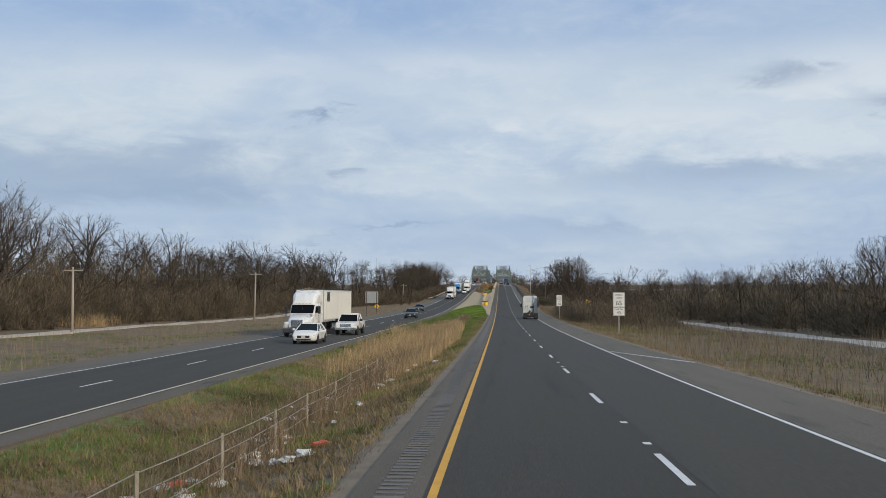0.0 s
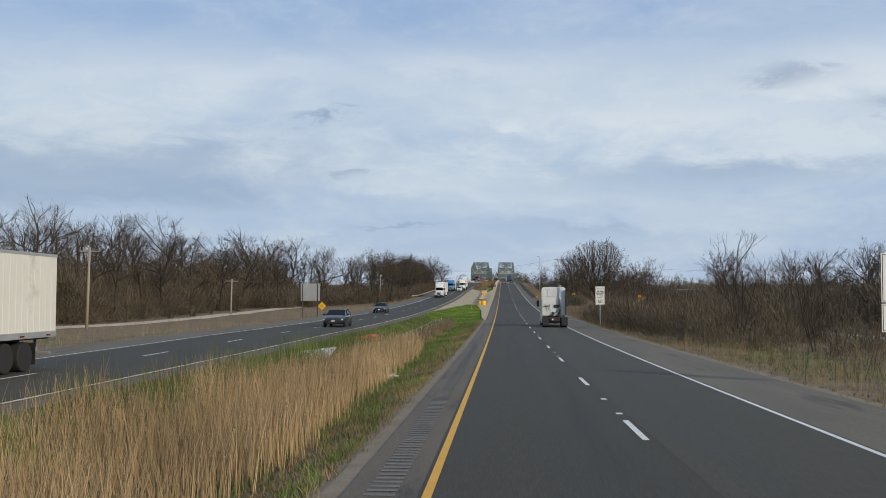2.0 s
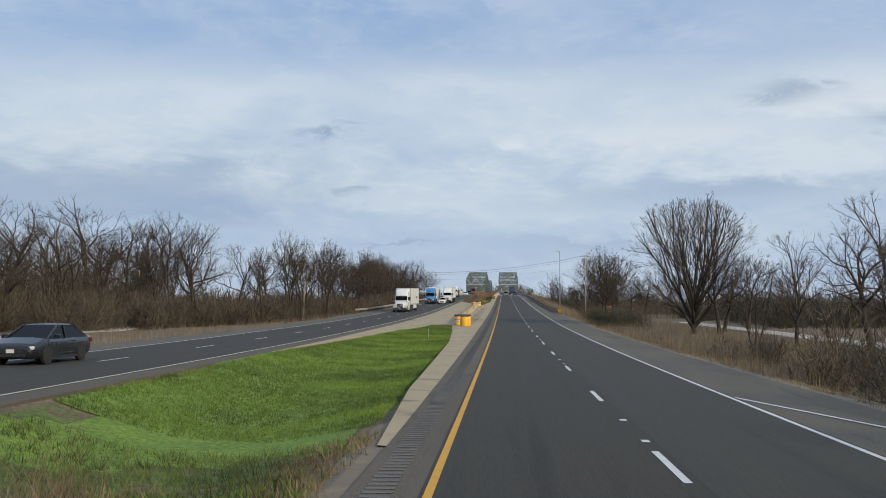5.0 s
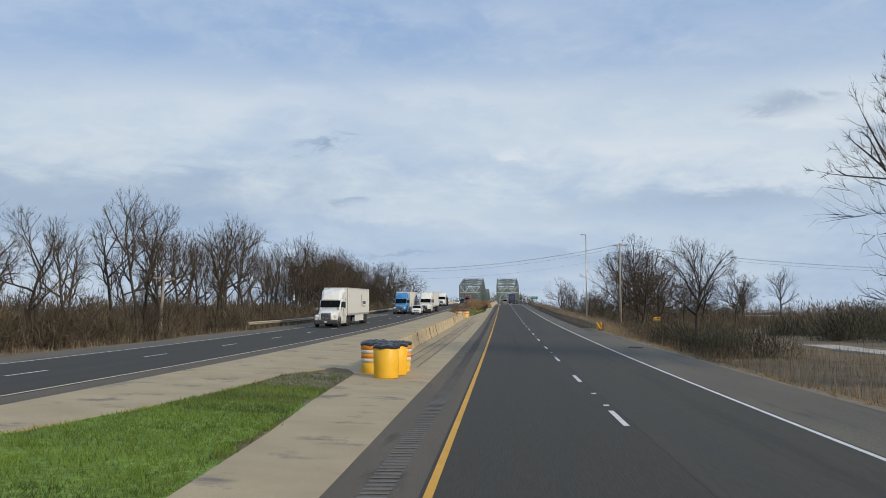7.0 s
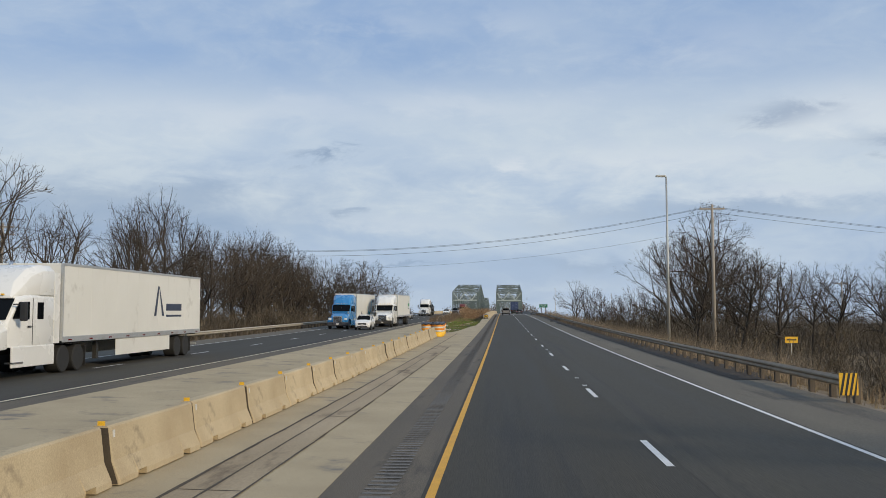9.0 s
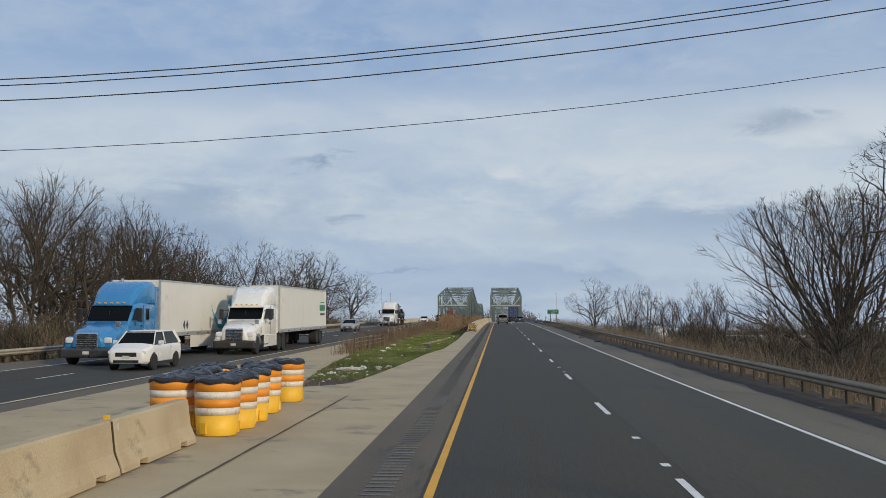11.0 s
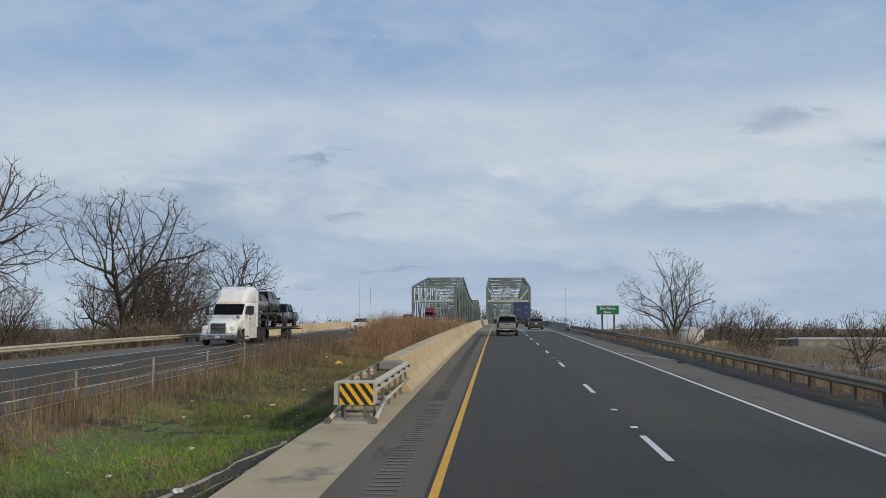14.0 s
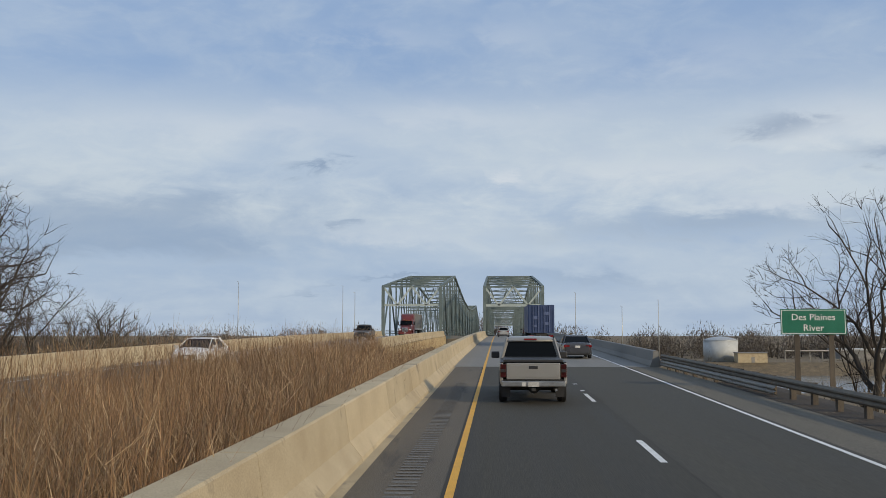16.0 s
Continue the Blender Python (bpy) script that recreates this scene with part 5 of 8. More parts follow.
def plant_all():
    rng = random.Random(8)

    def taller(y):
        return float(np.interp(y, (420, 436, 498, 520), (1.15, 1.5, 1.5, 1.0)))
    # left woods behind the frontage road
    for row, (xa, n) in enumerate(((-59, 40), (-70, 32), (-84, 14))):
        for k in range(n):
            y = 40 + (300 + 40 * row) * k / n + rng.uniform(-4, 4)
            big = rng.random()
            plant(rng.choice(FOREST), xa + rng.uniform(-4, 4), y, rng.uniform(1.0, 1.3) + 0.14 * row + (0.3 if big > 0.88 else 0), rng.uniform(0, 360), rng.uniform(0.9, 1.3))
    # left trees near the far guard rail
    for k in range(58):
        y = 296 + 156 * k / 58 + rng.uniform(-2, 2)
        plant(rng.choice(FOREST), -30 - abs(rng.gauss(4, 7)) - max(0, (340 - y) * 0.25), y, rng.uniform(0.9, 1.3), rng.uniform(0, 360), rng.uniform(0.65, 1.0))
    for k in range(22):
        y = 452 + 116 * k / 22 + rng.uniform(-2, 2)
        t = rng.choice(OAK + OAK + FOREST[:2])
        plant(t, -33 - abs(rng.gauss(3, 5)), y, rng.uniform(0.75, 1.05) * taller(y), rng.uniform(0, 360), rng.uniform(0.7, 0.95))
    for k in range(26):
        y = 425 + 105 * k / 26 + rng.uniform(-2, 2)
        plant(rng.choice(OAK + FOREST), -34 - abs(rng.gauss(2, 5)), y, rng.uniform(0.8, 1.1) * taller(y), rng.uniform(0, 360), rng.uniform(0.7, 0.95))
    for x, y, s in ((-35, 522, 1.5), (-37, 556, 1.75), (-32.6, 577, 1.3), (-36, 563, 1.2), (-40, 572, 1.1), (-45, 582, 1.2), (-48, 590, 1.15)):
        plant(OAK[0], x, y, s, rng.uniform(0, 360))
    # right woods behind the frontage road
    for row, (xa, n) in enumerate(((39, 30), (50, 22), (64, 10))):
        for k in range(n):
            y = 40 + 205 * k / n + rng.uniform(-4, 4)
            plant(rng.choice(FOREST), xa + rng.uniform(-3, 4), y, rng.uniform(0.62, 0.88) + 0.08 * row, rng.uniform(0, 360), rng.uniform(0.9, 1.3))
    # right verge
    for x, y, s, t in ((20, 128, 0.7, SLIM), (18.5, 141, 0.8, SLIM), (21, 152, 0.9, VASE), (18.5, 189, 0.8, VASE), (21, 199, 0.9, VASE), (17.5, 209, 0.8, SLIM), (20, 219, 0.9, VASE), (23, 229, 0.85, OAK[1]), (19, 240, 0.8, SLIM), (24, 247, 0.9, VASE),
                       (27, 285, 0.9, OAK[1]), (31, 290, 0.9, OAK[1]), (31, 270, 0.8, VASE), (15.9, 312, 0.95, FAN), (52, 352, 0.7, FOREST[0]),
                       (26, 392, 0.85, OAK[0]), (31, 398, 0.9, FAN), (35, 404, 0.9, OAK[1]), (39, 396, 0.85, FOREST[1]), (23, 414, 0.8, FAN), (43, 408, 0.9, OAK[0]), (20, 424, 0.75, FAN), (38, 432, 0.9, FOREST[2]), (46, 420, 0.9, FAN), (52, 415, 0.9, FOREST[0]), (24, 397, 1.0, OAK[1]), (21.5, 406, 0.9, FOREST[2]), (27, 411, 0.95, OAK[0]), (26.4, 420, 1.0, BUDDED), (29, 412, 0.9, FOREST[0]), (31.4, 456, 1.0, ROUND),
                       (33, 440, 1.0, FOREST[3]), (19, 452, 0.7, SLIM), (21.5, 459, 0.85, SLIM), (18, 464, 0.75, SLIM), (22, 471, 1.0, SLIM), (25, 481, 1.25, SLIM), (19, 487, 1.05, SLIM), (24, 500, 1.15, SLIM), (19, 497, 1.1, SLIM), (47, 585, 1.0, OAK[0]),
                       (21.4, 577, 1.0, FORKED), (28.8, 572, 0.95, OAK[1]), (35, 590, 1.0, OAK[0]), (25, 566, 1.0, SLIM), (23.5, 581, 1.2, SLIM)):
        plant(t, x, y, s, rng.uniform(0, 360))
    for x, y, s in ((-46, 596, 1.65), (-49, 606, 1.55), (-52, 618, 1.6), (-58, 612, 1.75), (-55, 634, 1.35), (-50, 645, 1.2), (-62, 655, 1.3), (-57, 626, 1.4), (-53, 652, 1.1)):
        plant(rng.choice(FOREST), x, y, s, rng.uniform(0, 360), 1.1)
    plant(ROUND, 21.8, 277, 0.88, 40, 0.82)
    plant(OAK[1], 24, 274, 1.0, 10, 0.8)
    # shrubs along the wood edges
    for k in range(44):
        y = 45 + 480 * k / 44 + rng.uniform(-3, 3)
        x = -53.5 + rng.uniform(-3, 2) if y < 300 else -27.5 - abs(rng.gauss(0, 3))
        plant(rng.choice(SHRUB), x, y, rng.uniform(0.6, 1.2), rng.uniform(0, 360), rng.uniform(0.9, 1.4))
    for k in range(44):
        y = 60 + 470 * k / 44 + rng.uniform(-4, 4)
        x = 35 + rng.uniform(-1, 3) if y < 170 or 205 < y < 335 else 15.5 + abs(rng.gauss(0, 5))
        plant(rng.choice(SHRUB), x, y, rng.uniform(0.45, 1.0), rng.uniform(0, 360), rng.uniform(0.9, 1.4))


plant_all()


# ---- brush, reeds and grass ----
def strands(name, pts, heights, widths, material, label, category, lean=0.25, tip=0.15, bend=True, seed=1):
    """One mesh of many flat stalks; pts: n x 3 feet."""
    rng = np.random.default_rng(seed)
    n = len(pts)
    a = rng.uniform(0, 2 * np.pi, n)
    side = np.stack([np.cos(a), np.sin(a), np.zeros(n)], 1) * widths[:, None] / 2
    b = rng.uniform(0, 2 * np.pi, n)
    off = np.stack([np.cos(b), np.sin(b), np.zeros(n)], 1) * (heights * rng.uniform(0.2, 1.0, n) * lean)[:, None]
    up = np.zeros((n, 3))
    up[:, 2] = heights
    mid = pts + off * 0.3 + up * 0.55
    top = pts + off + up
    if bend:
        V = np.stack([pts - side, pts + side, mid + side * 0.8, mid - side * 0.8, top + side * tip, top - side * tip], 1).reshape(-1, 3)
        base = np.arange(n)[:, None] * 6
        Fq = np.concatenate([base + np.array([0, 1, 2, 3]), base + np.array([3, 2, 4, 5])], 0)
    else:
        V = np.stack([pts - side * 1.2, pts + side * 1.2, top], 1).reshape(-1, 3)
        Fq = np.arange(3 * n).reshape(-1, 3)
    me = bpy.data.meshes.new(name)
    me.from_pydata(V.tolist(), [], Fq.tolist())
    me.materials.append(material)
    return tagged(new(name, me), label, category, kind="stuff")


def scatter(n, xr, yr, seed, keep=None, clump=0.0):
    """Feet on the ground in a strip; keep(x, y): the share that stands there."""
    rng = np.random.default_rng(seed)
    out = []
    while len(out) < n:
        x, y = rng.uniform(*xr), rng.uniform(*yr)
        if keep and rng.random() > keep(x, y):
            continue
        if clump and noise.noise((x * clump, y * clump, seed)) < rng.uniform(-0.5, 0.25):
            continue
        out.append((x, y, land(x, y)))
    return np.array(out)


def thicket(name, n, xr, yr, hr, seed, label, w=0.05, keep=None, material=None, twigs=4):
    """Brush of many thin stems, each with side twigs."""
    rng = np.random.default_rng(seed)
    p = scatter(n, xr, yr, seed, keep, 0.12)
    h = rng.uniform(*hr, n) * (0.7 + 0.5 * np.array([noise.noise((q[0] * 0.07, q[1] * 0.07, 9)) + 0.5 for q in p]))
    feet, hh, ww = [p], [h], [np.full(n, w)]
    for k in range(twigs):
        s = rng.uniform(0.2, 0.85, n)
        q = p.copy()
        q[:, 2] += h * s
        q[:, 0] += rng.normal(0, 0.12, n) * h * s
        q[:, 1] += rng.normal(0, 0.12, n) * h * s
        feet.append(q), hh.append(h * rng.uniform(0.2, 0.45, n)), ww.append(np.full(n, w * 0.6))
    return strands(name, np.concatenate(feet), np.concatenate(hh), np.concatenate(ww), material or SCRUB, label, "brush", 0.5, 0.2, False, seed)


def bushes(name, spots, twigs, material, label, seed, w=0.05, ln=(0.45, 1.0)):
    """Rounded leafless shrubs: fine twigs fanning up and out inside domes. spots: rows of x, y, radius, height."""
    rng = np.random.default_rng(seed)
    s = np.repeat(np.array([(x, y, land(x, y), r, h) for x, y, r, h in spots]), twigs, 0)
    n = len(s)
    a, q = rng.uniform(0, 2 * np.pi, n), rng.uniform(0, 1, n) ** 0.45
    e = np.arcsin(rng.uniform(0.0, 1.0, n))
    lump = 1 + 0.22 * np.sin(3 * a + s[:, 0]) * np.sin(4 * e + s[:, 1])
    d = np.stack([np.cos(a) * np.cos(e), np.sin(a) * np.cos(e), np.sin(e)], 1)
    size = np.stack([s[:, 3], s[:, 3], s[:, 4]], 1)
    foot = s[:, :3] + d * size * (q * lump * 0.9)[:, None]
    grow = d * 0.7 + rng.normal(0, 0.45, (n, 3)) + np.array([0, 0, 0.55])
    grow /= np.linalg.norm(grow, axis=1)[:, None]
    tip = foot + grow * (rng.uniform(*ln, n) * (0.35 + 0.16 * s[:, 4]))[:, None]
    side = np.cross(grow, rng.normal(0, 1, (n, 3)))
    side *= (rng.uniform(0.5, 1.2, n) * w / np.linalg.norm(side, axis=1))[:, None]
    V = np.stack([foot - side, foot + side, tip], 1).reshape(-1, 3)
    me = bpy.data.meshes.new(name)
    me.from_pydata(V.tolist(), [], np.arange(3 * n).reshape(-1, 3).tolist())
    me.materials.append(material)
    return tagged(new(name, me), label, "brush", kind="stuff")


def spread_spots(n, xr, yr, rr, hr, seed, keep=None):
    rng = random.Random(seed)
    out = []
    while len(out) < n:
        x, y = rng.uniform(*xr), rng.uniform(*yr)
        if keep and not keep(x, y):
            continue
        k = rng.random()
        out.append((x, y, rr[0] + (rr[1] - rr[0]) * k, hr[0] + (hr[1] - hr[0]) * (0.6 * k + 0.4 * rng.random())))
    return out


bushes("brush", spread_spots(320, (-80, -59), (35, 340), (2.8, 5.2), (7.5, 13.2), 41), 640, THICK, "dense brown leafless thicket at the woodland edge", 41, 0.055)
bushes("brush", spread_spots(130, (-63, -55.5), (40, 335), (1.8, 3.4), (4.0, 8.5), 53), 700, THICK, "tall brown thicket in front of the woods", 53, 0.045)
bushes("brush", spread_spots(200, (-52, -31), (272, 455), (1.6, 3.0), (3.6, 6.4), 54, lambda x, y: x < -31 - max(0, (335 - y) * 0.25)), 620, SCRUB, "tall dark thicket behind the far guard rail", 54, 0.042)
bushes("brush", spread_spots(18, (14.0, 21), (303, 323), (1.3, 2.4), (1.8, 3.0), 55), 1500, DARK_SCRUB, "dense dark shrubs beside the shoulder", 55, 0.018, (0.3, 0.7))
bushes("brush", spread_spots(90, (-60, -54.5), (35, 330), (1.2, 2.4), (1.8, 4.5), 42), 380, THICK, "low brown shrubs along the frontage road", 42, 0.045)
bushes("brush", spread_spots(200, (36.5, 56), (35, 250), (2.0, 3.6), (4.0, 7.2), 43), 540, THICK, "dense grey-brown thicket beyond the frontage road", 43, 0.05)
bushes("brush", spread_spots(270, (-46, -27.5), (292, 600), (1.4, 2.8), (2.0, 5.0), 44, lambda x, y: x < -28 - max(0, (335 - y) * 0.4)), 520, THICK, "dense brown thicket below the far guard rail", 44, 0.042)
bushes("brush", spread_spots(26, (16, 25), (312, 376), (1.2, 2.4), (1.2, 2.8), 45, lambda x, y: y > 330 or x > 17.5), 1100, THICK, "rounded dense shrubs on the verge slope", 45, 0.022, (0.3, 0.7))
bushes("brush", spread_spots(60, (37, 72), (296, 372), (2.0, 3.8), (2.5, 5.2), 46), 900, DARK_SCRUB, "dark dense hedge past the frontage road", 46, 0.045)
bushes("brush", spread_spots(250, (17, 62), (395, 640), (1.2, 2.8), (1.5, 4.4), 47, lambda x, y: y < 545 or x > 24 + (y - 545) * 0.5), 400, THICK, "grey-brown thicket below the embankment", 47, 0.04)
bushes("brush", spread_spots(80, (19, 40), (404, 505), (1.4, 2.8), (4.2, 7.6), 57), 430, SCRUB, "tall twiggy thicket below the guard rail", 57, 0.03, (0.4, 0.9))
bushes("brush", spread_spots(110, (13.0, 26), (138, 212), (1.1, 2.2), (2.2, 5.2), 56, lambda x, y: x > 14.5 or y > 155), 620, THICK, "tall tangled brown brush close to the shoulder", 56, 0.024, (0.4, 0.9))
bushes("brush", spread_spots(70, (13.5, 25), (118, 232), (0.7, 1.9), (1.0, 2.6), 48), 420, THICK, "tangled brown shrubs on the verge", 48, 0.02, (0.4, 0.9))
bushes("brush", spread_spots(60, (-75, -44), (590, 720), (2.0, 3.5), (3.5, 6.5), 49), 450, THICK, "brown thicket on the river flat", 49, 0.05)

bushes("far_woods", spread_spots(300, (-450, 450), (985, 1090), (4.0, 10.0), (11.0, 19.0), 50), 560, FAR_SCRUB, "bare woods along the far river bank", 50, 0.2, (0.3, 0.7))
bushes("far_woods", spread_spots(230, (70, 380), (250, 740), (3.0, 7.0), (4.0, 9.5), 51, lambda x, y: x > 70 + max(0, (y - 560) * 0.6)), 170, THICK, "patchy bare woods on the low ground past the embankment", 51, 0.13, (0.4, 0.9))
bushes("far_woods", spread_spots(230, (-380, -60), (300, 740), (3.0, 7.0), (4.0, 9.5), 52), 170, THICK, "patchy bare woods on the low ground by the river", 52, 0.13, (0.4, 0.9))
thicket("brush", 4000, (-105, -56), (30, 345), (4.0, 9.5), 1, "dense leafless brush under the woodland edge", 0.055, twigs=6)
thicket("brush", 2600, (-64, -53.5), (30, 330), (1.5, 5.0), 2, "tangled brown brush beside the frontage road", 0.05)
thicket("brush", 4500, (-50, -25.5), (285, 575), (1.2, 4.5), 3, "dense brown brush behind the guard rail", 0.045, keep=lambda x, y: 1.0 if x < -27 - max(0, (330 - y) * 0.4) else 0.03)
thicket("brush", 3500, (35.5, 90), (30, 250), (3.0, 7.0), 4, "dense leafless brush beyond the frontage road", 0.05, twigs=6)
thicket("brush", 1100, (34.5, 60), (175, 345), (0.8, 3.4), 5, "tangled grey brush past the frontage road", 0.04)
thicket("brush", 1000, (11.8, 26.5), (196, 335), (0.35, 0.9), 8, "grey dead weeds filling the verge", 0.018)
thicket("brush", 5000, (16, 75), (345, 640), (0.8, 3.6), 6, "grey-brown brush below the embankment", 0.045, keep=lambda x, y: 1.0 if y < 545 or x > 24 + (y - 545) * 0.5 else 0.04)
thicket("brush", 1400, (13, 26), (40, 180), (0.7, 1.9), 7, "dead weed stalks on the verge", 0.02)


def far_woods():
    rng = np.random.default_rng(4)
    n = 9000
    x = rng.uniform(-1700, 1700, n)
    y = rng.uniform(985, 1350, n)
    p = np.stack([x, y, np.array([plain(a, True) for a in y])], 1)
    h = rng.uniform(3, 10, n) * np.array([0.85 + 0.6 * noise.noise((a * 0.02, b * 0.01, 3)) + 0.35 * noise.noise((a * 0.09, b * 0.05, 5)) for a, b in zip(x, y)])
    strands("far_woods", p, h, rng.uniform(0.4, 1.3, n), SCRUB, "distant bare woods across the river", "woods", 0.2, 0.5, False, 3)
    n = 5000
    side = np.where(rng.random(n) < 0.5, -1, 1)
    x = side * rng.uniform(90, 420, n)
    y = rng.uniform(40, 540, n)
    p = np.stack([x, y, np.array([plain(b, a > 0) for a, b in zip(x, y)])], 1)
    strands("far_woods", p, rng.uniform(4, 10, n) * np.where(y > 400, 0.6, 1), rng.uniform(0.3, 1.0, n), SCRUB, "bare woods stretching away on both sides", "woods", 0.2, 0.4, False, 5)


far_woods()


def reed_bed(name, n, xr, yr, hr, seed, keep, material, label, w=0.016, lean=0.26, grade=((0, 1), (1, 1)), plume=0):
    rng = np.random.default_rng(seed)
    p = scatter(n, xr, yr, seed, keep, 0.35)
    h = rng.uniform(*hr, n) * np.interp(p[:, 1], grade[0], grade[1])
    h *= np.array([1.0 + 0.4 * noise.noise((x * 0.8, y * 0.45, seed)) + 0.2 * noise.noise((x * 2.3, y * 1.6, seed)) for x, y, _ in p])
    if plume:
        m = n * plume
        q = np.repeat(p, plume, 0)
        k = np.repeat(h, plume)
        q[:, 2] += k * rng.uniform(0.45, 0.92, m)
        q[:, :2] += rng.normal(0, 0.11, (m, 2)) * k[:, None]
        strands(name, q, k * rng.uniform(0.1, 0.26, m), np.full(m, w * 1.1), PLUME, "feathery seed heads and bent leaves of the tall grass", "reeds", 1.3, 0.2, False, seed + 300)
    return strands(name, p, h, np.full(n, w), material, label, "reeds", lean, 0.35, True, seed)


def inside(x, y, c, half, soft=0.8):
    return max(0.0, min(1.0, (half - abs(x - c)) / soft + 0.3))


reed_bed("reeds", 30000, (-8.8, -2.6), (24, 134), (0.9, 1.75), 11, lambda x, y: inside(x, y, float(np.interp(y, (24, 80, 100, 118, 132), (-5.9, -5.9, -5.2, -5.2, -5.1))), float(np.interp(y, (24, 40, 55, 85, 100, 118, 128, 134), (0.8, 1.5, 3.0, 3.0, 1.8, 1.6, 1.1, 0.3)))) * float(np.interp(y, (24, 40, 50, 62), (0.02, 0.06, 0.3, 1))), REED, "tall dry tan reeds filling the median ditch", 0.013, grade=((24, 65, 78, 95, 105), (0.5, 0.6, 0.8, 0.95, 0.78)))
reed_bed("reeds", 9000, (-9.6, -5.6), (72, 134), (0.6, 1.35), 25, lambda x, y: inside(x, y, float(np.interp(y, (72, 118, 134), (-8.0, -7.2, -6.2))), 1.2), GREEN, "fresh green reed shoots on the far side of the dry reeds", 0.014, grade=((72, 90), (0.7, 1.0)))
reed_bed("reeds", 4500, (-7.0, -3.5), (2, 60), (0.35, 1.2), 12, lambda x, y: inside(x, y, -4.9, 0.9), DEAD, "thin bent dry stalks along the wire fence", 0.014, 0.8)
reed_bed("reeds", 4200, (-7.0, -4.0), (120, 185), (0.3, 1.15), 13, lambda x, y: inside(x, y, -5.5, 0.6), DEAD, "bent dead stalks along the fence in the green median", 0.013, 0.75)
reed_bed("reeds", 24000, (-9.6, -2.6), (500, 600), (1.0, 1.85), 14, lambda x, y: float(np.interp(y, (512, 526, 535), (0.02, 0.1, 1.0))) * inside(x, y, float(np.interp(y, (494, 520), (-8.2, -6.0))), float(np.interp(y, (494, 508, 522, 600), (0.8, 1.8, 3.4, 3.4)))), REED_RED, "tall red-brown grass filling the median before the bridge", 0.013, grade=((500, 512, 522, 532), (0.3, 0.5, 0.9, 1.3)))
reed_bed("reeds", 34000, (-9.8, -2.5), (500, 600), (0.7, 1.75), 24, lambda x, y: float(np.interp(y, (512, 526, 535), (0.03, 0.12, 1.0))) * inside(x, y, float(np.interp(y, (494, 520), (-8.2, -6.0))), float(np.interp(y, (494, 508, 522, 600), (0.8, 1.8, 3.5, 3.5)))), REED_RED, "fine bent tan grass among the median grass", 0.008, 0.55, ((500, 512, 522, 532), (0.3, 0.5, 0.9, 1.3)), 3)
reed_bed("reeds", 7000, (-11.0, -6.6), (421, 525), (0.3, 1.25), 15, lambda x, y: inside(x, y, float(np.interp(y, (421, 440, 457), (-8.1, -8.4, -9.6))), float(np.interp(y, (421, 430, 445), (0.5, 0.8, 1.2)))), BROWN_BRUSH, "thin brown brush along the median fence")
reed_bed("reeds", 26000, (11.1, 15.2), (338, 556), (0.6, 1.5), 16, lambda x, y: float(np.interp(y, (528, 545), (1, 0.12))), HAY, "soft pale dry grass behind the guard rail", 0.009, 0.5)
reed_bed("reeds", 9000, (11.6, 26.5), (205, 345), (0.4, 1.0), 17, lambda x, y: 1, DEAD, "dry tan weeds on the verge")
reed_bed("reeds", 15000, (-46, -21.6), (5, 330), (0.25, 0.8), 18, lambda x, y: 1, HAY, "low straw-coloured grass beside the far carriageway")
reed_bed("reeds", 16000, (11.2, 26.5), (8, 250), (0.3, 0.9), 19, lambda x, y: 1, STRAW, "low straw-coloured grass on the verge")
reed_bed("reeds", 1600, (34, 40), (40, 90), (0.9, 1.7), 20, lambda x, y: 1, REED, "tan reeds at the wood edge")
reed_bed("reeds", 900, (-56, -52), (118, 132), (1.0, 2.0), 21, lambda x, y: 1, REED, "clump of plumed tan reeds at the wood edge")


def sward(n, xr, yr, hr, seed, material, label, keep=None, w=0.014):
    rng = np.random.default_rng(seed)
    p = scatter(n, xr, yr, seed, keep)
    p = np.repeat(p, 6, 0)
    m = len(p)
    p[:, :2] += rng.normal(0, 0.07, (m, 2))
    a = rng.uniform(0, 2 * np.pi, m)
    side = np.stack([np.cos(a), np.sin(a), np.zeros(m)], 1) * w * rng.uniform(0.5, 1.0, m)[:, None]
    h = rng.uniform(*hr, m)
    tip = p + np.stack([rng.normal(0, 0.5, m) * h, rng.normal(0, 0.5, m) * h, h], 1)
    me = bpy.data.meshes.new("grass")
    me.from_pydata(np.stack([p - side, p + side, tip], 1).reshape(-1, 3).tolist(), [], np.arange(3 * m).reshape(-1, 3).tolist())
    me.materials.append(material)
    tagged(new("grass", me), label, "grass", kind="stuff")


def on_soil(x, y):
    a, b = conc_near(y)[0] if y > 188 else -1.35, conc_far(y)[1] if 215 < y < 440 else xo(y) + 1.25
    return 1.0 if b + 0.1 < x < a - 0.1 else 0.0


sward(14000, (-10.2, -1.3), (-5, 60), (0.06, 0.24), 31, STRAW, "short dead grass in the median", on_soil)
sward(11000, (-10.2, -1.5), (-5, 70), (0.06, 0.2), 32, GREEN, "patchy green grass in the median", lambda x, y: on_soil(x, y) * (1.0 if noise.noise((x * 0.4, y * 0.2, 21)) > (-0.05 if x < -6.3 else 0.2) else 0.08))
sward(26000, (-10, -1.6), (60, 190), (0.08, 0.26), 33, GREEN, "green spring grass in the median", lambda x, y: on_soil(x, y) * (1.0 if x < -2.9 or noise.noise((x * 0.5, y * 0.2, 2)) > 0.0 else 0.25))
sward(5000, (-3.0, -1.3), (60, 190), (0.06, 0.2), 34, STRAW, "dead grass along the shoulder", on_soil)
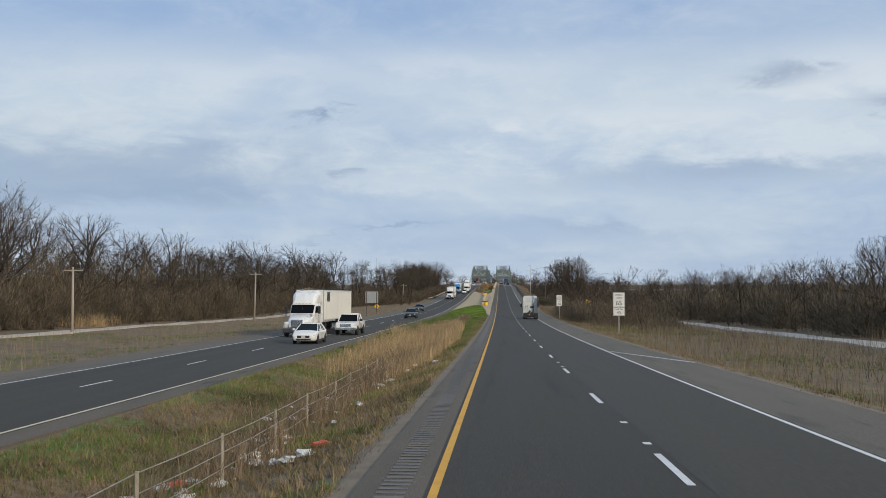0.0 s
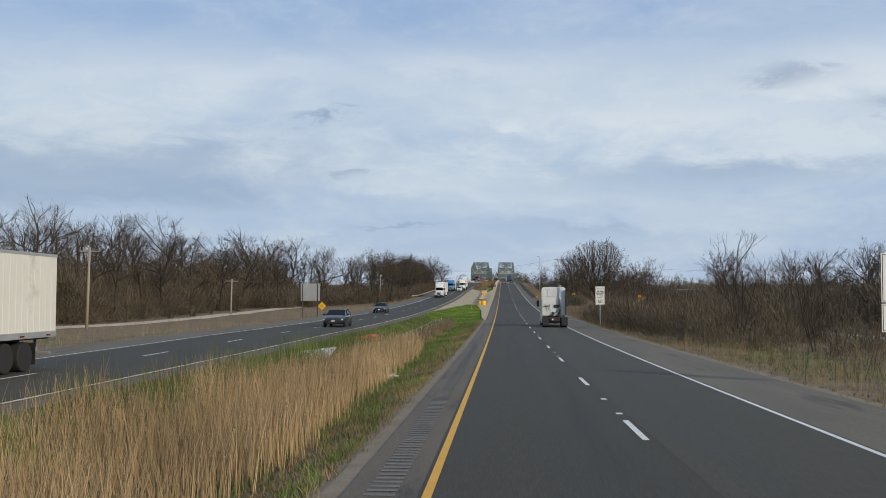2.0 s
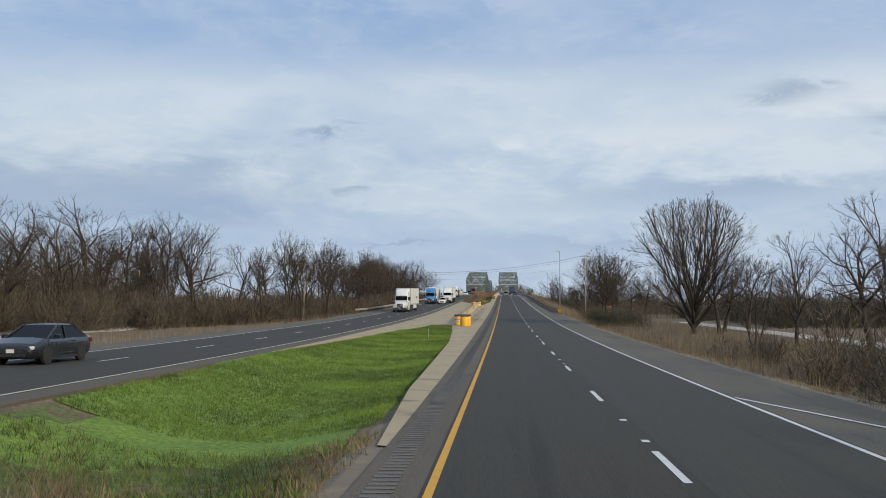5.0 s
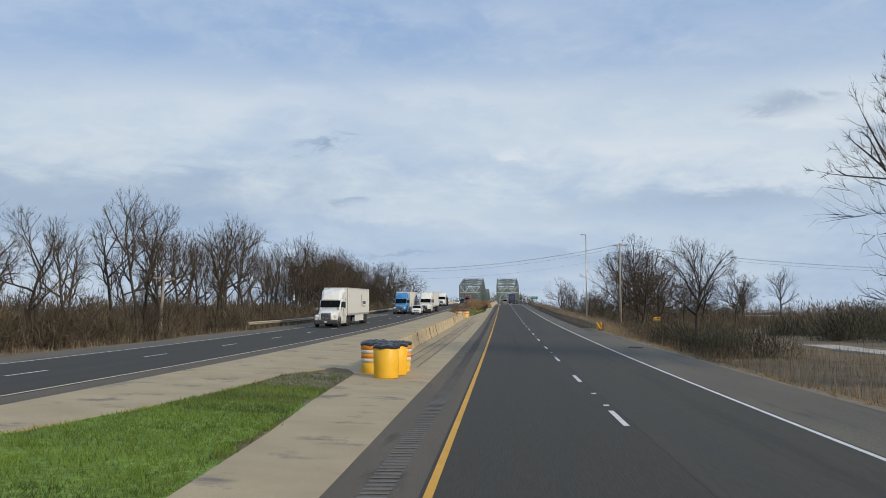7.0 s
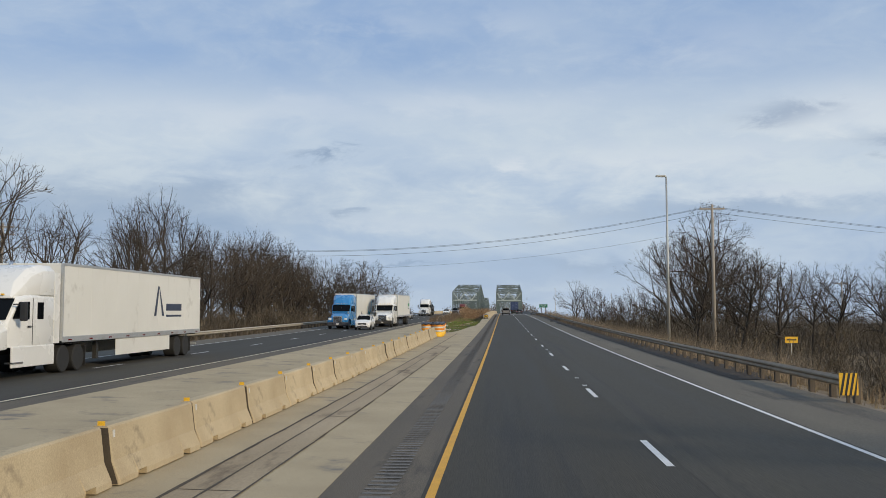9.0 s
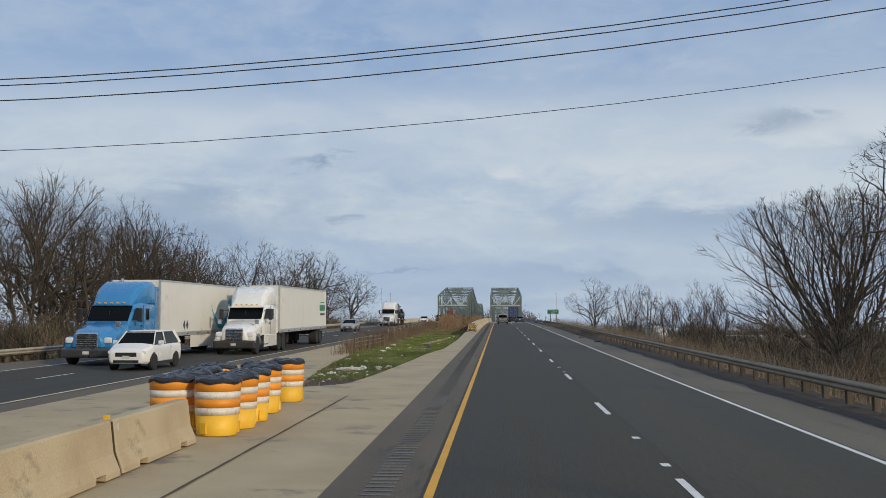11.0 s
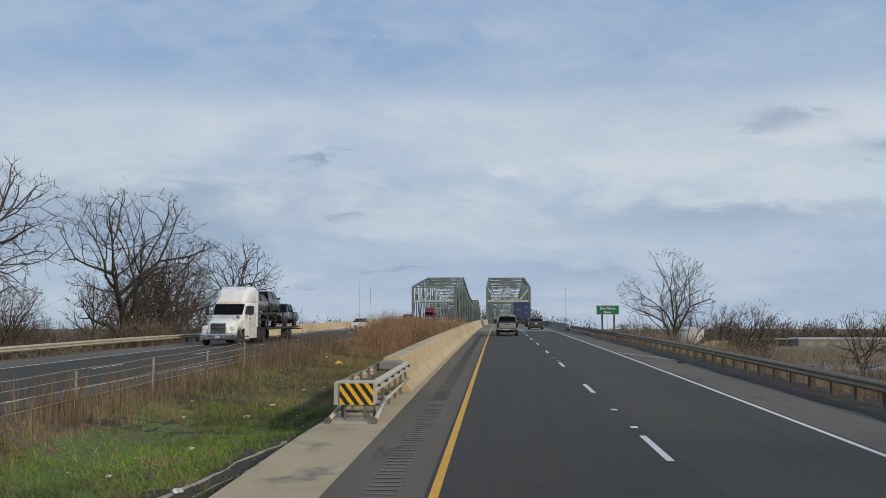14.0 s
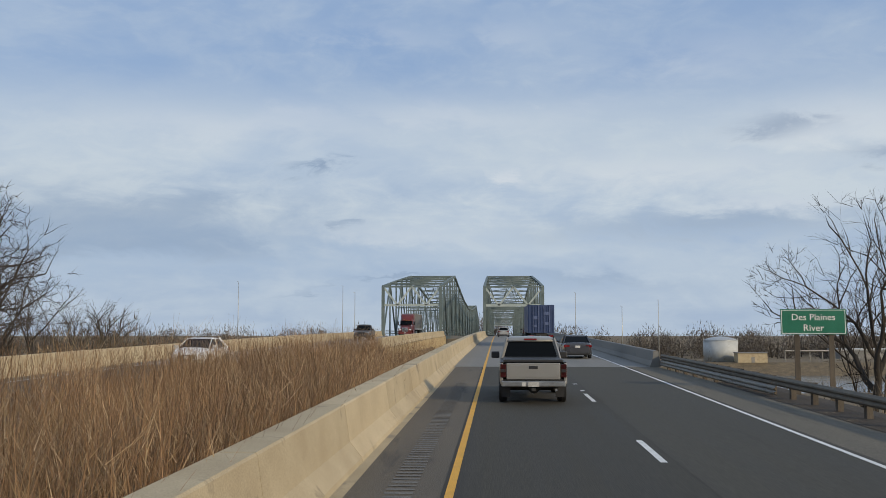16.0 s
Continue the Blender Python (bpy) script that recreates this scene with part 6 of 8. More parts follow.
sward(4000, (-6.6, -4.6), (98, 186), (0.08, 0.34), 44, STRAW, "matted dead grass along the median fence", lambda x, y: on_soil(x, y) * (1.0 if noise.noise((x * 0.5, y * 0.12, 17)) > -0.1 else 0.25))
sward(34000, (-10, -1.9), (192, 266), (0.05, 0.14), 35, LUSH_BLADE, "bright green lawn strip between concrete aprons", on_soil)
sward(6500, (-9.4, -2.5), (403, 428), (0.04, 0.16), 63, GREEN, "short green grass growing out of dark dirt", lambda x, y: on_soil(x, y) * (0.0 if 446 < y < 482 and abs(x - channel_x(y)) < 0.42 else 1.0) * (1.0 if noise.noise((x * 0.3, y * 0.15, 7)) > (-0.2 if y > 412 else 0.05) else 0.2) * (1.0 if x > -8.2 else 0.3))
sward(13500, (-9.4, -2.5), (428, 490), (0.04, 0.15), 36, LUSH_BLADE, "lush green grass and litter in the median", lambda x, y: on_soil(x, y) * (0.0 if 446 < y < 482 and abs(x - channel_x(y)) < 0.42 else 1.0) * (1.0 if noise.noise((x * 0.3, y * 0.15, 7)) > (-0.2 if y > 412 else 0.05) else 0.2) * (1.0 if x > -8.2 else 0.3))
sward(9000, (-10.6, -2.5), (399, 535), (0.06, 0.24), 37, STRAW, "dead grass in the median", lambda x, y: on_soil(x, y) * (1.0 if y > 486 or x < -8.0 else 0.3))
sward(6000, (10.5, 14), (-5, 345), (0.06, 0.2), 38, STRAW, "short dead grass along the outer shoulder")
sward(5000, (11.5, 25), (0, 200), (0.08, 0.25), 39, GREEN, "thin green grass on the verge", lambda x, y: 1.0 if noise.noise((x * 0.15, y * 0.05, 4)) > 0.05 else 0.05)
sward(3000, (-45, -22.5), (5, 140), (0.08, 0.25), 40, GREEN, "green patches beside the far carriageway", lambda x, y: 1.0 if noise.noise((x * 0.1, y * 0.04, 6)) > 0.05 else 0.05)


def soil_patch(name, xr, yr, material, label, lift, keep, step=0.55):
    """A ragged patch lying on the ground."""
    xs, ys = np.arange(*xr, step), np.arange(*yr, step * 1.6)
    idx, v, f = {}, [], []

    def vert(i, j):
        if (i, j) not in idx:
            x = xs[i] + 0.2 * noise.noise((xs[i], ys[j], 1))
            y = ys[j] + 0.2 * noise.noise((xs[i], ys[j], 2))
            idx[i, j] = len(v)
            v.append((x, y, land(x, y) + lift))
        return idx[i, j]
    for i in range(len(xs) - 1):
        for j in range(len(ys) - 1):
            if keep(xs[i] + step / 2, ys[j] + step * 0.8):
                f.append((vert(i, j), vert(i + 1, j), vert(i + 1, j + 1), vert(i, j + 1)))
    return tagged(tag_mesh(name, v, f, material, smooth=True), label, "ground", kind="structure")


RUBBLE = mat("broken_concrete_dirt", (0.105, 0.083, 0.054), (0.25, 0.208, 0.148), 2.2, 0.95, 1.0, 12, spots=((0.05, 0.042, 0.026), 0.52, 1.6), speck=0.5)
LAWN = mat("green_turf", (0.07, 0.107, 0.019), (0.125, 0.168, 0.04), 0.9, 0.95, 1.0, 8, spots=((0.12, 0.09, 0.05), 0.52, 0.9), speck=0.55)
soil_patch("grass_patch", (-9.9, -2.4), (95, 192), LAWN, "green turf of the median ditch", 0.02, lambda x, y: on_soil(x, y) and x < -2.6 + 0.7 * noise.noise((x * 0.4, y * 0.2, 0)) - max(0, (120 - y) * 0.08))
LUSH = mat("lush_turf", (0.103, 0.18, 0.018), (0.172, 0.266, 0.034), 0.8, 0.95, 1.0, 8, spots=((0.1, 0.1, 0.03), 0.64, 1.3), speck=0.5)
soil_patch("grass_patch", (-9.9, -1.8), (178, 262), LUSH, "bright green turf wedge between the aprons", 0.028, lambda x, y: on_soil(x, y) and y > 188 + 9 * noise.noise((x * 0.5, y * 0.3, 51)) and y < 264.5 + 3.0 * noise.noise((x * 0.8, 0, 0)))
soil_patch("grass_patch", (-8.6, -2.6), (404, 488), LAWN, "green turf of the median with litter", 0.02, lambda x, y: on_soil(x, y) and noise.noise((x * 0.35, y * 0.12, 3)) > (-0.2 if y > 412 else 0.08) and not (446 < y < 482 and abs(x - channel_x(y)) < 0.3))
soil_patch("grass_patch", (-10.4, -6.0), (-6, 60), LAWN, "green turf on the far side of the ditch", 0.02, lambda x, y: on_soil(x, y) and noise.noise((x * 0.35, y * 0.12, 8)) > 0.12)
soil_patch("dirt_patch", (-6.4, -1.9), (100, 186), DIRT, "bare dirt and dead grass along the median fence", 0.026, lambda x, y: on_soil(x, y) and noise.noise((x * 0.5, y * 0.14, 19)) > (0.0 if x < -4.7 or x > -2.5 else 0.4))
soil_patch("dirt_patch", (-6.8, -2.2), (-6, 58), DIRT, "bare littered dirt under the wire fence", 0.012, lambda x, y: on_soil(x, y) and noise.noise((x * 0.5, y * 0.25, 15)) > 0.1)
soil_patch("dirt_patch", (-9.9, -2.4), (261, 275.5), RUBBLE, "bare dirt tip at the end of the lawn", 0.02, lambda x, y: on_soil(x, y) and y < 273.2 + 2.0 * noise.noise((x * 0.9, y * 0.4, 61)))
sward(900, (-7.4, -4.2), (259, 272), (0.04, 0.14), 62, GREEN, "weeds on the dirt tip", on_soil)
soil_patch("dirt_patch", (-7.5, -2.6), (412, 484), DARK_DIRT, "dark littered dirt beside the paved strip", 0.034, lambda x, y: on_soil(x, y) and x > conc_near(y)[0] - 1.3 - 1.1 * noise.noise((x * 0.3, y * 0.2, 31)) and noise.noise((x * 0.6, y * 0.3, 33)) > -0.25)
soil_patch("dirt_patch", (-9.0, -2.7), (406, 456), DARK_DIRT, "dark damp dirt strewn with litter in the median", 0.012, lambda x, y: on_soil(x, y) and noise.noise((x * 0.35, y * 0.12, 3)) < 0.12)
soil_patch("dirt_patch", (-9.2, -2.7), (484, 524), DARK_DIRT, "dark damp dirt and dead grass behind the barrier", 0.02, lambda x, y: on_soil(x, y) and noise.noise((x * 0.35, y * 0.2, 41)) > -0.12)
sward(5000, (-9.5, -2.7), (486, 526), (0.06, 0.2), 43, GREEN, "thin green grass in the dark dirt", on_soil)
soil_patch("dirt_patch", (-7.5, -3.4), (399.5, 409), DARK_DIRT, "dark dirt tip with dead leaves and litter", 0.02, lambda x, y: on_soil(x, y))
st(ribbon("gravel_edge", lambda y: (-1.75 + 0.25 * noise.noise((0, y * 0.5, 4)), -1.45, -1.125), -20, 192, 1.0, lambda y: (land(-1.75, y) + 0.012, land(-1.45, y) + 0.03, zr(y) - 0.035), DIRT), "strip of gravel and dirt along the shoulder", "ground")
st(ribbon("dirt_edge", lambda y: (10.31, 10.7, 11.4 + 0.3 * noise.noise((0, y * 0.4, 6))), 338, 560, 1.0, lambda y: (zr(y) - 0.02, land(10.7, y) + 0.03, land(11.4, y) + 0.014), DARK_DIRT), "dark dirt under the guard rail", "ground")
st(ribbon("dirt_edge", lambda y: (9.25 + 0.3 * noise.noise((0, y * 0.3, 8)), 10.0, 10.3), 338, 560, 0.8, lambda y: (zr(y) + 0.006, zr(y) + 0.02, zr(y) + 0.035), DARK_DIRT), "dark dirt and debris built up along the guard rail", "ground")
st(ribbon("gravel_edge", lambda y: (10.31, 10.6, 10.95 + 0.25 * noise.noise((0, y * 0.4, 6))), -20, 338, 1.0, lambda y: (zr(y) - 0.03, land(10.6, y) + 0.03, land(10.95, y) + 0.014), DIRT), "strip of dirt along the outer shoulder", "ground")


# ---- litter ----
def rubbish_bag(seed, s, material, name, label):
    bm = bmesh.new()
    bmesh.ops.create_icosphere(bm, subdivisions=2, radius=1)
    for v in bm.verts:
        k = 1 + 0.85 * noise.noise(v.co * 2.4 + Vector((seed, 0, 0)))
        v.co = Vector((v.co.x * k, v.co.y * k * 0.8, max(-0.2, v.co.z * k * 0.42)))
    bmesh.ops.scale(bm, vec=(s, s, s), verts=bm.verts)
    return tagged(part(name, bm, material), label, "litter", "roadside litter")


def litter():
    rng = random.Random(12)
    red = mat("faded_red_plastic", (0.6, 0.1, 0.05), rough=0.5)
    yel = mat("yellow_plastic_bag", (0.8, 0.55, 0.03), rough=0.5)
    bag = rubbish_bag(1, 0.2, RUBBISH, "plastic_bag", "crumpled white plastic bag on the grass")
    scrap = rubbish_bag(4, 0.1, RUBBISH, "paper_scrap", "scrap of white paper on the grass")
    black = rubbish_bag(7, 0.3, BLACK_PLASTIC, "rubbish_bag", "torn black rubbish bag on the grass")
    dark = rubbish_bag(9, 0.22, red, "plastic_scrap", "faded red plastic scrap on the grass")
    yb = rubbish_bag(11, 0.25, yel, "plastic_bag", "yellow plastic bag in the brown grass")

    def put(o, x, y, s=1.0, first=[]):
        m = pose(x, y, land(x, y) + 0.06 * s, 0, 0, rng.uniform(0, 360)) @ Matrix.Diagonal((s, s * rng.uniform(0.6, 1.2), s, 1))
        if o not in first:
            first.append(o)
            o.matrix_basis = m
        else:
            c = copy_thing(o, m)
            c.matrix_basis = m
    for x, y, s in ((-3.3, 20.5, 1.1), (-4.6, 18.6, 0.9), (-2.6, 52, 1.1), (-5.2, 33, 0.8), (-3.5, 108, 1.3), (-7.5, 112, 1.4), (-5.8, 406.0, 0.9), (-5.85, 408.5, 1.0), (-5.6, 408.6, 1.1), (-5.34, 408.8, 1.2), (-5.1, 409.0, 0.9), (-4.95, 409.3, 1.3), (-5.7, 409.4, 0.8), (-4.4, 410.2, 0.8), (-4.05, 411.2, 0.7), (-5.0, 404.2, 0.7), (-6.9, 416.8, 0.9), (-6.4, 428.6, 1.0), (-6.8, 434.6, 1.2), (-7.6, 444.5, 1.1)):
        put(bag, x, y, s)
    for k in range(150):
        put(scrap, rng.gauss(-5.0, 0.6), rng.uniform(6, 56), rng.uniform(0.4, 1.9))
    for k in range(14):
        put(bag, rng.gauss(-5.1, 0.5), rng.uniform(9, 30), rng.uniform(0.6, 1.3))
    for k in range(120):
        y = rng.uniform(399, 488)
        x = rng.uniform(-8.2, -3.2)
        if on_soil(x, y):
            put(scrap, x, y, 0.25 + 1.0 * rng.random() ** 2)
    for k in range(24):
        put(scrap, rng.uniform(-9, -4), rng.uniform(488, 520), rng.uniform(0.4, 1.2))
    put(black, -5.0, 446)
    put(black, -3.6, 429.2, 0.8)
    put(black, -4.2, 438.2, 0.9)
    for k in range(110):
        x, y = (rng.uniform(-6.6, -4.0), rng.uniform(400.5, 414)) if k < 60 else (rng.uniform(-7.4, -3.4), rng.uniform(432, 452))
        if on_soil(x, y):
            put(scrap, x, y, 0.2 + 0.7 * rng.random() ** 2)
    put(dark, -3.1, 21.5)
    put(dark, -5.6, 19)
    put(yb, -7.6, 512)
    # tyre scraps on the outer shoulder
    tyre_scrap = rubbish_bag(13, 0.2, BLACK_RUBBER, "tyre_scrap", "curled black tyre scrap on the shoulder")
    for k, (x, y) in enumerate(((9.2, 295.5), (8.9, 296.4), (9.4, 432), (9.0, 441), (9.1, 447), (8.8, 459), (9.3, 470), (9.0, 505))):
        m = pose(x, y, zr(y) + 0.03, 0, 0, 40 * k) @ Matrix.Diagonal((1.4, 0.6, 0.5, 1))
        (tyre_scrap if k == 0 else copy_thing(tyre_scrap, m)).matrix_basis = m
    # flattened boards in the reeds
    for x, y, a, c, up in ((-7.6, 112.0, -8, RUBBISH, 0.55), (-8.0, 131.5, 25, red, 0.2)):
        tagged(part("board_scrap", boxes((-0.9, 0.9, -0.6, 0.6, 0, 0.03), bevel=0.01), c), "discarded board lying in the median", "litter", "roadside litter").matrix_basis = pose(x, y, land(x, y) + up, 18, -7, a)
    for x, y, a, w in ((-7.2, 424.4, 80, 0.9), (-5.5, 421.2, 4, 0.55), (-6.6, 424.0, 15, 0.7)):
        tagged(part("fallen_board", boxes((-w, w, -0.09, 0.09, 0, 0.035), bevel=0.008), POST_WOOD), "weathered grey board fallen in the grass by the fence", "board", "roadside litter").matrix_basis = pose(x, y, land(x, y) + 0.06, 3, -2, a)
    st_ = tagged(part("marker_stick", boxes((-0.012, 0.012, -0.012, 0.012, -0.1, 0.75)), RUBBISH), "thin white marker stick in the lawn", "marker")
    st_.matrix_basis = pose(-4.7, 243, land(-4.7, 243))


litter()


# ---- across the river ----
PALE_TANK = mat("pale_tank_paint", (0.40, 0.41, 0.40), (0.5, 0.51, 0.5), 0.4, 0.6, spots=((0.3, 0.27, 0.22), 0.62, 0.5))


def storage_tank():
    t = thing("storage_tank", pose(88.5, 905, -8.7), "large pale grey storage tank with a domed roof by the river", "tank")
    bm = bmesh.new()
    lathe(bm, [(6.6, 0), (6.6, 8.2)], 40)
    part("shell", bm, PALE_TANK, t, smooth=True)
    bm = bmesh.new()
    lathe(bm, [(6.75, 8.2), (6.7, 8.4), (4.5, 9.3), (1.5, 9.8), (0.01, 9.9)], 40)
    part("roof", bm, ALU, t, smooth=True)
    bm = bmesh.new()
    for k in range(24):
        a = 2 * math.pi * k / 24
        cyl(bm, (6.6 * math.cos(a), 6.6 * math.sin(a), 8.3), (6.6 * math.cos(a), 6.6 * math.sin(a), 9.3), 0.05, n=5)
    part("railing", bm, STEEL, t)
    b = thing("pump_house", pose(97.5, 893, -8.7), "low pale concrete building beside the tank", "building")
    part("wall", boxes((-6, 5, -3, 3, 0, 3.6), bevel=0.05), BARRIER, b)
    part("roof", boxes((-6.3, 5.3, -3.3, 3.3, 3.6, 3.9), bevel=0.05), DECK, b)
    part("door", boxes((-1, 0.2, -3.06, -3.0, 0, 2.1)), RAIL_DARK, b)
    c = thing("warehouse", pose(190, 985, -10.5), "long pale industrial shed on the far bank", "building")
    part("wall", boxes((-30, 30, -8, 8, 0, 5.0)), DECK, c)
    part("roof", boxes((-30.5, 30.5, -8.5, 8.5, 5.0, 5.8)), ALU, c)
    for k in range(8):
        part("dock_door", boxes((-26 + 7 * k, -22.5 + 7 * k, -8.08, -8.0, 0.2, 3.6)), RAIL_DARK, c)
    p = thing("conveyor_pipe", pose(112, 900, -6), "raised pipe rack on the far bank", "pipe")
    bm = bmesh.new()
    cyl(bm, (0, 0, 1.6), (24, 4, 1.6), 0.3, n=8)
    part("pipe", bm, RAIL_DARK, p)
    for k in range(5):
        part("leg", boxes((5 * k, 5 * k + 0.3, 0.4 + 0.8 * k, 0.7 + 0.8 * k, -3.5, 1.4)), RAIL_DARK, p)


storage_tank()


# ---- vehicles ----
def paint(name, c, rough=0.28, metal=0.0):
    return mat(name, c, tuple(min(1, k * 1.06 + 0.003) for k in c), 0.8, rough, coat=0.5, metal=metal, spots=(tuple(k * 0.8 for k in c), 0.66, 1.5), speck=0.03)


CAR_GLASS = glass_dark("tinted_car_glass", (0.004, 0.005, 0.006))
CHROME = mat("dull_chrome", (0.62, 0.62, 0.62), (0.7, 0.7, 0.7), 3, 0.25, metal=1.0)
TYRE = mat("tyre_rubber", (0.017, 0.017, 0.017), (0.026, 0.026, 0.025), 6, 0.8, 0.2, 40)
RIM = mat("alloy_rim", (0.42, 0.42, 0.42), (0.52, 0.52, 0.52), 4, 0.4, metal=0.2)
SMOKED = mat("smoked_lamp", (0.028, 0.004, 0.004), (0.05, 0.007, 0.007), 5, 0.15)
DULL_CHROME = mat("road_dulled_chrome", (0.3, 0.3, 0.3), (0.36, 0.36, 0.355), 3, 0.35, metal=0.8)
TAIL_RED = mat("tail_lamp_red", (0.13, 0.006, 0.006), (0.19, 0.009, 0.009), 5, 0.2)
LAMP_CLEAR = mat("clear_lamp_lens", (0.62, 0.64, 0.66), (0.75, 0.76, 0.78), 6, 0.12)
TRIM_BLACK = mat("black_trim", (0.018, 0.018, 0.019), (0.026, 0.026, 0.027), 5, 0.5)
FRAME_BLACK = mat("dirty_black_frame", (0.022, 0.021, 0.02), (0.04, 0.037, 0.033), 3, 0.65)
WHITE_PAINT = paint("white_paint", (0.72, 0.72, 0.70))
TRAILER_WHITE = mat("trailer_white", (0.66, 0.65, 0.60), (0.74, 0.73, 0.68), 0.25, 0.5, spots=((0.52, 0.5, 0.45), 0.6, 0.6), speck=0.04)
PALE_BLUE_WHITE = paint("cool_white_paint", (0.58, 0.61, 0.62))
SILVER = paint("silver_paint", (0.34, 0.335, 0.32), 0.33, 0.35)
PEWTER = paint("pewter_paint", (0.27, 0.262, 0.245), 0.36, 0.3)
BLACK_PAINT = paint("black_paint", (0.012, 0.013, 0.015))
DARK_GREY = paint("dark_grey_paint", (0.06, 0.06, 0.066), 0.3, 0.3)
BLUE_PAINT = paint("blue_cab_paint", (0.03, 0.20, 0.46))
CONTAINER_BLUE = mat("faded_blue_container", (0.025, 0.045, 0.11), (0.04, 0.065, 0.15), 0.8, 0.6, 0.1, 20, spots=((0.1, 0.09, 0.1), 0.64, 1.2))
CONTAINER_LIGHT = mat("scuffed_blue_steel", (0.07, 0.10, 0.20), (0.12, 0.15, 0.26), 2, 0.55)
LIVERY_BLUE = mat("light_blue_livery", (0.03, 0.36, 0.56), (0.04, 0.4, 0.6), 1, 0.5)
LIVERY_GREEN = mat("green_livery", (0.02, 0.2, 0.07), (0.03, 0.24, 0.09), 1, 0.5)
LIVERY_DARK = mat("dark_livery", (0.03, 0.04, 0.07), (0.04, 0.05, 0.09), 1, 0.5)


def loft(sections, close=True):
    """A skin over cross-sections, each a list of (x, z) at its own y: [(y, [(x, z), ...]), ...]."""
    bm = bmesh.new()
    rings = [[bm.verts.new((x, y, z)) for x, z in prof] for y, prof in sections]
    n = len(rings[0])
    for a, b in zip(rings, rings[1:]):
        for k in range(n if close else n - 1):
            q = (a[k], a[(k + 1) % n], b[(k + 1) % n], b[k])
            if len({v.co.to_tuple(5) for v in q}) > 2:
                try:
                    bm.faces.new(q)
                except ValueError:
                    pass
    if close:
        for ring in (rings[0], rings[-1]):
            try:
                bm.faces.new(ring)
            except ValueError:
                pass
    bmesh.ops.recalc_face_normals(bm, faces=bm.faces)
    return bm


def smooth_bevel(bm, w=0.03, seg=2, angle=25):
    ed = [e for e in bm.edges if len(e.link_faces) == 2 and e.calc_face_angle(0) > radians(angle)]
    bmesh.ops.bevel(bm, geom=ed, offset=w, segments=seg, affect="EDGES", profile=0.6, clamp_overlap=True)
    return bm


def wheel(parent, x, y, r, w, rim_mat=None, hub=0.62, dual=False):
    s = 1 if x > 0 else -1
    bm = bmesh.new()
    lathe(bm, [(r * hub, -w / 2), (r * 0.93, -w / 2), (r, -w / 2 + 0.03), (r, w / 2 - 0.03), (r * 0.93, w / 2), (r * hub, w / 2)], 24, "X", (x, y, r))
    t = part("tyre", bm, TYRE, parent, smooth=False)
    bm = bmesh.new()
    o = s * w / 2
    prof = [(r * hub, o * 0.98), (r * hub * 0.92, o * 0.8), (r * hub * 0.45, o * (0.55 if not dual else 0.2)), (r * 0.2, o * (0.75 if not dual else 0.9)), (0.001, o * (0.8 if not dual else 1.0))]
    lathe(bm, prof, 20, "X", (x, y, r))
    part("rim", bm, rim_mat or RIM, t)
    bm = bmesh.new()
    for k in range(8 if dual else 5):
        a = 2 * math.pi * k / (8 if dual else 5)
        cy, cz = y + math.cos(a) * r * 0.38, r + math.sin(a) * r * 0.38
        box(bm, x + o * 0.55, x + o * 0.82, cy - 0.035, cy + 0.035, cz - 0.035, cz + 0.035)
    part("wheel_holes", bm, TRIM_BLACK, t)
    return t


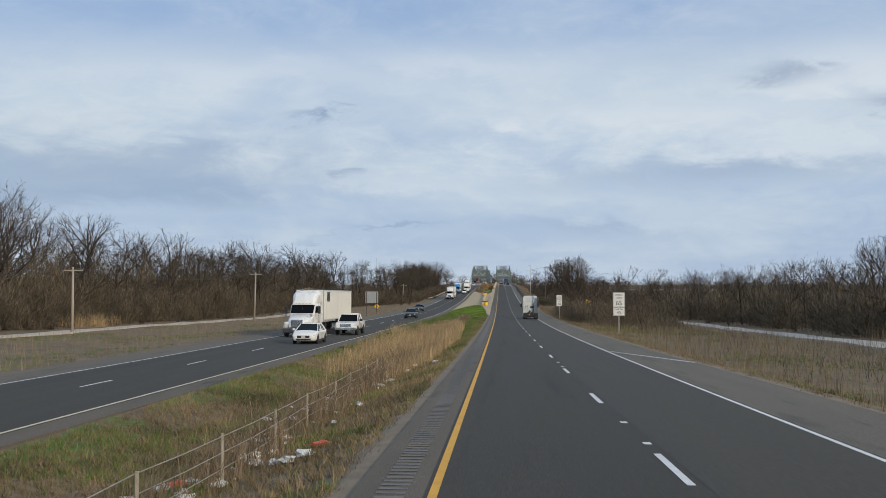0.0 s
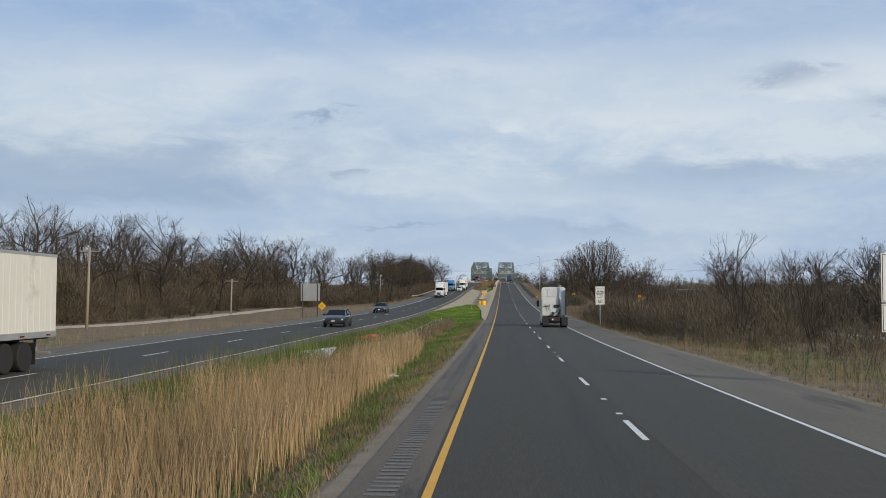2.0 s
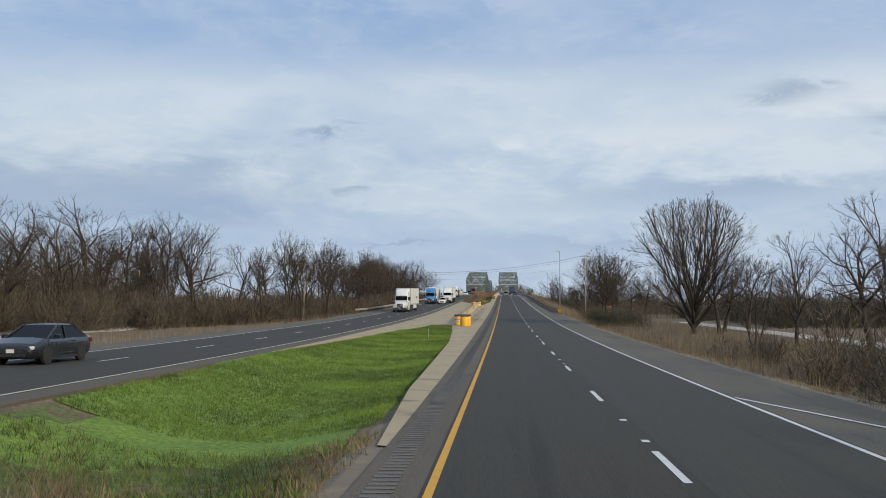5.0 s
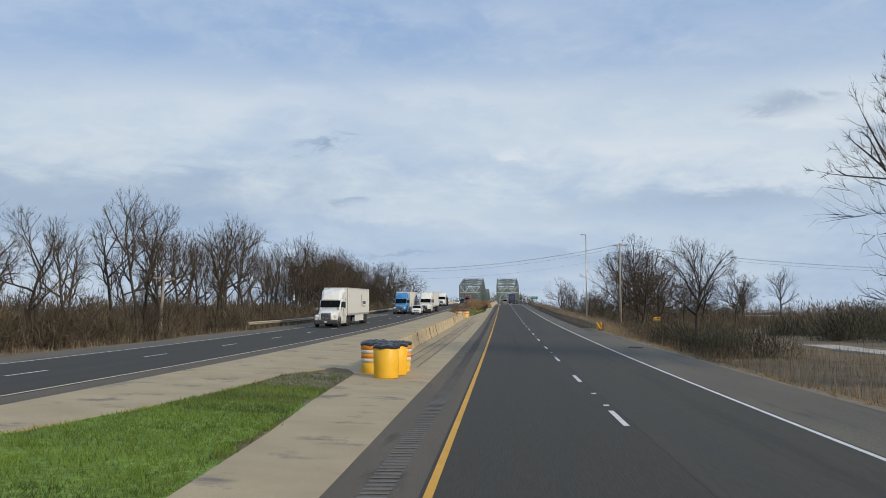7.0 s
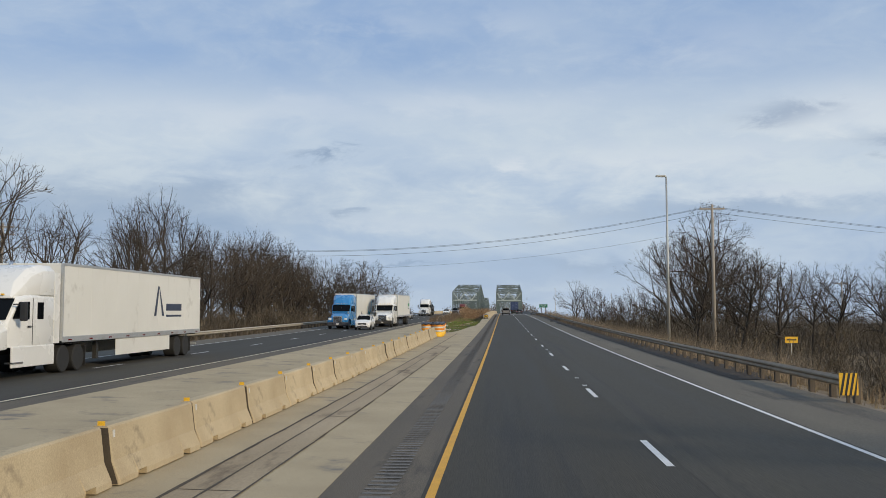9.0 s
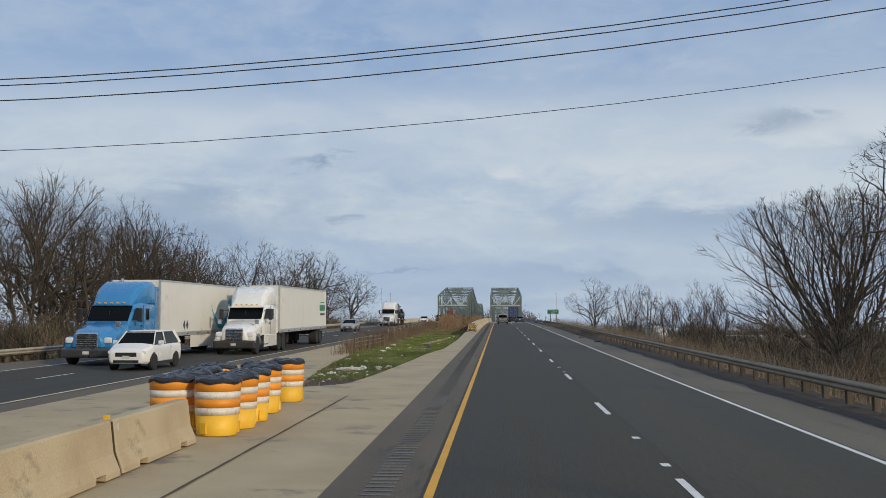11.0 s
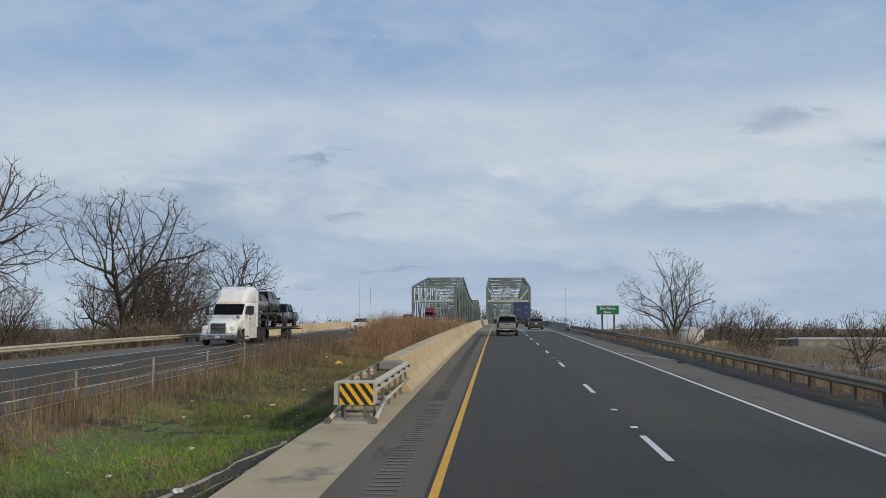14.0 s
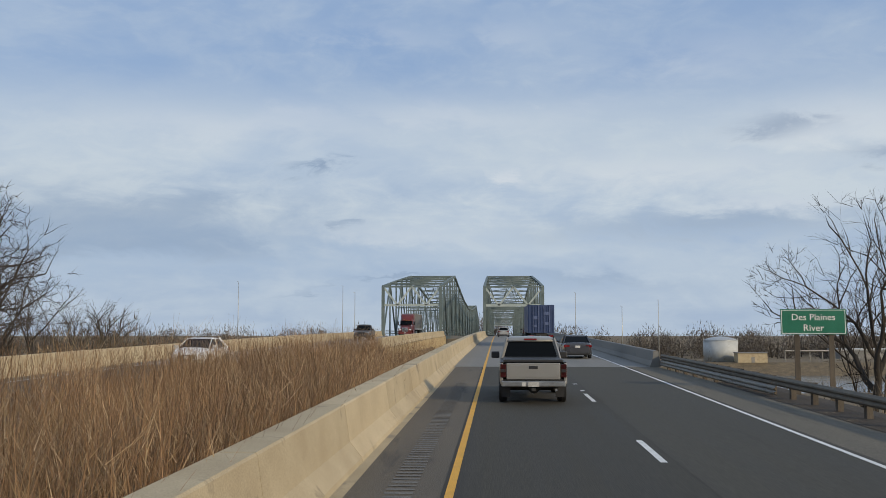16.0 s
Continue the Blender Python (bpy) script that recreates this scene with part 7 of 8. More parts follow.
def car(name, label, L, W, H, colour, belt, hood, roof_front, roof_rear, screen, rear_base, deck, wheelbase, r=0.33, clear=0.2, suv=False, category="car", lit=False):
    """A passenger car, nose towards +y. screen, roof_front, roof_rear, rear_base: y of the glasshouse's corners from the middle."""
    t = thing(name, pose(0, 0, 0), label, category, "traffic")
    f, b, w = L / 2, -L / 2, W / 2
    ax = (wheelbase / 2 + 0.02, -wheelbase / 2 + 0.02)

    def prof(hw, lo, top, crown):
        return [(-hw * 0.86, lo), (-hw * 0.97, lo + 0.1), (-hw, lo + (top - lo) * 0.5), (-hw * 0.98, top - 0.10), (-hw * 0.90, top - 0.015), (-hw * 0.4, top + crown), (hw * 0.4, top + crown), (hw * 0.90, top - 0.015), (hw * 0.98, top - 0.10), (hw, lo + (top - lo) * 0.5), (hw * 0.97, lo + 0.1), (hw * 0.86, lo)]
    secs = [(b, prof(w * 0.80, clear + 0.14, deck - 0.10, 0)), (b + 0.08, prof(w * 0.9, clear + 0.06, deck - 0.03, 0.01)), (b + 0.45, prof(w * 0.98, clear, deck, 0.02)), (rear_base, prof(w, clear, belt + 0.0, 0.02)),
            (0, prof(w, clear, belt, 0.02)), (screen, prof(w, clear, belt - 0.01, 0.03)), (screen + 0.25, prof(w * 0.995, clear, hood + 0.05, 0.03)), (f - 0.55, prof(w * 0.965, clear, hood - 0.045, 0.03)),
            (f - 0.18, prof(w * 0.9, clear + 0.02, hood - 0.13, 0.02)), (f - 0.05, prof(w * 0.83, clear + 0.05, hood - 0.21, 0.01)), (f, prof(w * 0.74, clear + 0.1, hood - 0.30, 0))]
    body = part("body", smooth_bevel(loft(secs), 0.045, 3, 18), colour, t, smooth=True)

    def gh(hw, z):
        return [(-hw, z), (hw, z)]
    rw, bw = w * 0.70, w * 0.90
    zt = H - 0.05
    # glass: screen, sides and rear window in one shell
    V = [(-bw, rear_base, belt - 0.03), (bw, rear_base, belt - 0.03), (rw, roof_rear, zt), (-rw, roof_rear, zt), (-bw, screen, belt - 0.03), (bw, screen, belt - 0.03), (rw, roof_front, zt), (-rw, roof_front, zt)]
    for nm, q in (("windscreen", (4, 5, 6, 7)), ("rear_window", (0, 1, 2, 3)), ("side_window", (1, 5, 6, 2)), ("side_window", (0, 4, 7, 3))):
        tag_mesh(nm, [V[i] for i in q], [(0, 1, 2, 3)], CAR_GLASS, t)
    rs = []
    for y, hw, z, c in ((roof_rear - 0.06, rw * 0.97, zt - 0.03, 0.0), (roof_rear + 0.1, rw * 1.03, zt, 0.04), ((roof_front + roof_rear) / 2, rw * 1.05, zt, 0.06), (roof_front - 0.1, rw * 1.03, zt, 0.04), (roof_front + 0.05, rw * 0.97, zt - 0.03, 0.0)):
        rs.append((y, [(-hw, z - 0.03), (-hw, z), (-hw * 0.8, z + c * 0.8), (0, z + c), (hw * 0.8, z + c * 0.8), (hw, z), (hw, z - 0.03)]))
    part("roof", loft(rs), colour, t, smooth=True)
    for s in (-1, 1):
        for p, q, k in (((s * bw, screen + 0.03, belt - 0.03), (s * rw, roof_front, zt), 0.07), ((s * bw, rear_base - 0.02, belt - 0.03), (s * rw, roof_rear, zt), 0.16 if not suv else 0.2), ((s * bw * 1.0, -0.1, belt), (s * rw * 1.02, -0.2, zt), 0.08)):
            bm = bmesh.new()
            d = Vector(q) - Vector(p)
            box(bm, -0.02, 0.02, -k / 2, k / 2, -d.length / 2, d.length / 2)
            bmesh.ops.transform(bm, matrix=Matrix.Translation((Vector(p) + Vector(q)) / 2) @ d.to_track_quat("Z", "Y").to_matrix().to_4x4(), verts=bm.verts)
            part("pillar", bm, colour, t)
        part("mirror", boxes((s * w * 0.98, s * (w + 0.2), screen - 0.42, screen - 0.3, belt, belt + 0.15), bevel=0.03), colour, t)
        part("headlight", boxes((s * w * 0.52, s * w * 0.88, f - 0.34, f - 0.045, hood - 0.34, hood - 0.22), bevel=0.03), LAMP_CLEAR, t)
        part("tail_light", boxes((s * w * 0.52, s * w * 0.95, b + 0.0, b + 0.16, deck - 0.3, deck - 0.12), bevel=0.03), TAIL_RED, t)
        part("door_handle", boxes((s * (w - 0.01), s * (w + 0.02), -0.75, -0.55, belt - 0.16, belt - 0.12)), colour, t)
        part("sill", boxes((s * w * 0.8, s * w * 0.99, ax[1] + r, ax[0] - r, clear - 0.02, clear + 0.09)), TRIM_BLACK, t)
        for y in ax:
            bm = bmesh.new()
            lathe(bm, [(r * 1.13, -0.06), (r * 1.13, 0.06)], 20, "X", (s * (w - 0.065), y, r))
            part("wheel_arch", bm, TRIM_BLACK, t)
            wheel(t, s * (w - 0.09), y, r, 0.21)
    part("grille", boxes((-w * 0.5, w * 0.5, f - 0.09, f + 0.012, hood - 0.47, hood - 0.29), bevel=0.02), TRIM_BLACK, t)
    part("bumper_intake", boxes((-w * 0.6, w * 0.6, f - 0.1, f + 0.01, clear + 0.09, clear + 0.2), bevel=0.02), TRIM_BLACK, t)
    part("number_plate", boxes((-0.15, 0.15, f - 0.02, f + 0.015, clear + 0.24, clear + 0.38)), RUBBISH, t)
    part("number_plate", boxes((-0.15, 0.15, b - 0.015, b + 0.02, deck - 0.32, deck - 0.18)), RUBBISH, t)
    part("rear_bumper_trim", boxes((-w * 0.7, w * 0.7, b - 0.01, b + 0.12, clear + 0.06, clear + 0.2), bevel=0.02), TRIM_BLACK, t)
    return t


def sedan(colour, label):
    return car("sedan", label, 4.85, 1.84, 1.45, colour, 0.93, 0.9, 0.25, -1.0, 1.3, -1.78, 1.0, 2.8)


def hatch_suv(colour, label):
    return car("suv", label, 4.4, 1.8, 1.64, colour, 1.06, 1.04, 0.55, -1.55, 1.2, -1.98, 1.12, 2.65, 0.35, 0.24, True)


def pickup(colour, label, chrome=True, bed_cover=True, crew=False):
    """A pickup truck, nose towards +y."""
    t = thing("pickup_truck", pose(0, 0, 0), label, "pickup truck", "traffic")
    L, w, r = 5.75, 0.99, 0.39
    f, b = L / 2, -L / 2
    cab_b = -0.55 if not crew else -1.1
    belt, bed, clear = 1.22, 1.2, 0.48

    def prof(hw, lo, top):
        return [(-hw * 0.9, lo), (-hw, lo + 0.16), (-hw, top - 0.3), (-hw * 0.975, top - 0.05), (-hw * 0.93, top), (hw * 0.93, top), (hw * 0.975, top - 0.05), (hw, top - 0.3), (hw, lo + 0.16), (hw * 0.9, lo)]
    secs = [(cab_b, prof(w, clear, belt)), (1.0, prof(w, clear, belt)), (1.25, prof(w, clear, 1.2)), (f - 0.5, prof(w * 0.97, clear, 1.12)), (f - 0.12, prof(w * 0.93, clear, 1.06)), (f, prof(w * 0.86, clear + 0.05, 0.96))]
    part("cab_body", smooth_bevel(loft(secs), 0.025), colour, t, smooth=True)
    for s in (-1, 1):
        part("bed_side", boxes((s * w * 0.9, s * w, b + 0.04, cab_b - 0.03, clear + 0.1, bed), bevel=0.035), colour, t)
        part("bed_rail", boxes((s * w * 0.88, s * w * 0.985, b + 0.05, cab_b - 0.04, bed, bed + 0.035), bevel=0.01), TRIM_BLACK, t)
    part("bed_floor", boxes((-w * 0.9, w * 0.9, b + 0.1, cab_b - 0.03, 0.66, 0.72)), FRAME_BLACK, t)
    gate = part("tailgate", boxes((-w * 0.80, w * 0.80, b + 0.0, b + 0.09, 0.72, bed + 0.0), bevel=0.025), colour, t)
    part("gate_recess", boxes((-w * 0.72, w * 0.72, b - 0.006, b + 0.02, 0.78, 1.13), bevel=0.004), colour, gate)
    part("handle", boxes((-0.13, 0.13, b - 0.03, b + 0.0, 1.03, 1.12), bevel=0.015), TRIM_BLACK, gate)
    part("bed_header", boxes((-w * 0.86, w * 0.86, cab_b - 0.08, cab_b - 0.02, 0.7, bed)), colour, t)
    if bed_cover:
        part("bed_cover", boxes((-w * 0.88, w * 0.88, b + 0.12, cab_b - 0.1, bed + 0.02, bed + 0.1), bevel=0.02), TRIM_BLACK, t, "black bed cover")
    for s in (-1, 1):
        lamp = part("tail_light", boxes((s * w * 0.81, s * w * 0.985, b - 0.005, b + 0.1, 0.78, 1.17), bevel=0.02), SMOKED, t)
        part("lamp_band", boxes((s * w * 0.83, s * w * 0.97, b - 0.012, b + 0.02, 0.93, 1.02), bevel=0.006), TRIM_BLACK, lamp)
        part("headlight", boxes((s * w * 0.52, s * w * 0.9, f - 0.2, f - 0.02, 0.84, 1.0), bevel=0.02), LAMP_CLEAR, t)
        part("mirror", boxes((s * w * 1.0, s * (w + 0.27), 0.72, 0.86, belt - 0.02, belt + 0.2), bevel=0.04), TRIM_BLACK, t)
        for y in (1.75, -1.72):
            bm = bmesh.new()
            lathe(bm, [(r * 1.16, -0.05), (r * 1.16, 0.05)], 20, "X", (s * (w - 0.045), y, r + 0.02))
            part("wheel_arch", bm, TRIM_BLACK, t)
            wheel(t, s * (w - 0.1), y, r, 0.26)
        part("mud_flap", boxes((s * 0.68, s * 0.94, -2.22, -2.2, 0.16, 0.5)), TRIM_BLACK, t)
    # glasshouse
    rw, bw, zt = w * 0.74, w * 0.92, 1.86
    V = [(-bw, cab_b, belt - 0.02), (bw, cab_b, belt - 0.02), (rw, cab_b + 0.22, zt), (-rw, cab_b + 0.22, zt), (-bw, 1.25, belt - 0.02), (bw, 1.25, belt - 0.02), (rw, 0.55, zt), (-rw, 0.55, zt)]
    for nm, q in (("windscreen", (4, 5, 6, 7)), ("rear_window", (0, 1, 2, 3)), ("side_window", (1, 5, 6, 2)), ("side_window", (0, 4, 7, 3))):
        tag_mesh(nm, [V[i] for i in q], [(0, 1, 2, 3)], CAR_GLASS, t)
    part("cab_back", boxes((-bw, bw, cab_b - 0.02, cab_b + 0.03, belt - 0.25, belt + 0.06), bevel=0.01), colour, t)
    rs = []
    for y, hw, z, c in ((cab_b + 0.14, rw * 1.0, zt - 0.05, 0.0), (cab_b + 0.3, rw * 1.04, zt, 0.03), (0.1, rw * 1.05, zt, 0.06), (0.5, rw * 1.03, zt, 0.03), (0.62, rw * 0.98, zt - 0.04, 0.0)):
        rs.append((y, [(-hw, z - 0.04), (-hw, z), (-hw * 0.85, z + 0.03 + c * 0.6), (0, z + 0.03 + c), (hw * 0.85, z + 0.03 + c * 0.6), (hw, z), (hw, z - 0.04)]))
    part("roof", loft(rs), colour, t, smooth=True)
    part("brake_light", boxes((-0.2, 0.2, cab_b + 0.11, cab_b + 0.16, zt - 0.04, zt + 0.01)), TAIL_RED, t)
    for s in (-1, 1):
        for p, q, k in (((s * bw, 1.27, belt), (s * rw, 0.55, zt), 0.08), ((s * bw, cab_b, belt), (s * rw, cab_b + 0.2, zt), 0.13), ((s * bw, 0.2, belt), (s * rw, 0.15, zt), 0.08)):
            bm = bmesh.new()
            d = Vector(q) - Vector(p)
            box(bm, -0.03, 0.03, -k / 2, k / 2, -d.length / 2, d.length / 2)
            bmesh.ops.transform(bm, matrix=Matrix.Translation((Vector(p) + Vector(q)) / 2) @ d.to_track_quat("Z", "Y").to_matrix().to_4x4(), verts=bm.verts)
            part("pillar", bm, colour, t)
    bump = part("rear_bumper", boxes((-w * 0.95, w * 0.95, b - 0.16, b + 0.04, 0.52, 0.68), bevel=0.03), DULL_CHROME if chrome else TRIM_BLACK, t)
    part("step_pad", boxes((-w * 0.9, w * 0.9, b - 0.15, b + 0.02, 0.698, 0.712)), TRIM_BLACK, bump)
    part("number_plate", boxes((-0.16, 0.16, b - 0.175, b - 0.16, 0.52, 0.66)), RUBBISH, bump)
    part("sticker", boxes((-0.34, -0.23, b - 0.172, b - 0.158, 0.53, 0.65)), RUBBISH, bump)
    bm = bmesh.new()
    cyl(bm, (-0.8, -1.72, 0.39), (0.8, -1.72, 0.39), 0.07, n=8)
    cyl(bm, (0.05, -1.9, 0.39), (0.05, -1.5, 0.39), 0.16, 0.12, 10)
    part("rear_axle", bm, FRAME_BLACK, t)
    bm = bmesh.new()
    lathe(bm, [(0.2, 0.44), (0.36, 0.44), (0.37, 0.54), (0.2, 0.54)], 18, "Z", (0, -2.25, 0))
    part("spare_tyre", bm, TYRE, t)
    bm = bmesh.new()
    cyl(bm, (0.62, b + 0.3, 0.42), (0.66, b - 0.05, 0.42), 0.04, n=8)
    part("exhaust_pipe", bm, CHROME, t)
    part("hitch", boxes((-0.06, 0.06, b - 0.22, b + 0.1, 0.4, 0.48)), FRAME_BLACK, t)
    part("underbody", boxes((-w * 0.75, w * 0.75, b + 0.3, f - 0.4, 0.46, 0.62)), FRAME_BLACK, t)
    part("grille", boxes((-w * 0.5, w * 0.5, f - 0.08, f + 0.01, 0.72, 1.0), bevel=0.02), CHROME if chrome else TRIM_BLACK, t)
    part("front_bumper", boxes((-w * 0.95, w * 0.95, f - 0.12, f + 0.1, 0.45, 0.68), bevel=0.04), CHROME if chrome else colour, t)
    return t


def semi_wheels(t, ys_dual, y_steer, w=1.02):
    for s in (-1, 1):
        wheel(t, s * w, y_steer, 0.51, 0.28, CHROME, 0.56)
        for y in ys_dual:
            wheel(t, s * (w - 0.12), y, 0.51, 0.58, CHROME, 0.54, True)


def tractor(colour, label, fairing_high=True, bumper=None, grille_mat=None, snub=True, category="truck", visor=False):
    """A sleeper-cab tractor, nose towards +y; the fifth wheel stands at y = -2.6."""
    t = thing("semi_tractor", pose(0, 0, 0), label, category, "traffic")
    # frame and running gear
    for s in (-1, 1):
        part("frame_rail", boxes((s * 0.36, s * 0.46, -3.6, 4.0, 0.78, 1.03)), FRAME_BLACK, t)
        part("fuel_tank", boxes((s * 0.75, s * 1.2, -0.9, 1.1, 0.45, 0.98), bevel=0.12), CHROME if s > 0 else colour, t)
        part("cab_skirt", boxes((s * 1.14, s * 1.22, -1.1, 1.9, 0.36, 1.08), bevel=0.03), colour, t)
        part("step", boxes((s * 0.95, s * 1.25, 1.2, 1.9, 0.5, 0.56)), CHROME, t)
        part("mud_flap", boxes((s * 0.62, s * 1.22, -3.72, -3.7, 0.18, 0.92), bevel=0.008), TRIM_BLACK, t)
        part("flap_bar", boxes((s * 0.3, s * 1.22, -3.7, -3.64, 0.92, 0.97)), FRAME_BLACK, t)
        part("rear_lamp", boxes((s * 0.16, s * 0.32, -3.68, -3.6, 0.68, 0.84), bevel=0.02), LAMP_CLEAR if s < 0 else TAIL_RED, t)
    semi_wheels(t, (-1.9, -3.15), 3.35)
    part("rear_crossmember", boxes((-0.46, 0.46, -3.66, -3.56, 0.6, 1.0)), FRAME_BLACK, t)
    for y in (-1.9, -3.15):
        bm = bmesh.new()
        cyl(bm, (-0.9, y, 0.51), (0.9, y, 0.51), 0.09, n=8)
        cyl(bm, (0, y - 0.25, 0.51), (0, y + 0.2, 0.51), 0.22, 0.16, 10)
        part("drive_axle", bm, FRAME_BLACK, t)
    bm = boxes((-0.5, 0.5, -3.0, -2.15, 1.14, 1.22), bevel=0.03)
    box(bm, -0.5, -0.14, -3.35, -3.0, 1.08, 1.16)
    box(bm, 0.14, 0.5, -3.35, -3.0, 1.08, 1.16)
    part("fifth_wheel", bm, FRAME_BLACK, t)
    part("deck_plate", boxes((-0.46, 0.46, -2.0, -1.15, 1.04, 1.08)), STEEL, t)
    # hood
    def hp(hw, lo, top, sh):
        return [(-hw, lo), (-hw, top - sh), (-hw * 0.86, top - sh * 0.25), (-hw * 0.5, top), (hw * 0.5, top), (hw * 0.86, top - sh * 0.25), (hw, top - sh), (hw, lo)]
    part("hood", smooth_bevel(loft([(1.95, hp(1.07, 1.0, 1.97, 0.3)), (2.7, hp(1.03, 0.95, 1.84, 0.36)), (3.5, hp(0.95, 0.85, 1.66, 0.4)), (3.95, hp(0.84, 0.8, 1.5, 0.4)), (4.17, hp(0.66, 0.8, 1.34, 0.3))]), 0.03), colour, t, smooth=True)
    for s in (-1, 1):
        fs = []
        for k in range(9):
            a = math.pi * k / 8
            fs.append((3.35 - 0.72 * math.cos(a), 0.51 + 0.68 * math.sin(a)))
        bm = bmesh.new()
        vs = [[bm.verts.new((x, y, z)) for x in (s * 0.72, s * 1.12, s * 1.2)] for y, z in fs]
        for a, b in zip(vs, vs[1:]):
            for i in range(2):
                bm.faces.new((a[i], a[i + 1], b[i + 1], b[i]))
        bmesh.ops.solidify(bm, geom=bm.faces[:], thickness=0.05)
        part("fender", bm, colour, t, smooth=True)
        part("headlight", boxes((s * 0.72, s * 1.08, 3.78, 4.08, 1.0, 1.26), bevel=0.07), LAMP_CLEAR, t)
        part("fender_front", boxes((s * 0.6, s * 1.17, 3.55, 4.02, 0.72, 1.3), bevel=0.17), colour, t)
    g = part("grille", boxes((-0.52, 0.52, 4.1, 4.2, 0.78, 1.48), bevel=0.05), CHROME, t)
    bm = bmesh.new()
    for k in range(7):
        box(bm, -0.45, 0.45, 4.195, 4.215, 0.84 + 0.085 * k, 0.89 + 0.085 * k)
    part("grille", bm, grille_mat or TRIM_BLACK, g)
    part("bumper", boxes((-1.2, 1.2, 3.95, 4.3, 0.34, 0.78), bevel=0.1), bumper or colour, t)
    part("number_plate", boxes((-0.15, 0.15, 4.3, 4.32, 0.5, 0.64)), RUBBISH, t)
    # cab and sleeper
    def cp(hw, lo, top, r=0.12):
        return [(-hw, lo), (-hw, top - r), (-hw + r, top), (hw - r, top), (hw, top - r), (hw, lo)]
    part("cab", smooth_bevel(loft([(-1.05, cp(1.2, 1.05, 2.9)), (0.55, cp(1.2, 1.05, 2.9)), (1.35, cp(1.12, 1.05, 2.78)), (1.98, cp(1.07, 1.05, 1.95))]), 0.03), colour, t, smooth=True)
    top = 3.95 if fairing_high else 3.5
    part("roof_fairing", smooth_bevel(loft([(-1.05, cp(1.2, 2.85, top, 0.2)), (-0.2, cp(1.19, 2.85, top, 0.22)), (0.5, cp(1.12, 2.85, top - 0.18, 0.25)), (1.1, cp(1.02, 2.82, top - 0.65, 0.25)), (1.5, cp(0.92, 2.72, 2.82, 0.05))]), 0.04), colour, t, smooth=True)
    V = [(-0.98, 1.93, 2.02), (0.98, 1.93, 2.02), (0.98, 1.42, 2.70), (-0.98, 1.42, 2.70), (-1.0, 1.99, 2.0), (1.0, 1.99, 2.0), (1.02, 1.45, 2.72), (-1.02, 1.45, 2.72)]
    tag_mesh("windscreen", V, [(4, 5, 6, 7), (0, 1, 5, 4), (1, 2, 6, 5), (2, 3, 7, 6), (3, 0, 4, 7)], CAR_GLASS, t)
    part("windscreen_divider", boxes((-0.02, 0.02, 1.72, 1.76, 2.2, 2.5)), TRIM_BLACK, t)
    for s in (-1, 1):
        V = [(s * 1.13, 1.75, 2.05), (s * 1.205, 0.75, 2.0), (s * 1.205, 0.75, 2.62), (s * 1.15, 1.38, 2.6)]
        tag_mesh("door_window", V, [(0, 1, 2, 3) if s > 0 else (3, 2, 1, 0)], CAR_GLASS, t)
        part("sleeper_window", boxes((s * 1.195, s * 1.21, -0.25, 0.2, 2.0, 2.6), bevel=0.006), CAR_GLASS, t)
        m = part("mirror", boxes((s * 1.36, s * 1.6, 1.62, 1.76, 1.95, 2.6), bevel=0.05), TRIM_BLACK, t)
        for z in (2.02, 2.5):
            part("mirror_arm", boxes((s * 1.1, s * 1.4, 1.66, 1.7, z, z + 0.04)), TRIM_BLACK, m)
        part("hood_mirror", boxes((s * 0.98, s * 1.2, 3.3, 3.38, 1.72, 1.98), bevel=0.03), CHROME, t)
        part("side_extender", boxes((s * 1.16, s * 1.21, -1.5, -1.05, 1.1, 3.7), bevel=0.015), TRIM_BLACK if s > 0 else colour, t)
        part("door_seam", boxes((s * 1.198, s * 1.212, 0.52, 0.545, 1.1, 2.75)), FRAME_BLACK, t)
        part("door_handle", boxes((s * 1.2, s * 1.235, 0.66, 0.86, 1.72, 1.78)), TRIM_BLACK, t)
    for k in range(5):
        part("marker_lamp", boxes((-0.62 + 0.31 * k - 0.05, -0.62 + 0.31 * k + 0.05, 1.48, 1.56, 2.83, 2.89), bevel=0.01), YELLOW_SIGN, t)
    if visor:
        part("sun_visor", boxes((-1.08, 1.08, 1.42, 1.75, 2.68, 2.74), bevel=0.01), colour, t)
    # back of the sleeper
    bk = part("back_wall", boxes((-1.1, 1.1, -1.09, -1.05, 1.12, 2.88), bevel=0.01), colour, t)
    part("wall_seam", boxes((-1.05, 1.05, -1.1, -1.088, 2.2, 2.215), (-0.74, -0.725, -1.1, -1.088, 1.15, 2.85), (0.74, 0.755, -1.1, -1.088, 1.15, 2.85)), STEEL, bk)
    part("vent_box", boxes((0.0, 0.48, -1.16, -1.09, 1.86, 2.16), bevel=0.02), TRIM_BLACK, bk)
    part("fairing_hollow", boxes((-0.95, 0.95, -1.075, -1.045, 2.98, top - 0.14), bevel=0.01), colour, t)
    bm = bmesh.new()
    for s in (-0.55, 0.0, 0.55):
        box(bm, s - 0.03, s + 0.03, -1.13, -1.07, 3.0, top - 0.2)
    part("fairing_rib", bm, colour, t)
    bm = bmesh.new()
    cyl(bm, (0.62, -1.25, 1.1), (0.62, -1.25, 3.95), 0.075, n=12)
    cyl(bm, (0.62, -1.25, 3.95), (0.66, -1.42, 4.12), 0.075, n=12)
    part("exhaust_pipe", bm, CHROME, t, smooth=True)
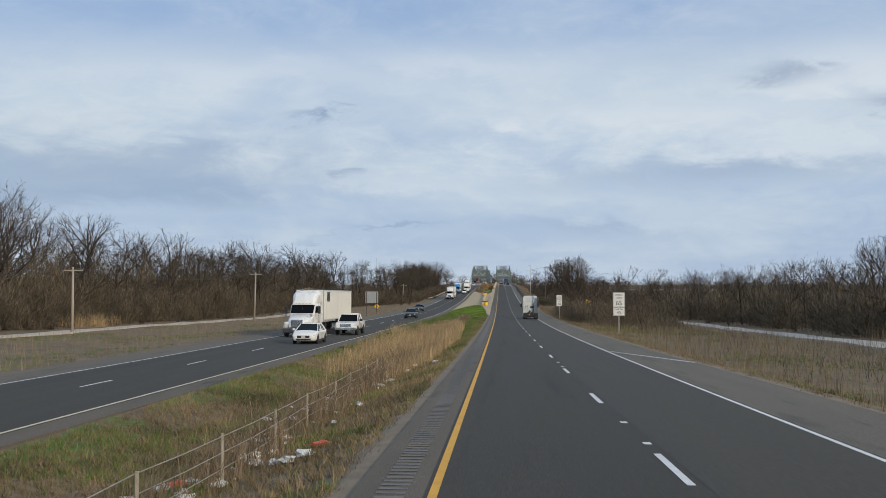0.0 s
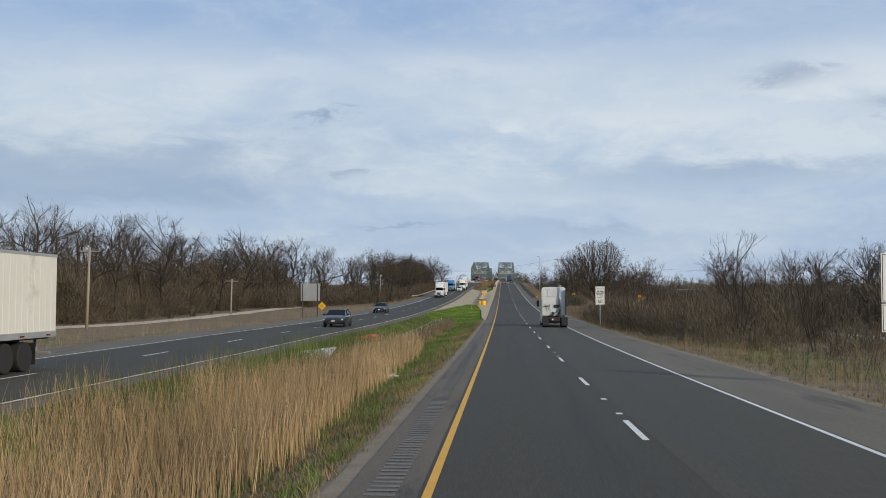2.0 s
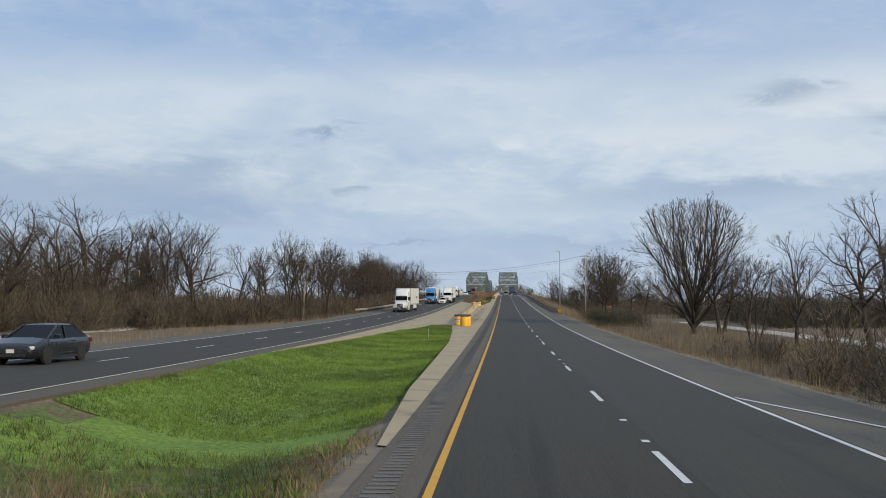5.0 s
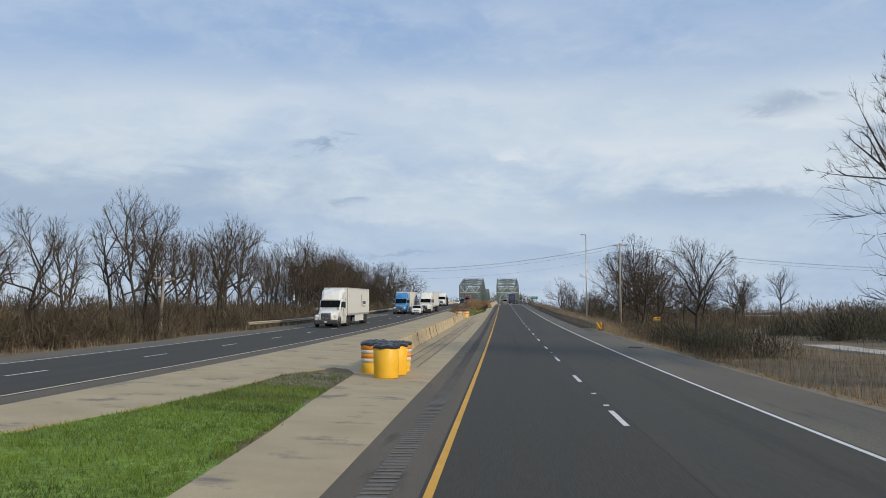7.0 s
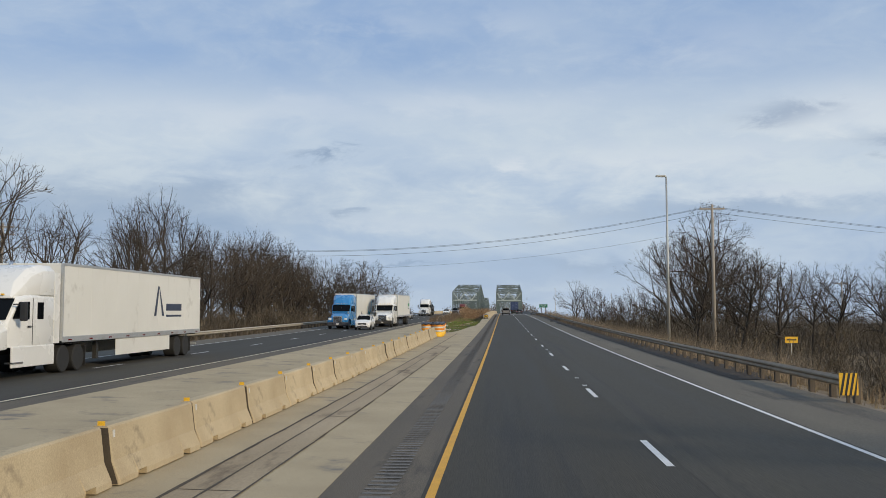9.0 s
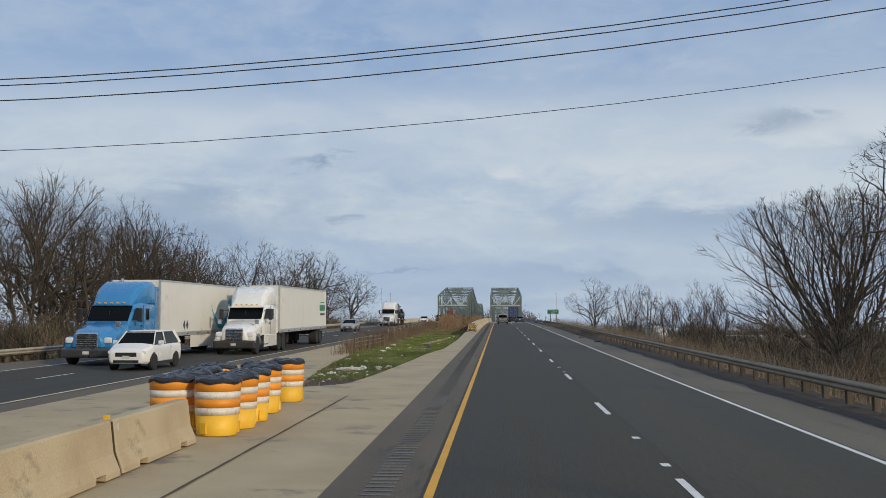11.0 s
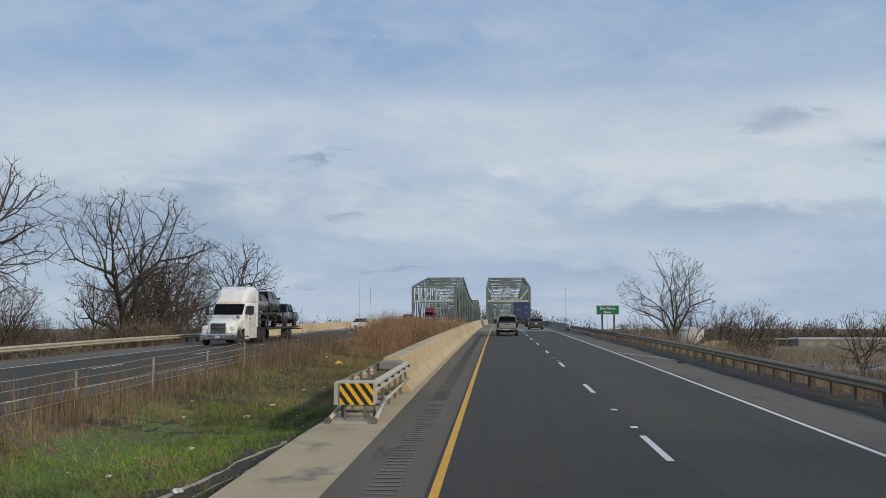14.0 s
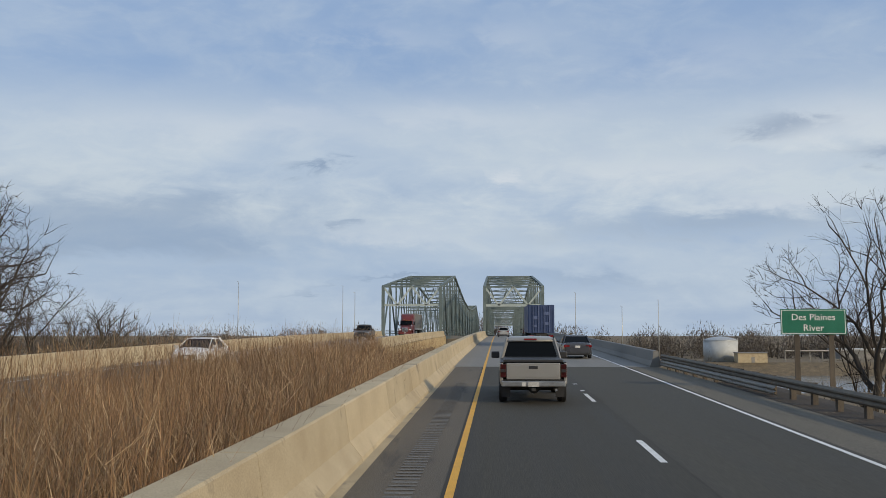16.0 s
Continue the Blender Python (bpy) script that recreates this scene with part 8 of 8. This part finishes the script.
    part("stack_guard", boxes((0.5, 0.56, -1.34, -1.2, 1.2, 2.9)), TRIM_BLACK, t)
    for x, z in ((-0.1, 1.32), (0.5, 1.3)):
        part("gladhand_box", boxes((x - 0.1, x + 0.1, -1.17, -1.09, z - 0.14, z + 0.14), bevel=0.02), TRIM_BLACK, t)
    bm = bmesh.new()
    for k in range(14):
        a, b = k * 1.3, (k + 1) * 1.3
        cyl(bm, (-0.55 + 0.05 * math.cos(a) + 0.02 * k, -1.3 + 0.05 * math.sin(a), 1.75 - 0.04 * k), (-0.55 + 0.05 * math.cos(b) + 0.02 * (k + 1), -1.3 + 0.05 * math.sin(b), 1.75 - 0.04 * (k + 1)), 0.014, n=5, caps=False)
    part("air_hose", bm, LIVERY_GREEN, t, "coiled green air hose")
    bm = bmesh.new()
    cyl(bm, (-0.9, -1.2, 2.3), (-0.68, -1.2, 1.6), 0.018, n=6)
    cyl(bm, (-0.45, -1.2, 2.3), (-0.35, -1.2, 1.6), 0.018, n=6)
    cyl(bm, (-0.1, -1.3, 1.15), (0.55, -1.2, 1.75), 0.03, n=6)
    part("hose_bracket", bm, TRIM_BLACK, t)
    part("grab_shelf", boxes((-0.9, -0.4, -1.32, -1.09, 2.05, 2.09)), TRIM_BLACK, t)
    return t


def trailer(label, length=16.1, skirt=True, ribs=False, logo=None, body=None):
    """A box trailer; its front wall stands at y = 0, the rear at -length."""
    t = thing("semi_trailer", pose(0, 0, 0), label, "trailer", "traffic")
    w, lo, hi = 1.29, 1.18, 4.08
    body = body or TRAILER_WHITE
    box_ = part("box_body", boxes((-w, w, -length, 0, lo, hi), bevel=0.03), body, t)
    for s in (-1, 1):
        part("bottom_rail", boxes((s * (w - 0.02), s * (w + 0.02), -length, 0, lo - 0.06, lo + 0.16), bevel=0.01), ALU, t)
        part("top_rail", boxes((s * (w - 0.03), s * (w + 0.015), -length, 0, hi - 0.09, hi + 0.01), bevel=0.01), ALU, t)
        n = int(length / (0.41 if ribs else 1.22))
        bm = bmesh.new()
        for k in range(1, n):
            y = -length * k / n
            box(bm, s * (w - 0.005), s * (w + (0.012 if ribs else 0.004)), y - 0.012, y + 0.012, lo + 0.16, hi - 0.09)
        part("panel_seams", bm, body, t)
        bm = bmesh.new()
        for k in range(9):
            y = -0.6 - (length - 1.2) * k / 8
            box(bm, s * (w + 0.018), s * (w + 0.026), y - 0.15, y + 0.15, lo + 0.0, lo + 0.05)
        part("reflector_tape", bm, TAIL_RED, t)
        if skirt:
            part("side_skirt", boxes((s * (w - 0.05), s * (w - 0.02), -length + 4.6, -5.0, 0.42, lo - 0.04), bevel=0.01), body, t)
        part("landing_leg", boxes((s * 0.9 - 0.08, s * 0.9 + 0.08, -3.9, -3.7, 0.35, lo)), FRAME_BLACK, t)
        for y in (-length + 3.3, -length + 2.05):
            wheel(t, s * 0.93, y, 0.51, 0.58, RIM, 0.54, True)
        part("mud_flap", boxes((s * 0.62, s * 1.2, -length + 1.3, -length + 1.32, 0.2, 0.95)), TRIM_BLACK, t)
        part("corner_post", boxes((s * (w - 0.1), s * (w + 0.01), -0.06, 0.012, lo, hi)), ALU, t)
    part("bogie", boxes((-0.55, 0.55, -length + 1.2, -length + 4.2, 0.75, lo - 0.02)), FRAME_BLACK, t)
    part("underride_guard", boxes((-1.1, 1.1, -length - 0.02, -length + 0.08, 0.5, 0.6), (-0.6, -0.5, -length, -length + 0.08, 0.6, lo), (0.5, 0.6, -length, -length + 0.08, 0.6, lo), bevel=0.01), STEEL, t)
    part("floor_frame", boxes((-1.1, 1.1, -length + 0.2, -0.2, lo - 0.12, lo)), FRAME_BLACK, t)
    part("front_panel_trim", boxes((-w + 0.05, w - 0.05, -0.005, 0.02, lo + 0.05, lo + 0.3)), ALU, t)
    return t


def flat_shape(name, pts, material, parent, s, w=1.296):
    """A flat figure on a trailer's side s; pts: (y, z)."""
    bm = bmesh.new()
    bm.faces.new([bm.verts.new((s * w, y, z)) for y, z in pts])
    ob = part(name, bm, material, parent)
    return ob


def curved_arrow(t, s):
    """A broad upturned curve with an arrow head."""
    lo, up = [], []
    for k in range(15):
        u = k / 14
        y, z = -8.6 - 4.3 * u, 2.95 - 1.35 * (1 - (2 * u - 1) ** 2)
        wdt = 0.03 + 0.42 * math.sin(math.pi * min(1, u * 0.97)) ** 0.8
        lo.append((y, z - wdt * 0.5)), up.append((y, z + wdt * 0.5))
    ob = flat_shape("livery_curve", lo + up[::-1], LIVERY_BLUE, t, s)
    flat_shape("livery_arrowhead", [(-12.2, 3.1), (-13.0, 3.3), (-13.1, 2.2), (-12.95, 2.2), (-12.75, 2.95), (-12.2, 2.95)], LIVERY_BLUE, ob, s)
    flat_shape("livery_bar", [(-13.35, 3.05), (-14.9, 3.05), (-14.9, 3.4), (-13.35, 3.4)], LIVERY_DARK, ob, s, 1.297)
    for k in range(2):
        flat_shape("livery_mark", [(-3.6 - 0.5 * k, 1.7), (-3.8 - 0.5 * k, 1.42), (-4.0 - 0.5 * k, 1.7), (-3.8 - 0.5 * k, 1.98)], LIVERY_DARK, ob, s)


def bar_logo(t, s, y0, z0, rows, material):
    first = None
    for (ya, yb, za, zb) in rows:
        ob = flat_shape("livery_bar", [(y0 + ya, z0 + za), (y0 + yb, z0 + za), (y0 + yb, z0 + zb), (y0 + ya, z0 + zb)], material, first or t, s)
        first = first or ob
    return first


def on_road(t, x, y, zf, back=False):
    pitch = math.degrees(math.atan((zf(y + 2) - zf(y - 2)) / 4))
    t.matrix_basis = pose(x, y, zf(y) + 0.012, pitch if not back else -pitch, 0, 180 if back else 0)
    return t


def rig(tractor_, trailer_, x, front, zf):
    """An oncoming rig whose bumper stands at y = front."""
    on_road(tractor_, x, front + 4.3, zf, True)
    on_road(trailer_, x, front + 4.3 + 1.55, zf, True)


# same direction
on_road(pickup(PEWTER, "pewter pickup truck with a black bed cover and chrome bumper"), 1.75, 553.0, zr)
on_road(sedan(DARK_GREY, "dark grey sedan driving ahead in the outer lane"), 5.7, 584.5, zr)
on_road(tractor(PALE_BLUE_WHITE, "white bobtail sleeper tractor with black mud flaps"), 6.1, 165.6, zr)


def container_truck():
    t = thing("container_truck", pose(0, 0, 0), "chassis truck carrying a dented dark blue shipping container", "truck", "traffic")
    c = part("container", boxes((-1.22, 1.22, -6.1, 6.1, 1.25, 3.85), bevel=0.02), CONTAINER_BLUE, t)
    bm = bmesh.new()
    for k in range(9):
        x = -1.1 + 2.2 * k / 8
        box(bm, x - 0.05, x + 0.05, -6.14, -6.1, 1.35, 3.75)
    part("door_corrugation", bm, CONTAINER_BLUE, c)
    for x in (-0.75, -0.25, 0.25, 0.75):
        bm = bmesh.new()
        cyl(bm, (x, -6.17, 1.3), (x, -6.17, 3.8), 0.03, n=6)
        part("lock_rod", bm, CONTAINER_LIGHT, c)
    for b in ((-0.7, -0.35, -6.19, -6.15, 2.5, 2.8), (0.3, 0.75, -6.19, -6.15, 2.9, 3.2), (0.32, 0.7, -6.19, -6.15, 2.0, 2.25), (-0.68, -0.4, -6.19, -6.15, 1.8, 2.0)):
        part("door_placard", boxes(b), CONTAINER_LIGHT, c)
    part("chassis", boxes((-0.5, 0.5, -6.1, 7.2, 0.85, 1.2)), FRAME_BLACK, t)
    for s in (-1, 1):
        for y in (-5.0, -3.75, 3.9, 5.1):
            wheel(t, s * 0.93, y, 0.51, 0.58, RIM, 0.54, True)
        part("tail_light", boxes((s * 0.7, s * 1.1, -6.2, -6.1, 0.9, 1.05)), TAIL_RED, t)
        part("mud_flap", boxes((s * 0.62, s * 1.2, -5.75, -5.73, 0.2, 0.95)), TRIM_BLACK, t)
        wheel(t, s * 1.0, 9.2, 0.51, 0.28, RIM, 0.56)
    part("bumper", boxes((-1.15, 1.15, -6.2, -6.1, 0.5, 0.65)), FRAME_BLACK, t)
    part("cab", boxes((-1.2, 1.2, 6.6, 9.0, 1.0, 3.1), bevel=0.15), DARK_GREY, t)
    part("hood", boxes((-0.95, 0.95, 8.9, 10.4, 0.8, 1.9), bevel=0.2), DARK_GREY, t)
    return t


on_road(container_truck(), 4.7, 616.5, zr)
on_road(hatch_suv(SILVER, "silver suv driving ahead on the bridge"), 1.6, 682, zr)
on_road(pickup(DARK_GREY, "dark pickup truck ahead on the bridge", False), 5.4, 668, zr)

# oncoming
LANE_IN, LANE_OUT = -1.83, -5.5
a = trailer("white refrigerated trailer with ribbed sides", ribs=True, skirt=False)
bar_logo(a, -1, -1.5, 3.0, ((0, -1.6, 0, 0.9), (-0.15, -1.45, 0.2, 0.7)), LIVERY_DARK)
b = tractor(WHITE_PAINT, "white sleeper tractor pulling a trailer", bumper=DARK_GREY)
rig(b, a, xo(81) - 5.4, 80.5, zo)
on_road(pickup(WHITE_PAINT, "white crew cab pickup truck coming the other way", True, False, True), xo(88) - 2.0, 88.0, zo, True)
on_road(sedan(WHITE_PAINT, "white sedan coming the other way"), xo(71) - 2.2, 71.0, zo, True)
on_road(sedan(BLACK_PAINT, "black sedan coming the other way"), xo(149) - 2.4, 149.5, zo, True)
on_road(sedan(BLACK_PAINT, "black sedan in the outer oncoming lane"), xo(206) - 5.6, 206, zo, True)
a = trailer("plain white box trailer with side skirts")
for s in (-1, 1):
    mark = flat_shape("livery_mark", [(-9.3, 2.05), (-9.6, 2.05), (-9.95, 3.4), (-9.8, 3.5)], LIVERY_DARK, a, s)
    flat_shape("livery_stroke", [(-10.0, 3.4), (-9.9, 3.5), (-10.35, 2.05), (-10.65, 2.05)], LIVERY_DARK, mark, s)
    bar_logo(a, s, -10.9, 2.3, ((0, -2.2, 0, 0.34), (0, -2.2, -0.3, -0.2)), LIVERY_DARK)
rig(tractor(WHITE_PAINT, "white aerodynamic sleeper tractor with a chrome grille", bumper=DARK_GREY), a, xo(335) - 4.9, 331.8, zo)
a = trailer("white trailer with a light blue curved arrow on its side")
curved_arrow(a, -1)
rig(tractor(BLUE_PAINT, "bright blue sleeper tractor with a chrome grille", bumper=DARK_GREY), a, xo(414) - 5.6, 410.0, zo)
on_road(hatch_suv(WHITE_PAINT, "white compact suv coming the other way"), xo(408) - 2.2, 408.4, zo, True)
a = trailer("white leased trailer with green lettering bars", skirt=False)
bar_logo(a, -1, -13.3, 2.5, ((0, -2.2, 0, 0.45), (-0.3, -1.9, 0.6, 0.68)), LIVERY_GREEN)
bar_logo(a, -1, -13.5, 2.15, ((0, -1.9, 0, 0.16),), LIVERY_DARK)
rig(tractor(WHITE_PAINT, "white long-nosed sleeper tractor with a dark grille", bumper=FRAME_BLACK, visor=True), a, xo(424) - 1.95, 421.0, zo)
on_road(sedan(SILVER, "silver sedan coming the other way"), xo(484) - 5.4, 484.0, zo, True)
on_road(sedan(WHITE_PAINT, "white coupe passing behind the tall grass"), xo(571) - 4.0, 571.5, zo, True)
on_road(pickup(DARK_GREY, "dark pickup truck on the oncoming approach", False), xo(640) - 5.2, 640, zo, True)
rig(tractor(mat("maroon_paint", (0.12, 0.02, 0.018), rough=0.35), "dark red tractor leaving the oncoming bridge"), trailer("grey box trailer on the oncoming bridge", skirt=False, body=DECK), xo(690) - 5.2, 690, zo)


def car_carrier():
    t = thing("car_carrier_trailer", pose(0, 0, 0), "open black car carrier trailer with two decks", "trailer", "traffic")
    for s in (-1, 1):
        part("deck_rail", boxes((s * 1.05, s * 1.22, -13.5, -3.0, 0.85, 1.02)), FRAME_BLACK, t)
        part("upper_rail", boxes((s * 1.05, s * 1.2, -8.2, 0.6, 2.0, 2.15)), FRAME_BLACK, t)
        for y in (-0.3, -3.0, -5.5, -8.0):
            part("upright", boxes((s * 1.08, s * 1.2, y - 0.08, y + 0.08, 0.9, 2.1)), FRAME_BLACK, t)
        for y in (-9.6, -10.7):
            wheel(t, s * 0.95, y, 0.42, 0.5, RIM, 0.54, True)
    part("lower_deck", boxes((-1.15, 1.15, -14.5, -3.0, 0.86, 0.93)), FRAME_BLACK, t)
    part("upper_deck", boxes((-1.12, 1.12, -8.2, 0.6, 2.04, 2.1)), FRAME_BLACK, t)
    part("neck", boxes((-0.6, 0.6, -3.2, 1.4, 1.15, 1.4)), FRAME_BLACK, t)
    part("ramp", boxes((-1.1, 1.1, -15.6, -14.5, 0.7, 0.78)), FRAME_BLACK, t)
    return t


def put_carrier():
    x, front = xo(523) - 6.0, 523.0
    rig(tractor(WHITE_PAINT, "white sleeper tractor with a chrome bull bar", bumper=CHROME), car_carrier(), x, front, zo)
    y0 = front + 4.3 + 1.55
    for o, dy, dz, turn in ((sedan(DARK_GREY, "dark grey car tied down on the carrier's upper deck"), 2.2, 2.1, 180), (hatch_suv(BLACK_PAINT, "dark suv tied down on the carrier's upper deck"), 6.4, 2.12, 0), (pickup(BLACK_PAINT, "black pickup tied down on the carrier's lower deck", True, False, True), 11.6, 0.95, 180)):
        y = y0 + dy
        o.matrix_basis = pose(x, y, zo(y) + dz, 0, 0, turn)


put_carrier()
